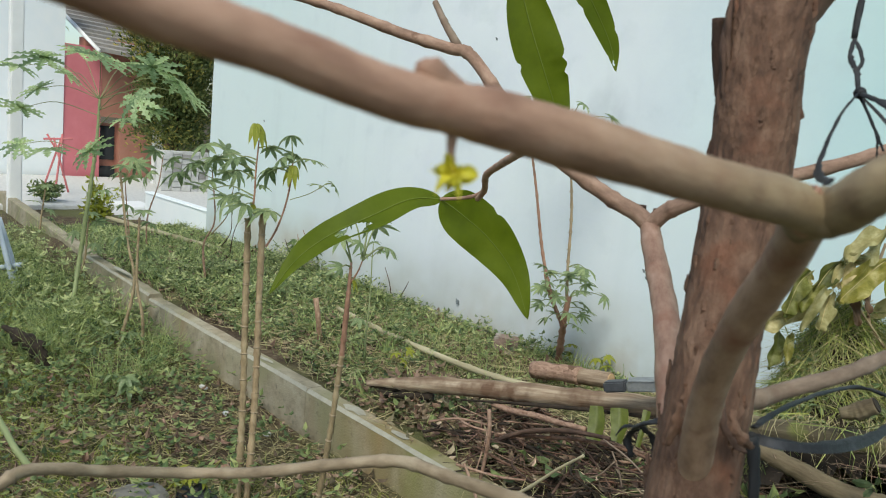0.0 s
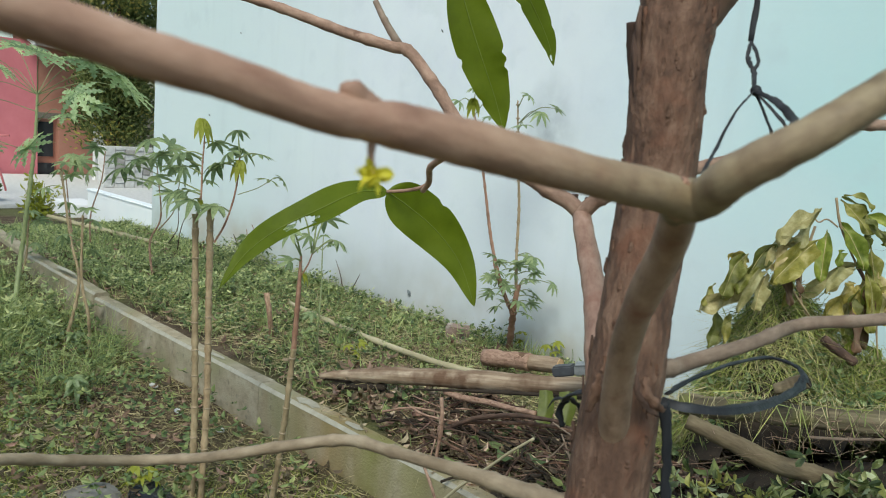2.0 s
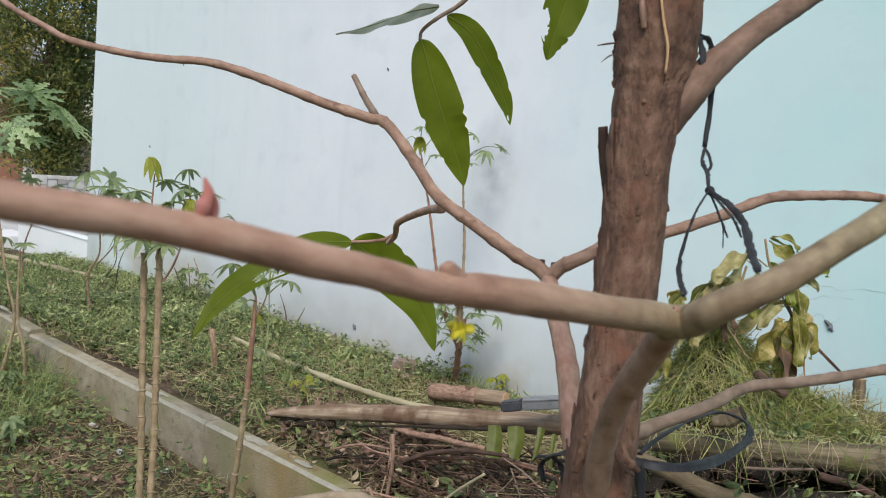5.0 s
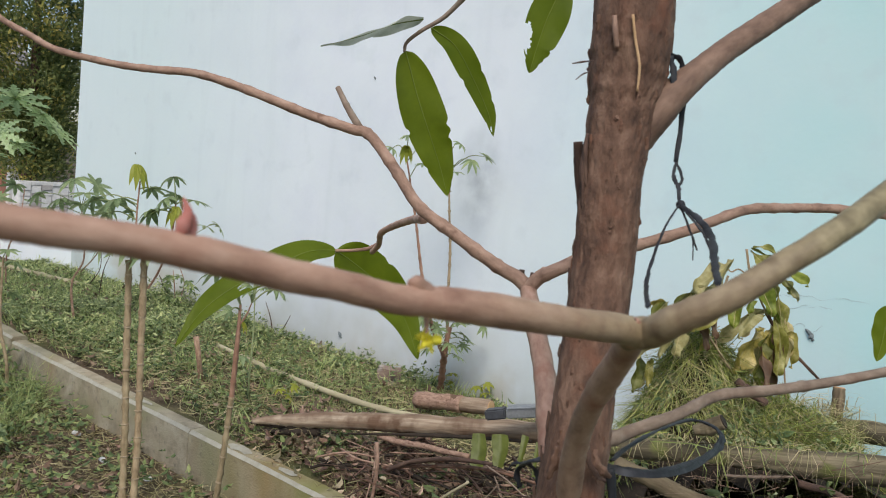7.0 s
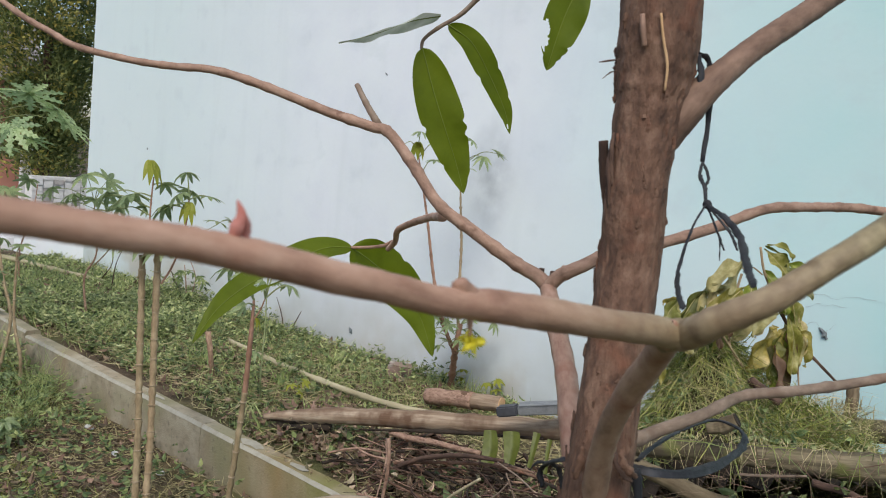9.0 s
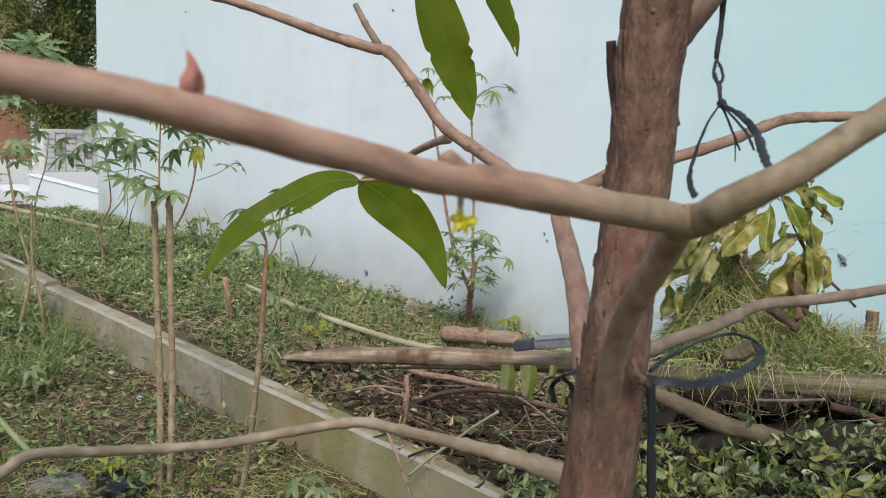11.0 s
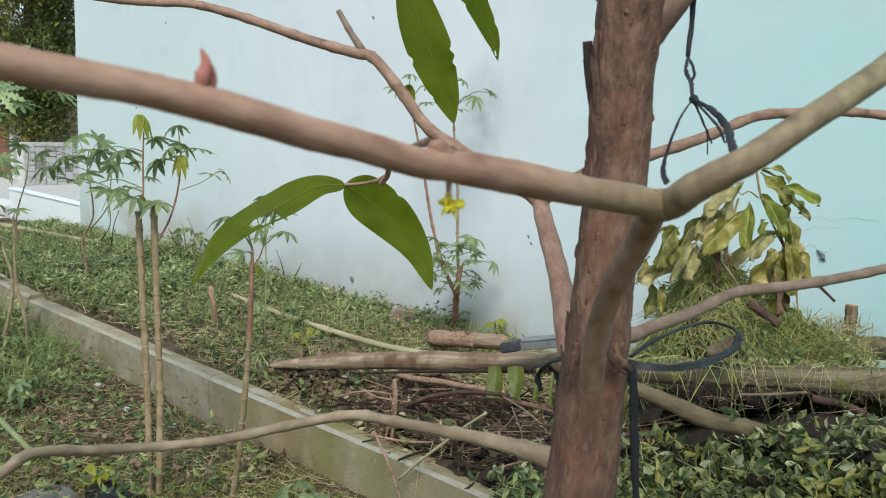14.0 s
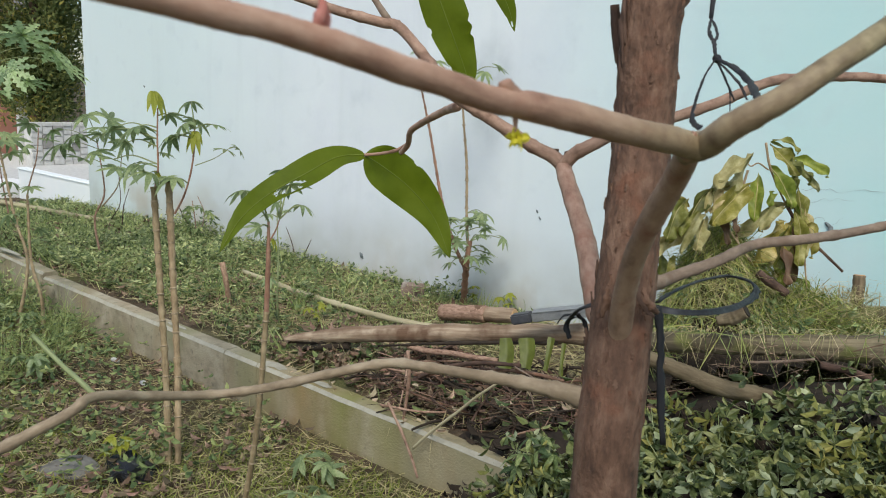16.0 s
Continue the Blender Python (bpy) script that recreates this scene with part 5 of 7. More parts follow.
# heap of pulled weeds on compost, coloured near-black for the shade in its gaps
def compost_lift(x, y):
    """How far the compost swells over the ground in front of the logs."""
    return 0.13 * min(1.0, max(0.0, (x + 1.25) / 0.25)) * math.exp(-((y - 1.62) / (0.3 if y < 1.62 else 0.1)) ** 2)


xs = [-1.5 + 0.05 * i for i in range(40)]
ys = [0.8 + 0.05 * i for i in range(28)]
ux, uy = [-2.0 + 0.05 * i for i in range(32)], [1.79 + 0.05 * i for i in range(17)]
# a near-black sheet that paints the shade under the brushwood
smooth(joined("mulch_shade", [(x, y, ground_height(x, y) + 0.012 * noise.noise((x * 14, y * 14, 2)) + 0.006 - 0.05 * max(0, (-1.75 - x) / 0.25) - 0.05 * max(0, (x + 0.65) / 0.2) - 0.05 * max(0, (y - 2.4) / 0.2)) for y in uy for x in ux], [(j * 32 + i, j * 32 + i + 1, (j + 1) * 32 + i + 1, (j + 1) * 32 + i) for j in range(16) for i in range(31)], ROTTEN_AND_SHADE, "leaf mould under the brushwood, coloured dark for shade", "leaf mould"))
# likewise near-black, as shade between the pulled weeds
smooth(joined("compost", [(x, y, ground_height(x, y) + compost_lift(x, y) + 0.03 * min(1, (x + 1.5) / 0.3, (y - 0.8) / 0.3) + 0.02 * noise.noise((x * 12, y * 12, 2)) - 0.01) for y in ys for x in xs], [(j * 40 + i, j * 40 + i + 1, (j + 1) * 40 + i + 1, (j + 1) * 40 + i) for j in range(27) for i in range(39) if ((xs[i] + 0.5) / 1.0) ** 2 + ((ys[j] - 1.5) / 0.72) ** 2 < 1.0 + 0.35 * noise.noise((xs[i] * 4, ys[j] * 4, 5))], ROTTEN_AND_SHADE, "compost under the pulled weeds, coloured dark for shade", "compost"))
rnd = random.Random(33)
spots, stems = [], []
def weed_edge(x):
    """Where the pulled weeds end, along the branch pressed into the heap."""
    return 1.67 + 0.3 * (x + 0.8) if x < -0.3 else 1.82 - 0.3 * (x + 0.3)


yellow, litter, silver = [], [], []
for i in range(1800):
    x, y = rnd.uniform(-1.35, 0.25), rnd.uniform(0.95, 1.9)
    d = any_way(rnd, 0.3)
    litter.append((Vector((x, y, ground_height(x, y) + compost_lift(x, y) + rnd.uniform(0.02, 0.06))), d, d.cross(any_way(rnd) * 0.5 + Vector((0, 0, 1))).normalized(), rnd.uniform(0.03, 0.07)))
# these leaves take the same near-black, part of the painted shade
leaf_cloud("compost_leaves", litter, ROTTEN_AND_SHADE, "rotting leaves on the compost, darkened for shade", "leaf litter", 0.5)
for i in range(4800):
    x, y = rnd.uniform(-1.15, 0.25), rnd.uniform(0.95, 1.82)
    if x < -1.0 + 0.12 * noise.noise((x * 9, y * 9, 1)) or y < 1.02 + 0.16 * noise.noise((x * 5, y * 5, 6)) or x > 0.16 + 0.18 * noise.noise((x * 5, y * 5, 8)) or y > weed_edge(x) or noise.noise((x * 6, y * 6, 4)) < -0.38:
        continue
    g = ground_height(x, y) + compost_lift(x, y)
    c = Vector((x, y, g + rnd.uniform(0.03, 0.17)))
    ax = any_way(rnd, 0.6)
    if i % 3 == 0:
        stems.append((c - ax * 0.05, ax, any_way(rnd), rnd.uniform(0.06, 0.16), 0.0022))
    tip = c + ax * 0.06
    big = rnd.uniform(0.7, 1.25)
    for k in range(rnd.randint(4, 7)):
        d = (ax * 0.5 + any_way(rnd, 0.9) + Vector((0, 0, -0.25))).normalized()
        s = d.cross(Vector((rnd.gauss(0, 0.9) + 0.3, rnd.gauss(0, 0.9) - 0.4, 0.9))).normalized()
        (yellow if noise.noise((x * 4, y * 4, 9)) > 0.18 and k % 3 else silver if rnd.random() < 0.16 else spots).append((tip, d, s, rnd.uniform(0.02, 0.038) * big))
leaf_cloud("pulled_weeds", spots, PALE_LEAF, "heap of pulled broad-leaved weeds, some wilting pale", "weeds", 0.45, 0.43, True)
leaf_cloud("upturned_weeds", silver, UPTURNED, "pale upturned leaves among the pulled weeds", "weeds", 0.4, 0.5, True)
leaf_cloud("yellowed_weeds", yellow, YELLOWED, "pulled weeds wilted to yellow-green on the heap", "weeds", 0.6, 0.42, True)
strand_cloud("weed_stalks", stems, GREEN_STEM, "thin green stalks of the pulled weeds", "weeds")


def clip_height(x, y):
    """Surface of the mound of cut grass over the heap."""
    return ground_height(x, y) + 0.48 * math.exp(-((x + 0.85) / 0.165) ** 2 - ((y - 2.25) / 0.24) ** 2) + 0.24 * math.exp(-((x + 0.6) / 0.25) ** 2 - ((y - 2.42) / 0.26) ** 2) + 0.035 * math.exp(-((x + 0.45) / 0.2) ** 2 - ((y - 2.42) / 0.14) ** 2)


rnd = random.Random(35)
green, dry = [], []
for i in range(64000):
    x, y = rnd.uniform(-1.2, 0.1), rnd.uniform(1.8, 2.85)
    h = clip_height(x, y) - ground_height(x, y)
    behind = y - (1.84 + 0.667 * (x + 0.78))
    if behind < 0.24 or (h < 0.05 and rnd.random() > 0.2):
        continue
    d = any_way(rnd, 0.35)
    slope = Vector(((clip_height(x + 0.02, y) - clip_height(x - 0.02, y)) / 0.04, (clip_height(x, y + 0.02) - clip_height(x, y - 0.02)) / 0.04, 0))
    d.z += slope.x * d.x + slope.y * d.y
    d.normalize()
    p = Vector((x, y, clip_height(x, y) + rnd.uniform(-0.02, 0.03)))
    (green if rnd.random() < 0.72 else dry).append((p - d * 0.08, d, Vector((rnd.gauss(0, 1.5), rnd.gauss(0, 1.5), -0.9)), rnd.uniform(0.04, 0.15), rnd.uniform(0.0012, 0.003)))
herbs = []
for i in range(2600):
    x, y = rnd.uniform(-1.1, -0.15), rnd.uniform(1.95, 2.6)
    h = clip_height(x, y) - ground_height(x, y)
    if y - (1.84 + 0.667 * (x + 0.78)) < 0.2 or h < 0.06 or noise.noise((x * 7, y * 7, 3)) < 0.08:
        continue
    root = Vector((x, y, clip_height(x, y) + rnd.uniform(0.0, 0.035)))
    for k in range(3):
        d = any_way(rnd, 0.5)
        herbs.append((root, d, d.cross(any_way(rnd)).normalized(), rnd.uniform(0.014, 0.038)))
    for k in range(5):
        d = any_way(rnd, 0.8)
        (green if k < 3 else dry).append((root, d, any_way(rnd) * 2.5, rnd.uniform(0.03, 0.09), rnd.uniform(0.0012, 0.0026)))
for i in range(110):
    f = rnd.random()
    p = Vector((-0.884, 1.858, 0.70)).lerp(Vector((-0.20, 2.21, 0.765)), f) + Vector((rnd.gauss(0, 0.02), rnd.gauss(0.01, 0.02), 0.012))
    dry.append((p, Vector((rnd.gauss(0, 0.4), -0.7, rnd.gauss(0.05, 0.25))).normalized(), Vector((rnd.gauss(0, 0.5), 0.2, -1.9)), rnd.uniform(0.05, 0.13), rnd.uniform(0.0012, 0.0022)))
for i in range(420):
    p = Vector((-0.47 + rnd.gauss(0, 0.05), 2.47 + rnd.gauss(0, 0.04), 0.72 + rnd.uniform(-0.03, 0.06)))
    dry.append((p, Vector((rnd.gauss(0, 0.5), -0.3 + rnd.gauss(0, 0.3), 0.5)).normalized(), Vector((rnd.gauss(0, 0.8), -0.3, -0.9)), rnd.uniform(0.06, 0.16), rnd.uniform(0.0014, 0.0026)))
xs = [-1.2 + 0.05 * i for i in range(28)]
ys = [1.7 + 0.05 * i for i in range(23)]
# near-black core, so that gaps between the blades look shaded
core = joined("grass_mound", [(x, y, clip_height(x, y) - 0.015) for y in ys for x in xs], [(j * 28 + i, j * 28 + i + 1, (j + 1) * 28 + i + 1, (j + 1) * 28 + i) for j in range(22) for i in range(27) if ys[j] > 1.97 + 0.667 * (xs[i] + 0.78)], ROTTEN_AND_SHADE, "matted core of the mound of cut grass, coloured dark for shade", "cut grass")
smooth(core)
strand_cloud("cut_grass", green, CUT_GRASS, "mound of freshly cut green grass on the heap", "cut grass")
leaf_cloud("cut_herbs", herbs, HERB, "small soft green herb leaves in the cuttings", "cut herbs", 0.4, 0.5)
strand_cloud("dry_cut_grass", dry, STRAW, "yellowed blades in the mound of cut grass", "cut grass")
# straws hanging from the mossy log
spots = []
for i in range(45):
    f = rnd.random() ** 2
    p = Vector((-0.788, 1.790, 0.711)).lerp(Vector((-0.264, 2.127, 0.736)), f) + Vector((rnd.gauss(0, 0.02), rnd.gauss(0, 0.03), 0.03))
    spots.append((p, Vector((rnd.gauss(0.1, 0.5), -0.3, rnd.gauss(-0.7, 0.4))).normalized(), any_way(rnd) * 1.5, rnd.uniform(0.08, 0.22), 0.0025))
strand_cloud("straws", spots, CUT_GRASS, "dry straws hanging over the mossy log", "cut grass")
spots = []
for i in range(150):
    f = rnd.random()
    p = Vector((-0.729, 1.739, 0.676)).lerp(Vector((-0.268, 1.984, 0.694)), f) + Vector((rnd.gauss(0, 0.03), rnd.gauss(0, 0.05), rnd.gauss(0, 0.04)))
    spots.append((p, any_way(rnd, 0.8), any_way(rnd) * 2.0, rnd.uniform(0.05, 0.14), rnd.uniform(0.001, 0.002)))
strand_cloud("dry_stalks", spots, DEAD_LEAF, "dim dry stalks in the hollow under the mossy log", "straw")

# wilted cut branches stuck in the mound
wilt = thing("wilted_branch", (-0.690, 2.237, 0.823), "cut branches with drooping yellow-green wilted leaves in the mound", "branch")
for i, (line, r) in enumerate([([(-0.746, 2.373, 1.227), (-0.728, 2.373, 1.161), (-0.699, 2.382, 1.097), (-0.669, 2.394, 1.040)], 0.0040), ([(-0.672, 2.404, 1.039), (-0.616, 2.432, 0.953), (-0.562, 2.464, 0.899), (-0.507, 2.497, 0.844)], 0.0055), ([(-0.718, 2.338, 1.147), (-0.744, 2.321, 1.166), (-0.761, 2.305, 1.156), (-0.777, 2.296, 1.175)], 0.0025), ([(-0.759, 2.278, 1.145), (-0.766, 2.246, 1.032), (-0.752, 2.237, 0.936), (-0.711, 2.257, 0.873)], 0.0040), ([(-0.608, 2.411, 0.949), (-0.595, 2.403, 0.868), (-0.578, 2.400, 0.787)], 0.0030), ([(-0.787, 2.194, 0.992), (-0.759, 2.208, 0.954), (-0.720, 2.229, 0.901)], 0.0035)]):
    smooth(put("stem", tube(bmesh.new(), line, [r, r * 0.9, r * 0.7], 8, 6, 0.1, 0.15, 0.05, i), CANE if r < 0.005 else BARK_DARK, wilt))
smooth(put("stem", tube(bmesh.new(), [(-0.666, 2.197, 0.853), (-0.633, 2.219, 0.828), (-0.592, 2.246, 0.798)], [0.014, 0.014, 0.011], 8, 6, 0.1, 0.15, 0.05, 3), BARK_DARK, wilt))
# leaf midribs, half widths and state: 0 yellowing, 1 bleached, 2 brown, 3 still green
WILT = [([(-0.731, 2.232, 1.111), (-0.753, 2.177, 1.063), (-0.782, 2.114, 1.005)], 0.0358, 0),
        ([(-0.733, 2.232, 1.198), (-0.761, 2.172, 1.150), (-0.783, 2.118, 1.107)], 0.0237, 1),
        ([(-0.809, 2.188, 1.105), (-0.831, 2.134, 1.064), (-0.843, 2.085, 1.009)], 0.0224, 0),
        ([(-0.809, 2.151, 1.082), (-0.809, 2.132, 1.063), (-0.809, 2.113, 1.033)], 0.0119, 1),
        ([(-0.861, 2.090, 1.057), (-0.871, 2.047, 1.018), (-0.872, 2.006, 0.957)], 0.0237, 0),
        ([(-0.838, 2.142, 1.007), (-0.871, 2.077, 0.954), (-0.921, 1.999, 0.909)], 0.0272, 1),
        ([(-0.930, 2.109, 0.889), (-0.917, 2.080, 0.835), (-0.913, 2.049, 0.797)], 0.0164, 0),
        ([(-0.897, 2.119, 0.883), (-0.890, 2.091, 0.851), (-0.878, 2.067, 0.818)], 0.0122, 0),
        ([(-0.880, 2.160, 1.029), (-0.891, 2.129, 1.044), (-0.906, 2.091, 1.046)], 0.0122, 0),
        ([(-0.817, 2.136, 1.006), (-0.815, 2.102, 0.965), (-0.809, 2.072, 0.925)], 0.0207, 1),
        ([(-0.806, 2.188, 1.015), (-0.779, 2.177, 0.979), (-0.755, 2.161, 0.940)], 0.0121, 2),
        ([(-0.920, 2.050, 0.970), (-0.922, 2.016, 0.941), (-0.919, 1.986, 0.917)], 0.0104, 0),
        ([(-0.766, 2.171, 1.006), (-0.750, 2.168, 0.995), (-0.733, 2.164, 0.972)], 0.0095, 2),
        ([(-0.830, 2.116, 1.033), (-0.841, 2.073, 0.996), (-0.846, 2.036, 0.967)], 0.0158, 0),
        ([(-0.772, 2.194, 1.108), (-0.786, 2.152, 1.085), (-0.792, 2.110, 1.039)], 0.0159, 1),
        ([(-0.847, 2.213, 1.048), (-0.858, 2.169, 1.009), (-0.869, 2.125, 0.970)], 0.0180, 0),
        ([(-0.742, 2.420, 1.232), (-0.704, 2.424, 1.228), (-0.668, 2.424, 1.210)], 0.0101, 0),
        ([(-0.746, 2.411, 1.221), (-0.702, 2.412, 1.179), (-0.660, 2.411, 1.138)], 0.0218, 0),
        ([(-0.690, 2.449, 1.189), (-0.645, 2.455, 1.165), (-0.589, 2.470, 1.144)], 0.0168, 3),
        ([(-0.670, 2.385, 1.183), (-0.638, 2.377, 1.146), (-0.608, 2.371, 1.124)], 0.0147, 0),
        ([(-0.743, 2.330, 1.136), (-0.731, 2.299, 1.074), (-0.720, 2.268, 1.010)], 0.0214, 3),
        ([(-0.731, 2.385, 1.156), (-0.692, 2.381, 1.111), (-0.651, 2.376, 1.052)], 0.0233, 3),
        ([(-0.673, 2.444, 1.143), (-0.665, 2.413, 1.091), (-0.660, 2.381, 1.048)], 0.0126, 0),
        ([(-0.666, 2.458, 1.105), (-0.642, 2.437, 1.042), (-0.620, 2.416, 0.984)], 0.0185, 0),
        ([(-0.675, 2.439, 1.039), (-0.711, 2.377, 1.016), (-0.762, 2.295, 0.954)], 0.0219, 1),
        ([(-0.656, 2.350, 1.037), (-0.679, 2.300, 1.015), (-0.693, 2.255, 0.983)], 0.0163, 1),
        ([(-0.672, 2.395, 0.992), (-0.690, 2.343, 0.943), (-0.709, 2.286, 0.875)], 0.0316, 0),
        ([(-0.657, 2.418, 1.001), (-0.642, 2.394, 0.953), (-0.629, 2.365, 0.896)], 0.0234, 0),
        ([(-0.626, 2.421, 0.997), (-0.605, 2.401, 0.950), (-0.593, 2.374, 0.901)], 0.0149, 1),
        ([(-0.658, 2.339, 0.940), (-0.636, 2.319, 0.888), (-0.613, 2.297, 0.825)], 0.0163, 2),
        ([(-0.707, 2.367, 1.076), (-0.705, 2.352, 1.066), (-0.703, 2.337, 1.043)], 0.0124, 3),
        ([(-0.650, 2.313, 0.849), (-0.639, 2.305, 0.837), (-0.628, 2.298, 0.814)], 0.0204, 3),
        ([(-0.739, 2.378, 0.967), (-0.756, 2.335, 0.956), (-0.767, 2.298, 0.952)], 0.0076, 2),
        ([(-0.633, 2.419, 0.806), (-0.600, 2.419, 0.796), (-0.579, 2.407, 0.785)], 0.0135, 3),
        ([(-0.643, 2.412, 0.994), (-0.626, 2.389, 0.948), (-0.606, 2.366, 0.888)], 0.0166, 2),
        ([(-0.648, 2.398, 1.036), (-0.616, 2.382, 0.967), (-0.600, 2.350, 0.882)], 0.0198, 0),
        ([(-0.658, 2.391, 0.976), (-0.658, 2.353, 0.922), (-0.652, 2.317, 0.852)], 0.0215, 0),
        ([(-0.629, 2.444, 1.035), (-0.607, 2.424, 0.981), (-0.593, 2.397, 0.924)], 0.0132, 1),
        ([(-0.656, 2.443, 1.057), (-0.645, 2.412, 0.993), (-0.638, 2.379, 0.939)], 0.0182, 3),
        ([(-0.649, 2.430, 0.905), (-0.638, 2.403, 0.859), (-0.618, 2.386, 0.823)], 0.0165, 2),
        ([(-0.686, 2.426, 0.951), (-0.679, 2.395, 0.904), (-0.684, 2.354, 0.857)], 0.0182, 1)]
STATES = [(WILTED, "limp yellow-green leaf"), (BLEACHED, "bleached papery leaf"), (BROWN_LEAF, "brown shrivelled leaf"), (FADING, "fading green leaf")]
rnd = random.Random(17)
MORE = [([Vector(p) + Vector((rnd.gauss(0, 0.014), rnd.gauss(0.015, 0.018), rnd.gauss(-0.012, 0.014))) * (0.5 if k == 0 else 1) for k, p in enumerate(rib)], half * rnd.uniform(0.6, 0.95), (0, 1, 3, 0, 0, 1)[i % 6]) for i, (rib, half, state) in enumerate(WILT) if i % 3 == 1 and half < 0.03]
MORE = [([tuple(p) for p in rib], half, state) for rib, half, state in MORE]
for i, (rib, half, state) in enumerate(WILT + MORE):
    rib = [rib[0], tuple(Vector(rib[1]) + Vector((0, 0, 0.006))), rib[2], tuple(Vector(rib[2]) + (Vector(rib[2]) - Vector(rib[1])) * 0.12 - Vector((0, 0, 0.012)))]
    face = (0.6 + 0.45 * math.sin(i * 5.3), -0.7 + 0.4 * math.sin(i * 3.7), 0.25 + 0.5 * math.sin(i * 2.1))
    leaf = smooth(put("leaf", blade(bmesh.new(), rib, half * 1.12, face, 0.75, 0.55, 1.2, i % 3, i, 4, 6, 0.85, point=1.35), STATES[state][0], wilt, STATES[state][1]))
    if half > 0.018 and state != 2:
        put("midrib", tube(bmesh.new(), [Vector(p) + Vector(face).normalized() * 0.0008 for p in rib], [0.0014, 0.001, 0.0004], 5, 6, 0.0), BLEACHED, leaf)

# ---- weeds on the bed ----
rnd = random.Random(41)
spots, sunny, stalks, blades = [], [], [], []
for i in range(11500):
    f = rnd.random() ** 0.8
    x = -1.9 - 5.6 * f
    y = rnd.uniform(1.84, 3.1)
    thick = 0.5 + 0.75 * noise.noise((x * 1.3, y * 1.3, 7)) + (0.25 if x < -3.3 else -0.15) + (0.2 if y > 2.7 else 0)
    if rnd.random() > thick * 1.3:
        continue
    hgt = rnd.uniform(0.02, 0.11) * (0.45 if x < -5.2 else 1) * (1.25 if y > 2.75 and x < -2.9 else 1) * (0.8 if x > -2.8 else 1) * (0.75 + 1.5 * max(0.0, noise.noise((x * 2.6, y * 2.6, 23))))
    root = Vector((x, y, ground_height(x, y)))
    top = root + Vector((rnd.gauss(0, 0.02), rnd.gauss(0, 0.02), hgt))
    stalks.append((root, (top - root).normalized(), any_way(rnd), hgt, 0.003))
    for k in range(rnd.randint(3, 6)):
        a = rnd.uniform(0, 6.28)
        d = Vector((math.cos(a), math.sin(a), rnd.gauss(0.05, 0.35))).normalized()
        s = d.cross(Vector((rnd.gauss(0, 0.25), rnd.gauss(0, 0.25), 1))).normalized()
        # the brightened leaf is picked more often with distance, as if sunlit
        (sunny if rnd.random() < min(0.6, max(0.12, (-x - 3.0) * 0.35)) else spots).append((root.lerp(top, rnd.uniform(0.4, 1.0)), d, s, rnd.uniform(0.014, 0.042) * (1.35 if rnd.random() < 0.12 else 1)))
leaf_cloud("pale_weeds", sunny, SUNNY_WEED, "yellow-green leafy weeds in the bed, brightened as if sunlit", "weeds", 0.3, 0.45)
leaf_cloud("bed_weeds", spots, WEED, "low leafy green weeds covering the bed", "weeds", 0.3, 0.5)
strand_cloud("weed_stems", stalks, GREEN_STEM, "thin stems of the low weeds", "weeds")
for i in range(16000):
    x, y = rnd.uniform(-7.5, -1.7), rnd.uniform(1.8, 3.12)
    dense = 0.75 if (-3.6 < x < -2.0 and y > 2.35) else 0.32
    if rnd.random() > dense:
        continue
    blades.append((Vector((x, y, ground_height(x, y) - 0.005)), Vector((rnd.gauss(0, 0.4), rnd.gauss(0, 0.4), 1)).normalized(), any_way(rnd, 0.2), rnd.uniform(0.04, 0.15), rnd.uniform(0.002, 0.0045)))
for px, py in (((-2.447, 1.874, 0.240)[0], (-2.447, 1.874, 0.240)[1]), (-2.5, 2.95), (-3.0, 2.7), (-2.9, 2.3), (-3.4, 2.2), (-2.2, 3.0), (-3.7, 2.9)):
    for k in range(26):
        x, y = px + rnd.gauss(0, 0.03), py + rnd.gauss(0, 0.03)
        blades.append((Vector((x, y, ground_height(x, y) - 0.005)), Vector((rnd.gauss(0, 0.3), rnd.gauss(0, 0.3), 1)).normalized(), any_way(rnd, 0.2), rnd.uniform(0.08, 0.17), rnd.uniform(0.005, 0.009)))
for i in range(1100):
    x, y = rnd.uniform(-6.2, -3.8), rnd.uniform(1.85, 3.0)
    blades.append((Vector((x, y, ground_height(x, y))), Vector((rnd.gauss(0, 0.4), rnd.gauss(0, 0.4), 1)).normalized(), any_way(rnd, 0.2), rnd.uniform(0.06, 0.17), rnd.uniform(0.003, 0.006)))
strand_cloud("bed_grass", blades, TALL_GRASS, "tufts of green grass on the bed", "grass")
dry = []
for i in range(9000):
    x, y = -1.2 - 3.3 * rnd.random() ** 1.3, rnd.uniform(1.8, 3.1)
    d = any_way(rnd, 0.12)
    dry.append((Vector((x, y, ground_height(x, y) + rnd.uniform(0.01, 0.055))), d, any_way(rnd), rnd.uniform(0.03, 0.13), rnd.uniform(0.002, 0.004)))
spots = []
for i in range(3800):
    x, y = -2.0 - 4.5 * rnd.random() ** 1.2, rnd.uniform(0.4, 3.1)
    if KERB - 0.03 < y < KERB + 0.12:
        continue
    d = any_way(rnd, 0.15)
    spots.append((Vector((x, y, ground_height(x, y) + rnd.uniform(0.01, 0.05))), d, d.cross(any_way(rnd) * 0.4 + Vector((0, 0, 1))).normalized(), rnd.uniform(0.02, 0.06)))
leaf_cloud("fallen_leaves", spots, DEAD_LEAF, "small brown fallen leaves among grass and weeds", "leaf litter", 0.5)
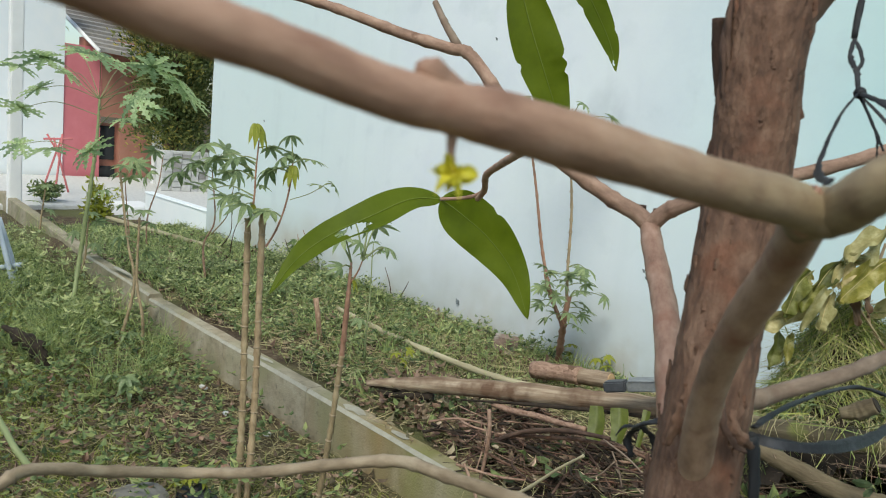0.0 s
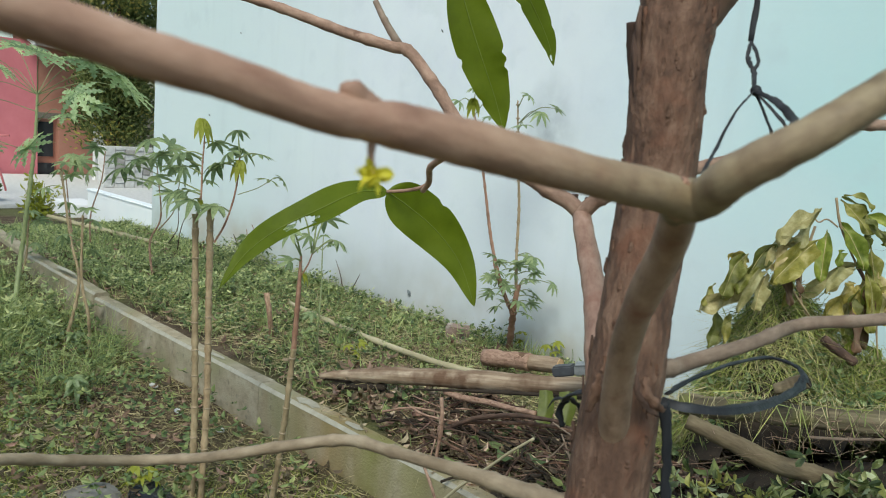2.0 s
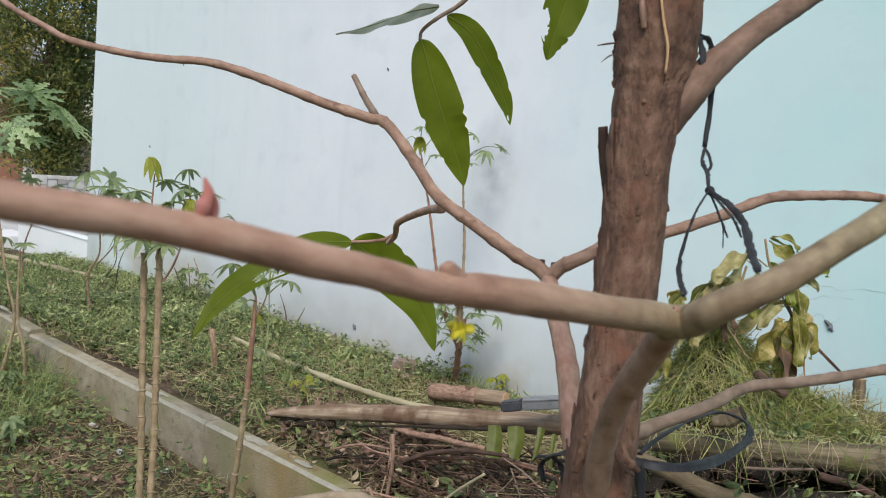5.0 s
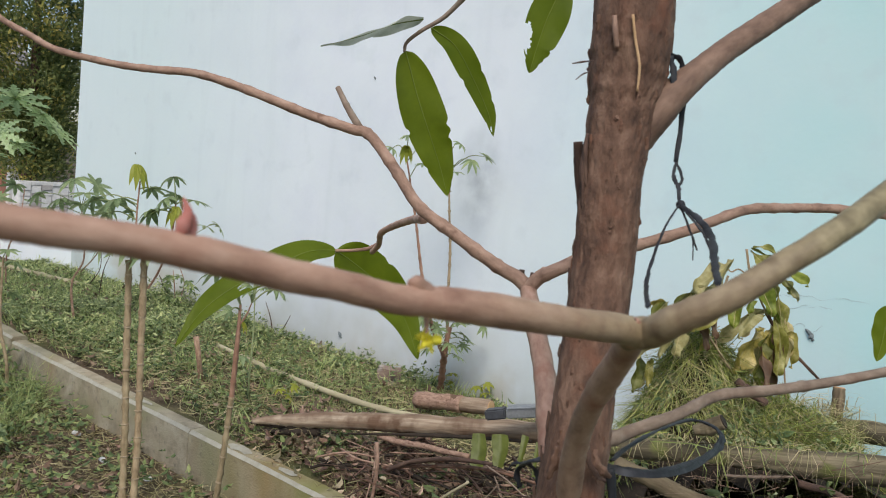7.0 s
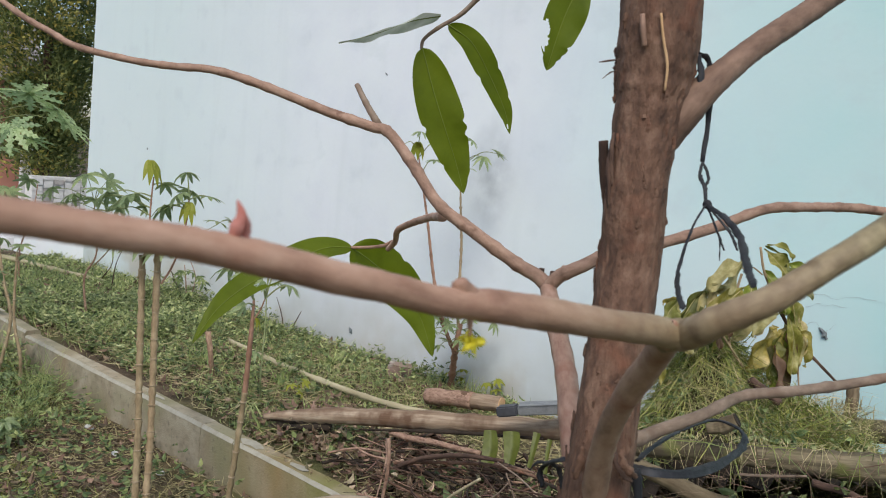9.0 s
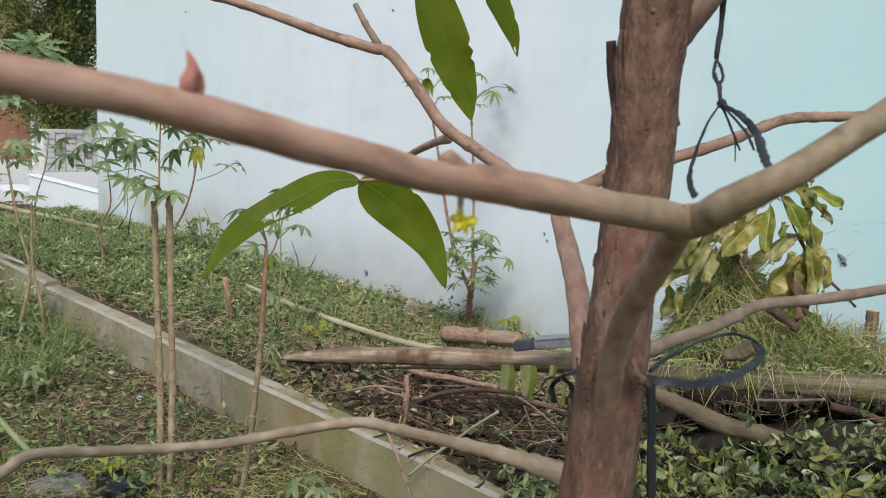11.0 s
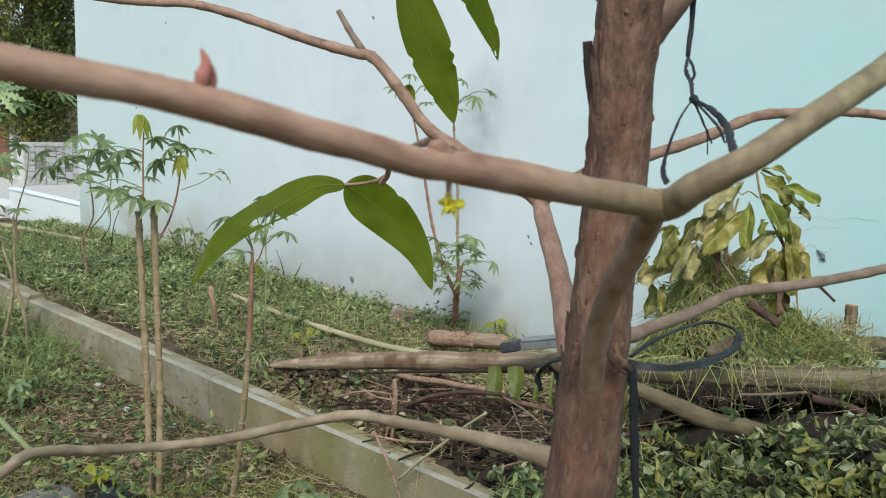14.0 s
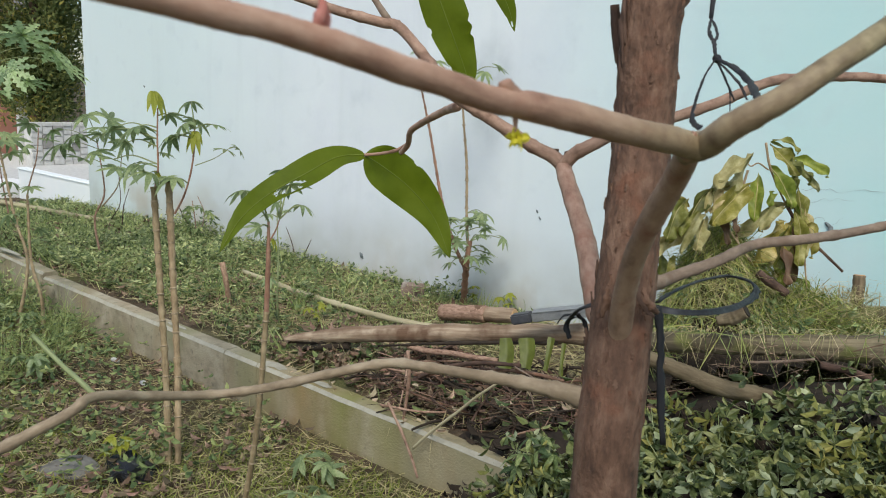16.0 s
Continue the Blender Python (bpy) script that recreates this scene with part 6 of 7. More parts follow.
strand_cloud("bed_straw", dry, STRAW, "dry straw scattered on the bed", "straw")

# ---- grass on the lower ground ----
rnd = random.Random(43)
blades, dry, low = [], [], []
for i in range(160000):
    x = -1.2 - 8.5 * rnd.random() ** 1.35
    y = rnd.uniform(-0.8, 1.665)
    if i % 9 == 0:
        x, y = -1.2 + 1.9 * rnd.random() ** 1.8, 0.75 - 2.0 * rnd.random() ** 1.3
    elif i % 9 == 1:
        y = -0.8 - 1.2 * rnd.random() ** 1.8
    n = noise.noise((x * 1.1, y * 1.1, 5))
    bare = math.exp(-((x + 2.75) / 0.7) ** 2 - ((y - 1.5) / 0.28) ** 2) + 0.9 * math.exp(-((y - 1.70) / 0.11) ** 2)
    if rnd.random() > 0.75 + 0.5 * n - 0.85 * bare:
        continue
    if y < -0.5 + 0.5 * n and rnd.random() > 1.0 + (y + 0.5) * 1.1:
        continue
    tall = 0.85 + 0.9 * max(0, min(1, (-x - 2.9) / 1.0)) * (0.7 + n)
    blades.append((Vector((x, y, ground_height(x, y) - 0.005)), Vector((rnd.gauss(0, 0.6), rnd.gauss(0, 0.6), 0.8)).normalized(), Vector((rnd.gauss(0, 0.6), rnd.gauss(0, 0.6), -0.5)), rnd.uniform(0.03, 0.095) * tall, rnd.uniform(0.002, 0.0042)))
feathery = []
for i in range(2600):
    x = -3.3 - 4.3 * rnd.random()
    y = rnd.uniform(0.5, 1.66)
    if noise.noise((x * 2.1, y * 2.1, 11)) < -0.02 + 0.25 * max(0, x + 4.0):
        continue
    root = Vector((x, y, ground_height(x, y)))
    way = Vector((rnd.gauss(0, 0.4), rnd.gauss(0, 0.4), 1)).normalized()
    for k in range(4):
        feathery.append((root, (way + any_way(rnd) * 0.35).normalized(), any_way(rnd, 0.3) * 1.6, rnd.uniform(0.14, 0.34), rnd.uniform(0.0018, 0.003)))
strand_cloud("tall_grass", feathery, TALL_GRASS, "feathery tall pale green grass by the kerb", "grass")
strand_cloud("lawn_grass", blades, GRASS, "patchy soft green grass on the lower ground", "grass")
for i in range(24000):
    x = -1.2 - 4.5 * rnd.random() ** 1.3
    y = rnd.uniform(0.0, 1.67)
    d = any_way(rnd, 0.15)
    dry.append((Vector((x, y, ground_height(x, y) + rnd.uniform(0.003, 0.02))), d, any_way(rnd), rnd.uniform(0.02, 0.10), rnd.uniform(0.0018, 0.0035)))
strand_cloud("lawn_straw", dry, STRAW, "dry straw and clippings on the lower ground", "straw")
lush = []
for i in range(260):
    x, y = rnd.uniform(-7.2, -4.0), 1.66 - 0.5 * rnd.random() ** 1.5
    root = Vector((x, y, ground_height(x, y) + rnd.uniform(0.05, 0.24)))
    for k in range(6):
        a = rnd.uniform(0, 6.28)
        d = Vector((math.cos(a), math.sin(a), rnd.gauss(0.1, 0.4))).normalized()
        lush.append((root, d, d.cross(Vector((rnd.gauss(0, 0.3), rnd.gauss(0, 0.3), 1))).normalized(), rnd.uniform(0.02, 0.05)))
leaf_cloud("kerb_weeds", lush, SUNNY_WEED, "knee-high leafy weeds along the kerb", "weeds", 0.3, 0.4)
spots = []
for i in range(6500):
    x = -2.0 - 6.5 * rnd.random()
    y = rnd.uniform(0.3, 1.64)
    if rnd.random() > 0.35 + 0.65 * min(1, max(0, (-x - 3.0) / 0.8)):
        continue
    root = Vector((x, y, ground_height(x, y) + rnd.uniform(0.02, 0.14)))
    for k in range(4):
        a = rnd.uniform(0, 6.28)
        d = Vector((math.cos(a), math.sin(a), rnd.gauss(0, 0.4))).normalized()
        s = d.cross(Vector((rnd.gauss(0, 0.3), rnd.gauss(0, 0.3), 1))).normalized()
        spots.append((root, d, s, rnd.uniform(0.014, 0.042)))
leaf_cloud("lawn_weeds", spots, WEED, "small leafy weeds among the grass", "weeds", 0.3, 0.5)

# ---- cassava and papaya ----
CASSAVA_LEAVES = [palmate_mesh("cassava_leaf", CASSAVA, 7, 230, 1.0, 0.125, d, 0, k) for k, d in enumerate((0.12, 0.3, 0.6))]
SMALL_LEAVES = [palmate_mesh("small_leaf", CASSAVA, 5, 200, 1.0, 0.17, 0.5, 0, 9)]
YOUNG_SPROUT = [palmate_mesh("sprout_leaf", YOUNG, 5, 200, 1.0, 0.17, 0.5, 0, 12)]
YOUNG_LEAF = palmate_mesh("young_leaf", YOUNG, 5, 120, 1.0, 0.2, 1.6, 0, 5)
PAPAYA_LEAVES = [palmate_mesh("papaya_leaf", PAPAYA, 9, 290, 1.0, 0.095, d, 1, k) for k, d in enumerate((0.06, 0.16, 0.28))]


def leafy_plant(name, label, category, stems, leaves, seed, meshes=None, young=(), petiole=GREEN_STEM, group=""):
    """Canes (line, radii, material) and leaves (place, size); each leaf hangs on a stalk from the nearest cane."""
    rnd = random.Random(seed)
    t = thing(name, stems[0][0][0], label, category, group)
    pts = []
    for k, (line, radii, mat) in enumerate(stems):
        smooth(put("cane", tube(bmesh.new(), line, [0.82 * q for q in radii], 10, 22, 0.04, 0.3, 0.055, seed + k), mat, t))
        pts += spline(line, 8)
        if mat == CANE and radii[0] > 0.009:
            path, gone, due = spline(line, 14), 0.0, 0.05
            for p, q in zip(path, path[1:]):
                gone += (q - p).length
                if gone > due and q.z > 0.1:
                    due = gone + rnd.uniform(0.045, 0.09)
                    r = radii[0] * 0.82
                    up = (q - p).normalized()
                    put("node", tube(bmesh.new(), [q - up * 0.003, q, q + up * 0.003], [r * 1.0, r * 1.12, r * 1.0], 10, 2, 0.12, seed=seed), CANE_NODE, t)
    for at, size in leaves:
        at = Vector(at)
        near = min(pts, key=lambda q: (q - at).length + (0.6 * max(0, q.z - at.z)))
        heading = math.degrees(math.atan2(at.y - near.y, at.x - near.x)) + rnd.gauss(0, 25)
        leaf_at(rnd.choice(meshes or CASSAVA_LEAVES), t, at, size * rnd.uniform(0.65, 0.95), heading, rnd.gauss(9, 17), rnd.gauss(0, 22))
        mid = near.lerp(at, 0.55) + Vector((0, 0, 0.12 * (at - near).length))
        put("stalk", tube(bmesh.new(), [near, mid, at], [0.0028, 0.0022, 0.0018], 5, 5, 0.0), petiole, t)
    for at, size in young:
        leaf_at(YOUNG_LEAF, t, at, size, rnd.uniform(0, 360), 10, 0, "young_leaf")
    return t


def spread(points, size):
    return [(p, size) for p in points]


leafy_plant("cassava", "two tall tan cassava canes sprouting green leaves at their tops", "cassava plant",
            [([(-2.213, 1.190, -0.107), (-2.238, 1.204, 0.081), (-2.274, 1.223, 0.345), (-2.321, 1.238, 0.646), (-2.381, 1.259, 0.981)], [0.0145, 0.014, 0.013, 0.0125], CANE), ([(-2.200, 1.205, -0.106), (-2.217, 1.228, 0.084), (-2.262, 1.260, 0.383), (-2.306, 1.278, 0.686), (-2.344, 1.293, 0.999)], [0.0145, 0.0135, 0.013, 0.0135], CANE),
             ([(-2.376, 1.260, 0.970), (-2.378, 1.275, 1.046), (-2.393, 1.284, 1.140), (-2.406, 1.296, 1.244)], [0.0048, 0.0042, 0.0036, 0.003], CANE_RED), ([(-2.314, 1.295, 0.894), (-2.298, 1.322, 0.957), (-2.291, 1.347, 1.043), (-2.295, 1.365, 1.138), (-2.301, 1.369, 1.180)], [0.0045, 0.004, 0.0035, 0.003], CANE_RED), ([(-2.283, 1.357, 1.058), (-2.236, 1.401, 1.085), (-2.201, 1.438, 1.121)], [0.002, 0.0016, 0.0014], GREEN_STEM)],
            spread([(-2.328, 1.351, 1.197), (-2.327, 1.393, 1.205), (-2.305, 1.322, 1.161), (-2.307, 1.292, 1.152), (-2.388, 1.230, 1.056), (-2.461, 1.234, 1.049), (-2.558, 1.221, 1.171), (-2.431, 1.235, 1.180), (-2.292, 1.287, 1.017), (-2.350, 1.229, 1.032), (-2.539, 1.199, 1.062), (-2.602, 1.192, 1.144)], 0.10) + spread([(-2.324, 1.370, 1.269), (-2.246, 1.451, 1.112), (-2.218, 1.488, 1.114), (-2.426, 1.282, 1.138), (-2.400, 1.336, 1.221), (-2.520, 1.241, 1.121), (-2.399, 1.308, 1.091), (-2.289, 1.435, 1.194), (-2.333, 1.280, 1.017)], 0.07), 101,
            young=[((-2.424, 1.293, 1.298), 0.06), ((-2.298, 1.369, 1.171), 0.05), ((-2.382, 1.269, 1.035), 0.035)])
leafy_plant("cassava", "slender cassava sapling with dark green drooping leaves by the kerb", "cassava plant",
            [([(-1.759, 1.170, 0.089), (-1.696, 1.164, 0.308), (-1.660, 1.162, 0.523), (-1.651, 1.172, 0.718)], [0.0105, 0.010, 0.0095, 0.009], CANE), ([(-1.651, 1.172, 0.712), (-1.642, 1.171, 0.863), (-1.656, 1.183, 0.968)], [0.009, 0.008, 0.004], CANE_RED), ([(-1.649, 1.176, 0.908), (-1.638, 1.193, 0.946), (-1.634, 1.203, 0.977)], [0.003, 0.0025, 0.002], CANE_RED)],
            spread([(-1.718, 1.150, 1.048), (-1.708, 1.217, 1.076), (-1.683, 1.255, 1.100), (-1.645, 1.143, 1.042), (-1.641, 1.242, 1.066)], 0.075) + spread([(-1.594, 1.244, 1.017), (-1.633, 1.135, 0.961), (-1.632, 1.188, 1.025)], 0.055), 111, young=[((-1.643, 1.184, 0.923), 0.025)])
leafy_plant("cassava", "leafy cassava sapling growing in the weedy bed", "cassava plant",
            [([(-4.7, 2.2, 0.2)] + [(-4.696, 2.167, 0.473), (-4.630, 2.203, 0.648), (-4.645, 2.179, 0.952)], [0.010, 0.007, 0.004], TWIG_DARK), ([(-4.647, 2.194, 0.554), (-4.535, 2.243, 0.698), (-4.539, 2.274, 0.859)], [0.005, 0.004, 0.003], CANE)],
            spread([(-4.609, 2.105, 1.120), (-4.617, 2.241, 1.092), (-4.636, 2.050, 1.000), (-4.548, 2.125, 0.907), (-4.461, 2.200, 0.814), (-4.821, 2.001, 1.016), (-4.684, 1.984, 0.940), (-4.455, 2.110, 1.053), (-4.453, 2.243, 0.973), (-4.696, 2.102, 0.854)], 0.16), 121)
leafy_plant("cassava", "thin cassava sapling with small leaves at the bed's far end", "cassava plant",
            [([(-6.0, 2.3, 0.2)] + [(-5.962, 2.282, 0.477), (-5.850, 2.314, 0.753), (-5.865, 2.346, 0.967)], [0.008, 0.006, 0.004], TWIG_DARK), ([(-6.3, 2.28, 0.2)] + [(-6.286, 2.236, 0.521), (-6.232, 2.196, 0.751)], [0.008, 0.006, 0.004], TWIG_DARK)],
            spread([(-5.913, 2.299, 0.995), (-5.822, 2.375, 0.887), (-6.083, 2.238, 0.878), (-6.261, 2.174, 0.792), (-6.119, 2.206, 0.917), (-5.914, 2.262, 0.830)], 0.15), 131)
leafy_plant("shrub", "shrub with red branching stems and sparse leaves against the wall", "shrub",
            [([(-2.42, 3.04, 0.2)] + [(-2.293, 2.888, 0.509), (-2.293, 2.911, 0.618)], [0.02, 0.018, 0.012], CANE_RED), ([(-2.289, 2.883, 0.469), (-2.363, 2.862, 0.606), (-2.443, 2.850, 0.814), (-2.521, 2.835, 1.133), (-2.619, 2.828, 1.453)], [0.013, 0.011, 0.009, 0.007, 0.004], CANE_RED),
             ([(-2.285, 2.896, 0.510), (-2.332, 2.921, 0.721), (-2.373, 2.951, 0.989), (-2.417, 2.965, 1.204), (-2.479, 2.993, 1.501)], [0.011, 0.008, 0.008, 0.006, 0.004], CANE), ([(-2.276, 2.872, 0.487), (-2.331, 2.810, 0.617), (-2.354, 2.778, 0.723)], [0.008, 0.006, 0.004], CANE_RED)],
            spread([(-2.536, 2.639, 1.466), (-2.502, 2.713, 1.534), (-2.411, 2.741, 1.482), (-2.236, 2.877, 1.442), (-2.187, 2.920, 1.467), (-2.279, 2.810, 1.380), (-2.398, 2.717, 1.405), (-2.289, 2.844, 1.517)], 0.085) + spread([(-2.337, 2.798, 0.731), (-2.288, 2.883, 0.736), (-2.229, 2.937, 0.686), (-2.163, 2.999, 0.641), (-2.220, 2.881, 0.527), (-2.295, 2.793, 0.639), (-2.283, 2.846, 0.679), (-2.192, 2.922, 0.572), (-2.262, 2.938, 0.720), (-2.339, 2.751, 0.660)], 0.075) + spread([(-2.30 + 0.11 * math.cos(k * 2.4), 2.86 + 0.10 * math.sin(k * 2.4), 0.50 + 0.013 * k) for k in range(22)], 0.085), 141,
            meshes=CASSAVA_LEAVES, young=[((-2.485, 2.682, 1.483), 0.06)])
leafy_plant("seedling", "thin yellow-green seedling stem rising from the bed", "plant",
            [([(-2.8, 2.12, 0.2)] + [(-2.728, 2.051, 0.371), (-2.750, 2.072, 0.574), (-2.774, 2.084, 0.750)], [0.006, 0.005, 0.004, 0.003], GREEN_STEM)], spread([(-2.757, 2.109, 0.779), (-2.796, 2.062, 0.760), (-2.780, 2.091, 0.814), (-2.723, 2.006, 0.481)], 0.06), 151, meshes=SMALL_LEAVES)
leafy_plant("shrub", "low plant with fresh green lobed leaves in the brushwood", "plant",
            [([(-1.02, 1.83, 0.3)] + [(-0.932, 1.488, 0.398), (-0.949, 1.488, 0.461)], [0.006, 0.005, 0.003], GREEN_STEM), ([(-1.0, 1.85, 0.3)] + [(-0.902, 1.504, 0.418), (-0.915, 1.505, 0.474)], [0.005, 0.004, 0.002], GREEN_STEM)],
            spread([(-0.954, 1.473, 0.472), (-0.922, 1.488, 0.481), (-0.918, 1.460, 0.459), (-0.955, 1.440, 0.441), (-0.884, 1.473, 0.451), (-0.961, 1.428, 0.409), (-0.890, 1.460, 0.416)], 0.07), 185, meshes=[palmate_mesh("weed_leaf", WEED, 5, 200, 1.0, 0.13, 0.6, 0, 14)])
for i, p in enumerate([(-2.422, 3.138, 0.230), (-2.196, 3.147, 0.250), (-2.647, 2.198, 0.230)]):
    g = Vector((p[0], min(p[1], 3.08), ground_height(p[0], p[1])))
    leafy_plant("seedling", "small yellow-green sprout in the grassy bed", "plant", [([g, g + Vector((0.005, 0, 0.05)), g + Vector((0.0, 0.005, 0.10))], [0.004, 0.003, 0.002], GREEN_STEM)],
                spread([g + Vector((0.03 * math.cos(k * 2.3), 0.03 * math.sin(k * 2.3), 0.07 + 0.015 * k)) for k in range(4)], 0.06), 190 + i, meshes=YOUNG_SPROUT)
for i, (base, pts, lab) in enumerate([((-3.9, 1.5, 0.03), [(-3.848, 1.473, 0.254), (-3.902, 1.457, 0.449), (-3.948, 1.476, 0.762)], "bare thin grey sapling on the lower ground"), ((-4.05, 1.42, 0.03), [(-4.055, 1.500, 0.385), (-4.170, 1.498, 0.608), (-4.311, 1.497, 0.957)], "bare thin grey sapling on the lower ground"),
                                      ((-6.9, 1.75, 0.03), [(-7.150, 1.821, 0.210), (-7.177, 1.866, 0.545)], "thin sapling far along the kerb"), ((-5.4, 1.3, 0.03), [(-5.406, 1.624, 0.173), (-5.427, 1.685, 0.552)], "thin green sapling on the lower ground")]):
    leafy_plant("sapling", lab, "sapling", [([base] + pts, [0.011, 0.009, 0.006], CANE)], spread([Vector(pts[-1]) + Vector((0.05 * math.cos(k * 2.2), 0.08 * math.sin(k * 2.2), 0.04 - 0.07 * k)) for k in range(5)], 0.10), 160 + i)
for i, p in enumerate([(-4.569, 1.353, -0.111), (-4.038, 1.460, 0.117), (-5.062, 1.332, -0.137)] + [(-3.3, 1.2, 0.14), (-1.75, 1.45, 0.12), (-1.6, 1.3, 0.12)]):
    g = Vector((p[0], p[1], ground_height(p[0], p[1])))
    leafy_plant("seedling", "small green seedling with lobed leaves in the grass", "plant", [([g, g.lerp(Vector(p), 0.5), p], [0.004, 0.003, 0.002], GREEN_STEM)],
                spread([Vector(p) + Vector((0.05 * math.cos(k * 2.0), 0.05 * math.sin(k * 2.0), 0.01 * k)) for k in range(4)], 0.085), 170 + i, meshes=SMALL_LEAVES)
leafy_plant("seedling", "yellow-green sprout beside the black bag", "plant", [([(-2.297, 1.066, 0.060), (-2.304, 1.067, 0.093), (-2.311, 1.067, 0.126)], [0.004, 0.003, 0.002], GREEN_STEM)],
            spread([(-2.328, 1.055, 0.157), (-2.299, 1.085, 0.146), (-2.311, 1.067, 0.126), (-2.281, 1.097, 0.114), (-2.331, 1.041, 0.113)], 0.06), 201, meshes=YOUNG_SPROUT)
leafy_plant("shrub", "small dark leafy shrub with bare twigs at the wall's foot", "shrub",
            [([(-4.807, 2.950, 0.308), (-4.821, 2.950, 0.408), (-4.850, 2.950, 0.513)], [0.006, 0.005, 0.003], TWIG_DARK), ([(-4.736, 2.950, 0.319), (-4.701, 2.950, 0.445), (-4.779, 2.950, 0.555)], [0.005, 0.004, 0.003], TWIG_DARK), ([(-4.880, 2.950, 0.305), (-4.968, 2.950, 0.387), (-5.027, 2.950, 0.449)], [0.005, 0.004, 0.003], BARK_DARK)],
            spread([(-4.597, 2.950, 0.428), (-4.867, 2.930, 0.334), (-4.737, 2.910, 0.488), (-4.656, 2.890, 0.356), (-4.906, 2.950, 0.398), (-4.621, 2.930, 0.467), (-4.791, 2.910, 0.322), (-4.822, 2.890, 0.467), (-4.606, 2.950, 0.399), (-4.897, 2.930, 0.354), (-4.685, 2.910, 0.487), (-4.704, 2.890, 0.336), (-4.887, 2.950, 0.427), (-4.601, 2.930, 0.444), (-4.841, 2.910, 0.326), (-4.770, 2.890, 0.483)], 0.075), 202, meshes=[palmate_mesh("shrub_leaf", WEED, 5, 200, 1.0, 0.15, 0.6, 0, 24)])
for line in ([(-5.190, 2.600, 0.324), (-5.154, 2.600, 0.470), (-5.071, 2.600, 0.599)], [(-5.537, 2.700, 0.314), (-5.397, 2.700, 0.451), (-5.407, 2.700, 0.657)], [(-3.830, 3.050, 0.265), (-3.861, 3.050, 0.352), (-3.921, 3.050, 0.446)], [(-3.746, 3.050, 0.280), (-3.704, 3.050, 0.342), (-3.668, 3.050, 0.402)]):
    stem = thing("sapling", line[0], "bare dry twig standing in the weeds", "twig")
    smooth(put("cane", tube(bmesh.new(), line, [0.004, 0.003, 0.0015], 6, 6, 0.1, 0.15, 0.04, 5), BARK_DARK, stem))
papaya = leafy_plant("papaya", "young papaya plant with large lobed leaves on long stalks", "papaya plant",
                     [([(-4.43, 1.28, 0.02)] + [(-4.886, 1.453, 0.214), (-4.923, 1.525, 0.726), (-4.950, 1.570, 1.067), (-4.984, 1.593, 1.339)], [0.016, 0.015, 0.014, 0.012, 0.008], GREEN_STEM)],
                     spread([(-5.027, 1.293, 1.549), (-5.230, 1.536, 1.618), (-4.704, 1.503, 1.574), (-5.124, 1.792, 1.573), (-4.602, 1.759, 1.554), (-4.593, 1.903, 1.481), (-4.422, 1.613, 1.357), (-4.731, 2.035, 1.409), (-5.129, 1.292, 1.369), (-5.287, 1.240, 1.243), (-4.923, 1.291, 1.025), (-4.653, 1.440, 1.042), (-5.582, 1.274, 1.499), (-5.470, 1.542, 1.481)], 0.235) + spread([(-4.547, 1.600, 1.242), (-5.148, 1.196, 1.029), (-4.551, 1.760, 1.304)], 0.17), 181, meshes=PAPAYA_LEAVES)
stump = thing("stump", (-3.185, 2.112, 0.220), "small dry brown stem stump in the weeds", "stump")
smooth(put("wood", tube(bmesh.new(), [(-3.226, 2.140, 0.200)] + [(-3.186, 2.093, 0.354), (-3.219, 2.090, 0.460)], [0.014, 0.013, 0.014], 10, 6, 0.15, seed=4), TWIG_BROWN, stump))
rot = thing("stump", (-3.875, 1.032, 0.050), "dark rotten stump leaning in the grass", "stump")
smooth(put("wood", tube(bmesh.new(), [(-3.875, 1.032, 0.050), (-3.921, 1.001, 0.132), (-3.983, 0.944, 0.181), (-4.048, 0.882, 0.224)], [0.034, 0.04, 0.034, 0.008], 12, 6, 0.3, seed=5), ROTTEN_AND_SHADE, rot))
for i, p in enumerate([(-2.923, 1.495, 0.060), (-3.276, 1.552, 0.060), (-2.653, 1.541, 0.060)]):
    t = thing("pebble", p, "small white pebble on the soil", "stone", "white pebbles")
    bm = bmesh.new()
    bmesh.ops.create_icosphere(bm, subdivisions=2, radius=0.018, matrix=pose(p[0], min(p[1], 1.6), 0.062, 0, 20, 50 * i) @ Matrix.Diagonal((1.2, 0.8, 0.55, 1)))
    for v in bm.verts:
        v.co += any_way(random.Random(v.index + i)) * 0.002
    smooth(put("stone", bm, STONE_PALE, t))
stone = thing("stone", (-2.433, 0.952, 0.040), "flat grey stone in the grass", "stone")
bm = bmesh.new()
bmesh.ops.create_icosphere(bm, subdivisions=3, radius=0.09, matrix=Matrix.Translation((-2.414, 0.944, 0.050)) @ pose(0, 0, 0, 0, 0, 40) @ Matrix.Diagonal((1.2, 0.7, 0.35, 1)))
for v in bm.verts:
    v.co += Vector((0, 0, 1)) * 0.03 * noise.noise(v.co * 9)
smooth(put("rock", bm, STONE_GREY, stone))
bag = thing("plastic_bag", (-2.274, 1.087, 0.040), "crumpled black plastic bag half sunk in grass", "bag")
bm = bmesh.new()
bmesh.ops.create_icosphere(bm, subdivisions=4, radius=0.1, matrix=Matrix.Translation((-2.256, 1.077, 0.050)) @ Matrix.Diagonal((1, 0.8, 0.4, 1)))
for v in bm.verts:
    v.co += Vector((noise.noise(v.co * 22), noise.noise(v.co * 22 + Vector((3, 1, 0))), noise.noise(v.co * 18 + Vector((0, 7, 0))))) * 0.03
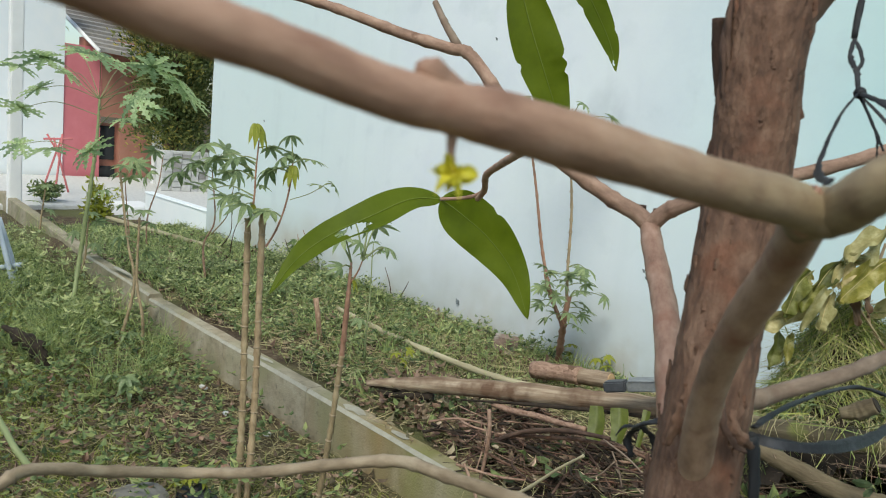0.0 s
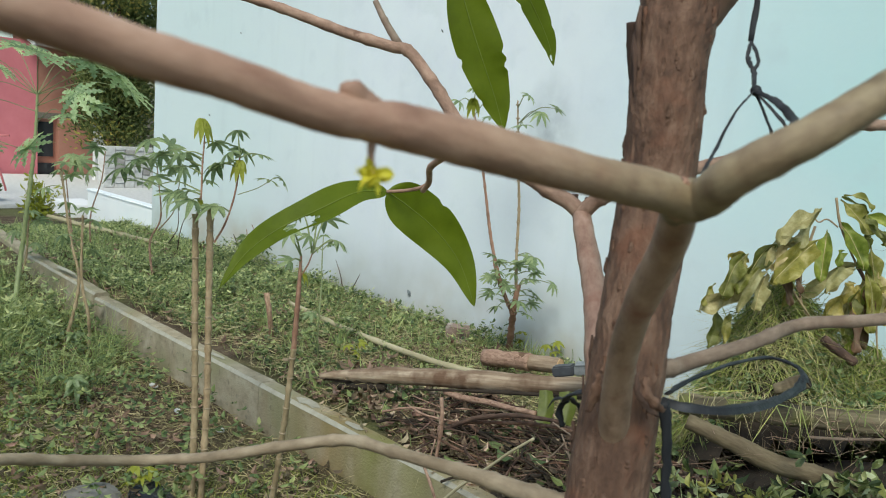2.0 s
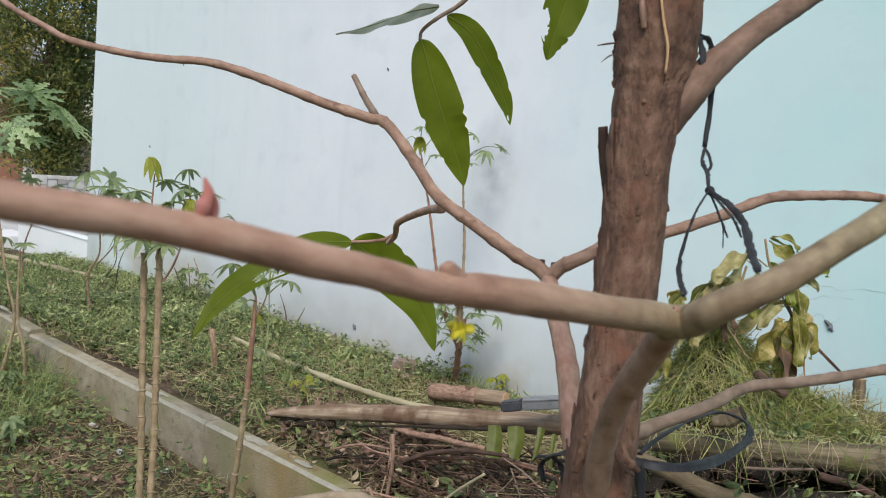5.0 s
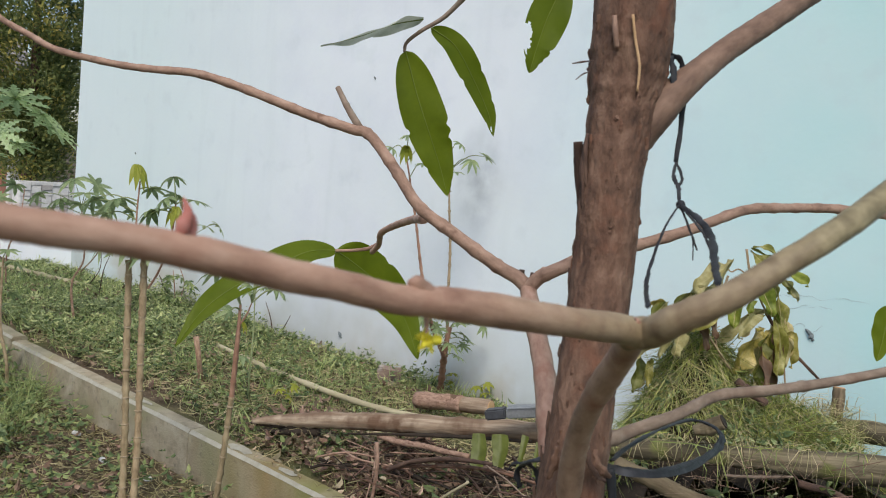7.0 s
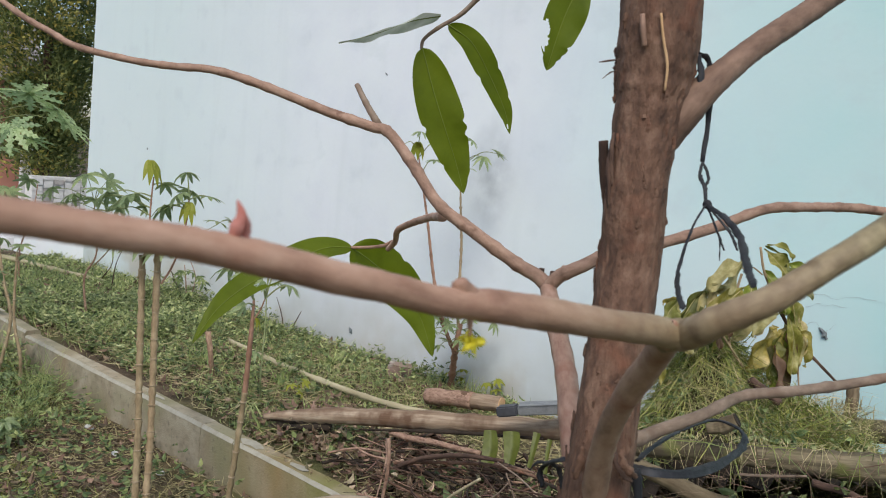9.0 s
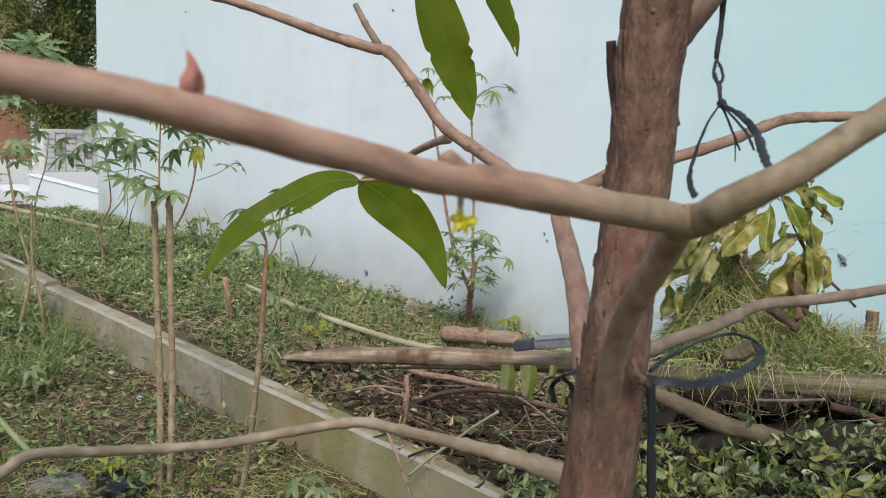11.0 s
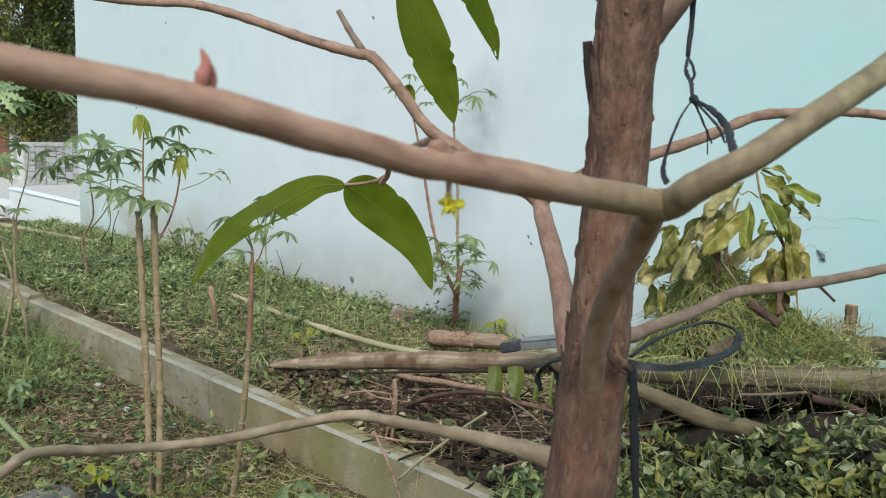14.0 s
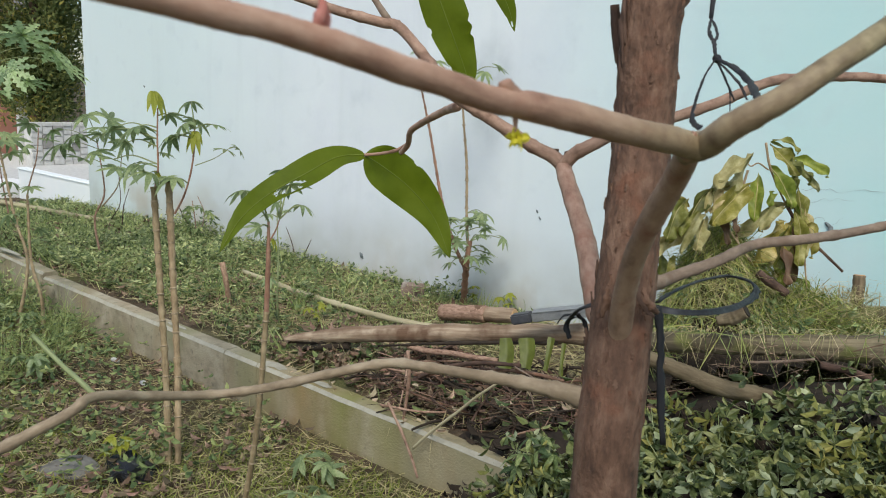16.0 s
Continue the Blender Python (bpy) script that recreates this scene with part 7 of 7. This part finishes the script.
put("film", bm, BAG, bag)

# ---- far end: neighbour's house, low wall, tree ----
low_wall = thing("wall_low", (-7.5, 3.2, 0), "low pale blue garden wall with a white coping", "wall", kind="structure")
put("masonry", box(bmesh.new(), (-8.35, WALL + 0.01, -0.3), (-6.815, WALL + 0.09, 0.40)), SKYBLUE, low_wall)
put("coping", box(bmesh.new(), (-8.37, WALL + 0.0, 0.40), (-6.815, WALL + 0.10, 0.422), 0.008), SKYBLUE, low_wall)
put("pier", box(bmesh.new(), (-9.0, WALL - 0.15, -0.3), (-8.41, WALL + 0.2, 0.24), 0.01), WHITE, low_wall)
yard = thing("pavement", (-11, 0, 0), "pale concrete yard in front of the neighbouring house", "pavement", kind="structure")
put("slab", box(bmesh.new(), (-12.9, -3.0, -0.1), (-9.2, 6.0, 0.15), 0.01), STONE_PALE, yard)
house = thing("neighbour_house", (-13.2, 4.4, 0), "small pink and pale blue house with a grey tiled roof", "house")
HX = -13.0


def facade(name, a, b, material, depth=0.2, proud=0.0, parent=None, label=""):
    """Upright slab between two corners given on the facade."""
    return put(name, box(bmesh.new(), (HX - depth, min(a[1], b[1]) - 0.085, min(a[2], b[2])), (HX + proud, max(a[1], b[1]) - 0.085, max(a[2], b[2]))), material, parent or house, label)


facade("wall", (-13.000, 1.129, 3.273), (-13.000, 3.682, -0.209), SKYBLUE, 0.3, 0.02)
facade("wall", (-13.000, 3.631, 2.161), (-13.000, 4.235, -0.198), PINK, 0.3)
facade("wall", (-13.000, 3.978, 2.298), (-13.000, 5.369, 1.098), TERRACOTTA, 0.3, -0.01)
facade("wall", (-13.000, 4.550, 1.030), (-13.000, 5.426, -0.175), TERRACOTTA, 0.3)
door = facade("door", (-13.000, 4.200, 1.001), (-13.000, 4.590, -0.145), TERRACOTTA, 0.3, -0.12)
for a, b in (((-12.900, 4.212, 0.954), (-12.900, 4.491, 0.415)), ((-12.900, 4.231, 0.312), (-12.900, 4.508, -0.088))):
    facade("pane", a, b, GLASS_DARK, 0.1, -0.09, door, "dark glass pane")
facade("post", (-12.000, 4.725, 1.542), (-12.000, 4.866, -0.108), WHITE, -0.9, 1.0)
facade("plinth", (-12.700, 3.595, -0.070), (-12.700, 5.307, -0.284), WHITE, -0.1, 0.3)
er = thing("stone_wall", (-11.000, 4.803, 0.059), "low wall clad with grey and white stone slabs", "wall")
sa, sb = (-11.000, 4.374, 0.725), (-11.000, 5.147, 0.007)
put("core", box(bmesh.new(), (-11.2, sa[1], sb[2] - 0.3), (-11.0, sb[1], sa[2])), STONE_PALE, er)
rnd = random.Random(77)
yy = sa[1]
while yy < sb[1] - 0.05:
    zz = sb[2] - 0.1
    w = rnd.uniform(0.10, 0.16)
    while zz < sa[2] - 0.04:
        h = rnd.uniform(0.07, 0.12)
        put("stone", box(bmesh.new(), (-11.0, yy + 0.006, zz + 0.006), (-10.985 + rnd.uniform(0, 0.02), yy + w - 0.006, min(zz + h, sa[2]) - 0.006)), rnd.choice((STONE_PALE, STONE_GREY, STONE_PALE, STONE_PALE)), er)
        zz += h
    yy += w
ra, rb, rc, rd = Vector((-14.8, 3.632, 3.14)), Vector((-12.6, 3.954, 2.095)), Vector((-12.6, 5.078, 2.006)), Vector((-14.8, 5.934, 3.137))
rows = 14
for k in range(rows):
    f, g = k / rows, (k + 1.15) / rows
    p, q = rb.lerp(ra, f), rc.lerp(rd, f)
    u, v = rb.lerp(ra, g), rc.lerp(rd, g)
    bm = bmesh.new()
    lift = Vector((0.0, 0.0, 0.05))
    ring = [bm.verts.new(w) for w in (p + lift, q + lift, v, u, p - lift * 0.2, q - lift * 0.2)]
    bm.faces.new((ring[0], ring[1], ring[2], ring[3]))
    bm.faces.new((ring[4], ring[5], ring[1], ring[0]))
    put("tile_course", bm, ROOF, house)
smooth(put("bargeboard", tube(bmesh.new(), [rb + Vector((0.1, 0, -0.02)), ra.lerp(rb, 0.5) + Vector((0.1, 0, -0.02)), ra + Vector((0.1, 0, -0.02))], [0.03, 0.03, 0.03], 8, 2, 0.0), WHITE, house, "white bargeboard"))
post = thing("post", (-8.188, 1.869, 0.050), "pale painted post at the garden's edge", "post")
pp = Vector((-8.915, 2.019, 0.349))
put("shaft", box(bmesh.new(), (pp.x - 0.06, pp.y - 0.06, 0.0), (pp.x + 0.06, pp.y + 0.06, 3.6), 0.01), WHITE, post)
swing = thing("play_frame", (-10.250, 2.761, 0.146), "red painted tubular metal frame standing before the house", "play frame")
for line in ([(-10.311, 2.858, 0.891), (-10.244, 2.760, 0.112)], [(-10.486, 2.804, 0.834), (-10.249, 2.921, 0.185)], [(-10.745, 2.979, 0.873), (-10.794, 2.767, 0.153)], [(-10.677, 2.739, 0.803), (-10.434, 3.012, 0.838)], [(-10.658, 2.772, 0.863), (-10.565, 2.841, 0.713)]):
    smooth(put("tube", tube(bmesh.new(), line, [0.013, 0.013], 8, 3, 0.0), RED_PAINT, swing))
rack = thing("metal_stand", (-5.629, 1.338, -0.020), "blue-grey painted metal stand leaning in the grass", "stand")
for line in ([(-5.827, 1.234, 0.494), (-5.726, 1.289, 0.241), (-5.622, 1.343, -0.030)], [(-5.716, 1.204, 0.490), (-5.635, 1.242, 0.259), (-5.554, 1.280, 0.027)], [(-5.732, 1.191, 0.167), (-5.613, 1.331, 0.210)]):
    smooth(put("tube", tube(bmesh.new(), line, [0.018, 0.018], 8, 4, 0.0), BLUE_METAL, rack))

conifer = thing("conifer", (-11.85, 4.86, 0.15), "dense dark green conifer with golden young shoots, thickest on the side coloured as sunlit", "tree")
cx, cy = -11.85, 4.86
rnd = random.Random(91)
smooth(put("trunk", tube(bmesh.new(), [(cx, cy, 0.0), (cx + 0.02, cy, 1.9), (cx, cy, 4.9)], [0.10, 0.07, 0.02], 10, 6, 0.1), BARK_DARK, conifer))
dark, gold = [], []
for k in range(300):
    a, z = rnd.uniform(0, 6.28), rnd.uniform(0.78, 5.0)
    r = (0.77 - 0.068 * abs(z - 2.2) ** 1.3) * rnd.uniform(0.45, 1.08) * (0.6 + 0.4 * min(1.0, max(0.0, (z - 1.8) / 0.85)))
    c = Vector((cx + r * math.cos(a), cy + r * math.sin(a), z))
    # more gold high on the left side, standing in for sun on it
    goldish = rnd.random() < (0.6 if math.sin(a) < 0.2 and z > 2.2 else 0.12)
    for j in range(120):
        p = c + Vector((rnd.gauss(0, 0.135), rnd.gauss(0, 0.135), rnd.gauss(0, 0.12)))
        d = (Vector((math.cos(a), math.sin(a), 0.7)) + any_way(rnd) * 1.1).normalized()
        s = d.cross(any_way(rnd)).normalized()
        (gold if goldish and j % 2 else dark).append((p, d, s, rnd.uniform(0.045, 0.09)))


def crown(name, spots, material, parent, label):
    ob = leaf_cloud(name, spots, material, "", "", 0.3, 0.4)
    del ob["kind"]
    ob["label"] = label
    ob.parent = parent
    ob.matrix_parent_inverse = Matrix.Translation(-parent.location)
    return ob


crown("crown", dark, HEDGE, conifer, "dense dark foliage")
crown("young_foliage", gold, HEDGE_GOLD, conifer, "golden young shoots, thickest on the side coloured as sunlit")
# trees further off behind the houses
for i, (at, wide) in enumerate([((-21, 8.5, 0.0), 2.2), ((-24, 4.0, 0.0), 2.4), ((-19, 12.5, 0.0), 2.2)]):
    t = thing("tree", at, "broad green tree behind the houses", "tree", "trees behind the houses")
    smooth(put("trunk", tube(bmesh.new(), [at, Vector(at) + Vector((0.1, 0, 1.6)), Vector(at) + Vector((0, 0.1, 3.4))], [0.16, 0.12, 0.05], 10, 6, 0.1, seed=i), BARK_DARK, t))
    spots = []
    for k in range(90):
        c = Vector(at) + Vector((0, 0, 2.9)) + any_way(rnd, 0.7) * wide * rnd.uniform(0.35, 1.0)
        for j in range(30):
            d = any_way(rnd)
            spots.append((c + any_way(rnd) * 0.3 * rnd.random(), d, d.cross(any_way(rnd)).normalized(), rnd.uniform(0.12, 0.2)))
    crown("crown", spots, WEED, t, "green foliage")
for i, (at, wide, high, material, lab) in enumerate([((-8.0, 2.585, 0.0), 0.17, 0.54, YOUNG, "bright yellow-green ornamental shrub by the low wall"), ((-9.6, 2.5, 0.15), 0.28, 0.22, WEED, "low green shrub beside the red frame")]):
    t = thing("garden_shrub", at, lab, "shrub")
    spots = []
    for k in range(26):
        a = rnd.uniform(0, 6.28)
        tip = Vector(at) + Vector((math.cos(a) * wide * rnd.random(), math.sin(a) * wide * rnd.random(), high * rnd.uniform(0.5, 1.0)))
        smooth(put("stem", tube(bmesh.new(), [at, Vector(at).lerp(tip, 0.5) + Vector((0, 0, 0.04)), tip], [0.006, 0.004, 0.002], 5, 4, 0.0), GREEN_STEM, t))
        for j in range(14):
            d = any_way(rnd, 0.7)
            spots.append((Vector(at).lerp(tip, rnd.uniform(0.4, 1.0)) + any_way(rnd) * 0.03, d, d.cross(any_way(rnd)).normalized(), rnd.uniform(0.04, 0.09)))
    crown("foliage", spots, material, t, "small bright leaves")
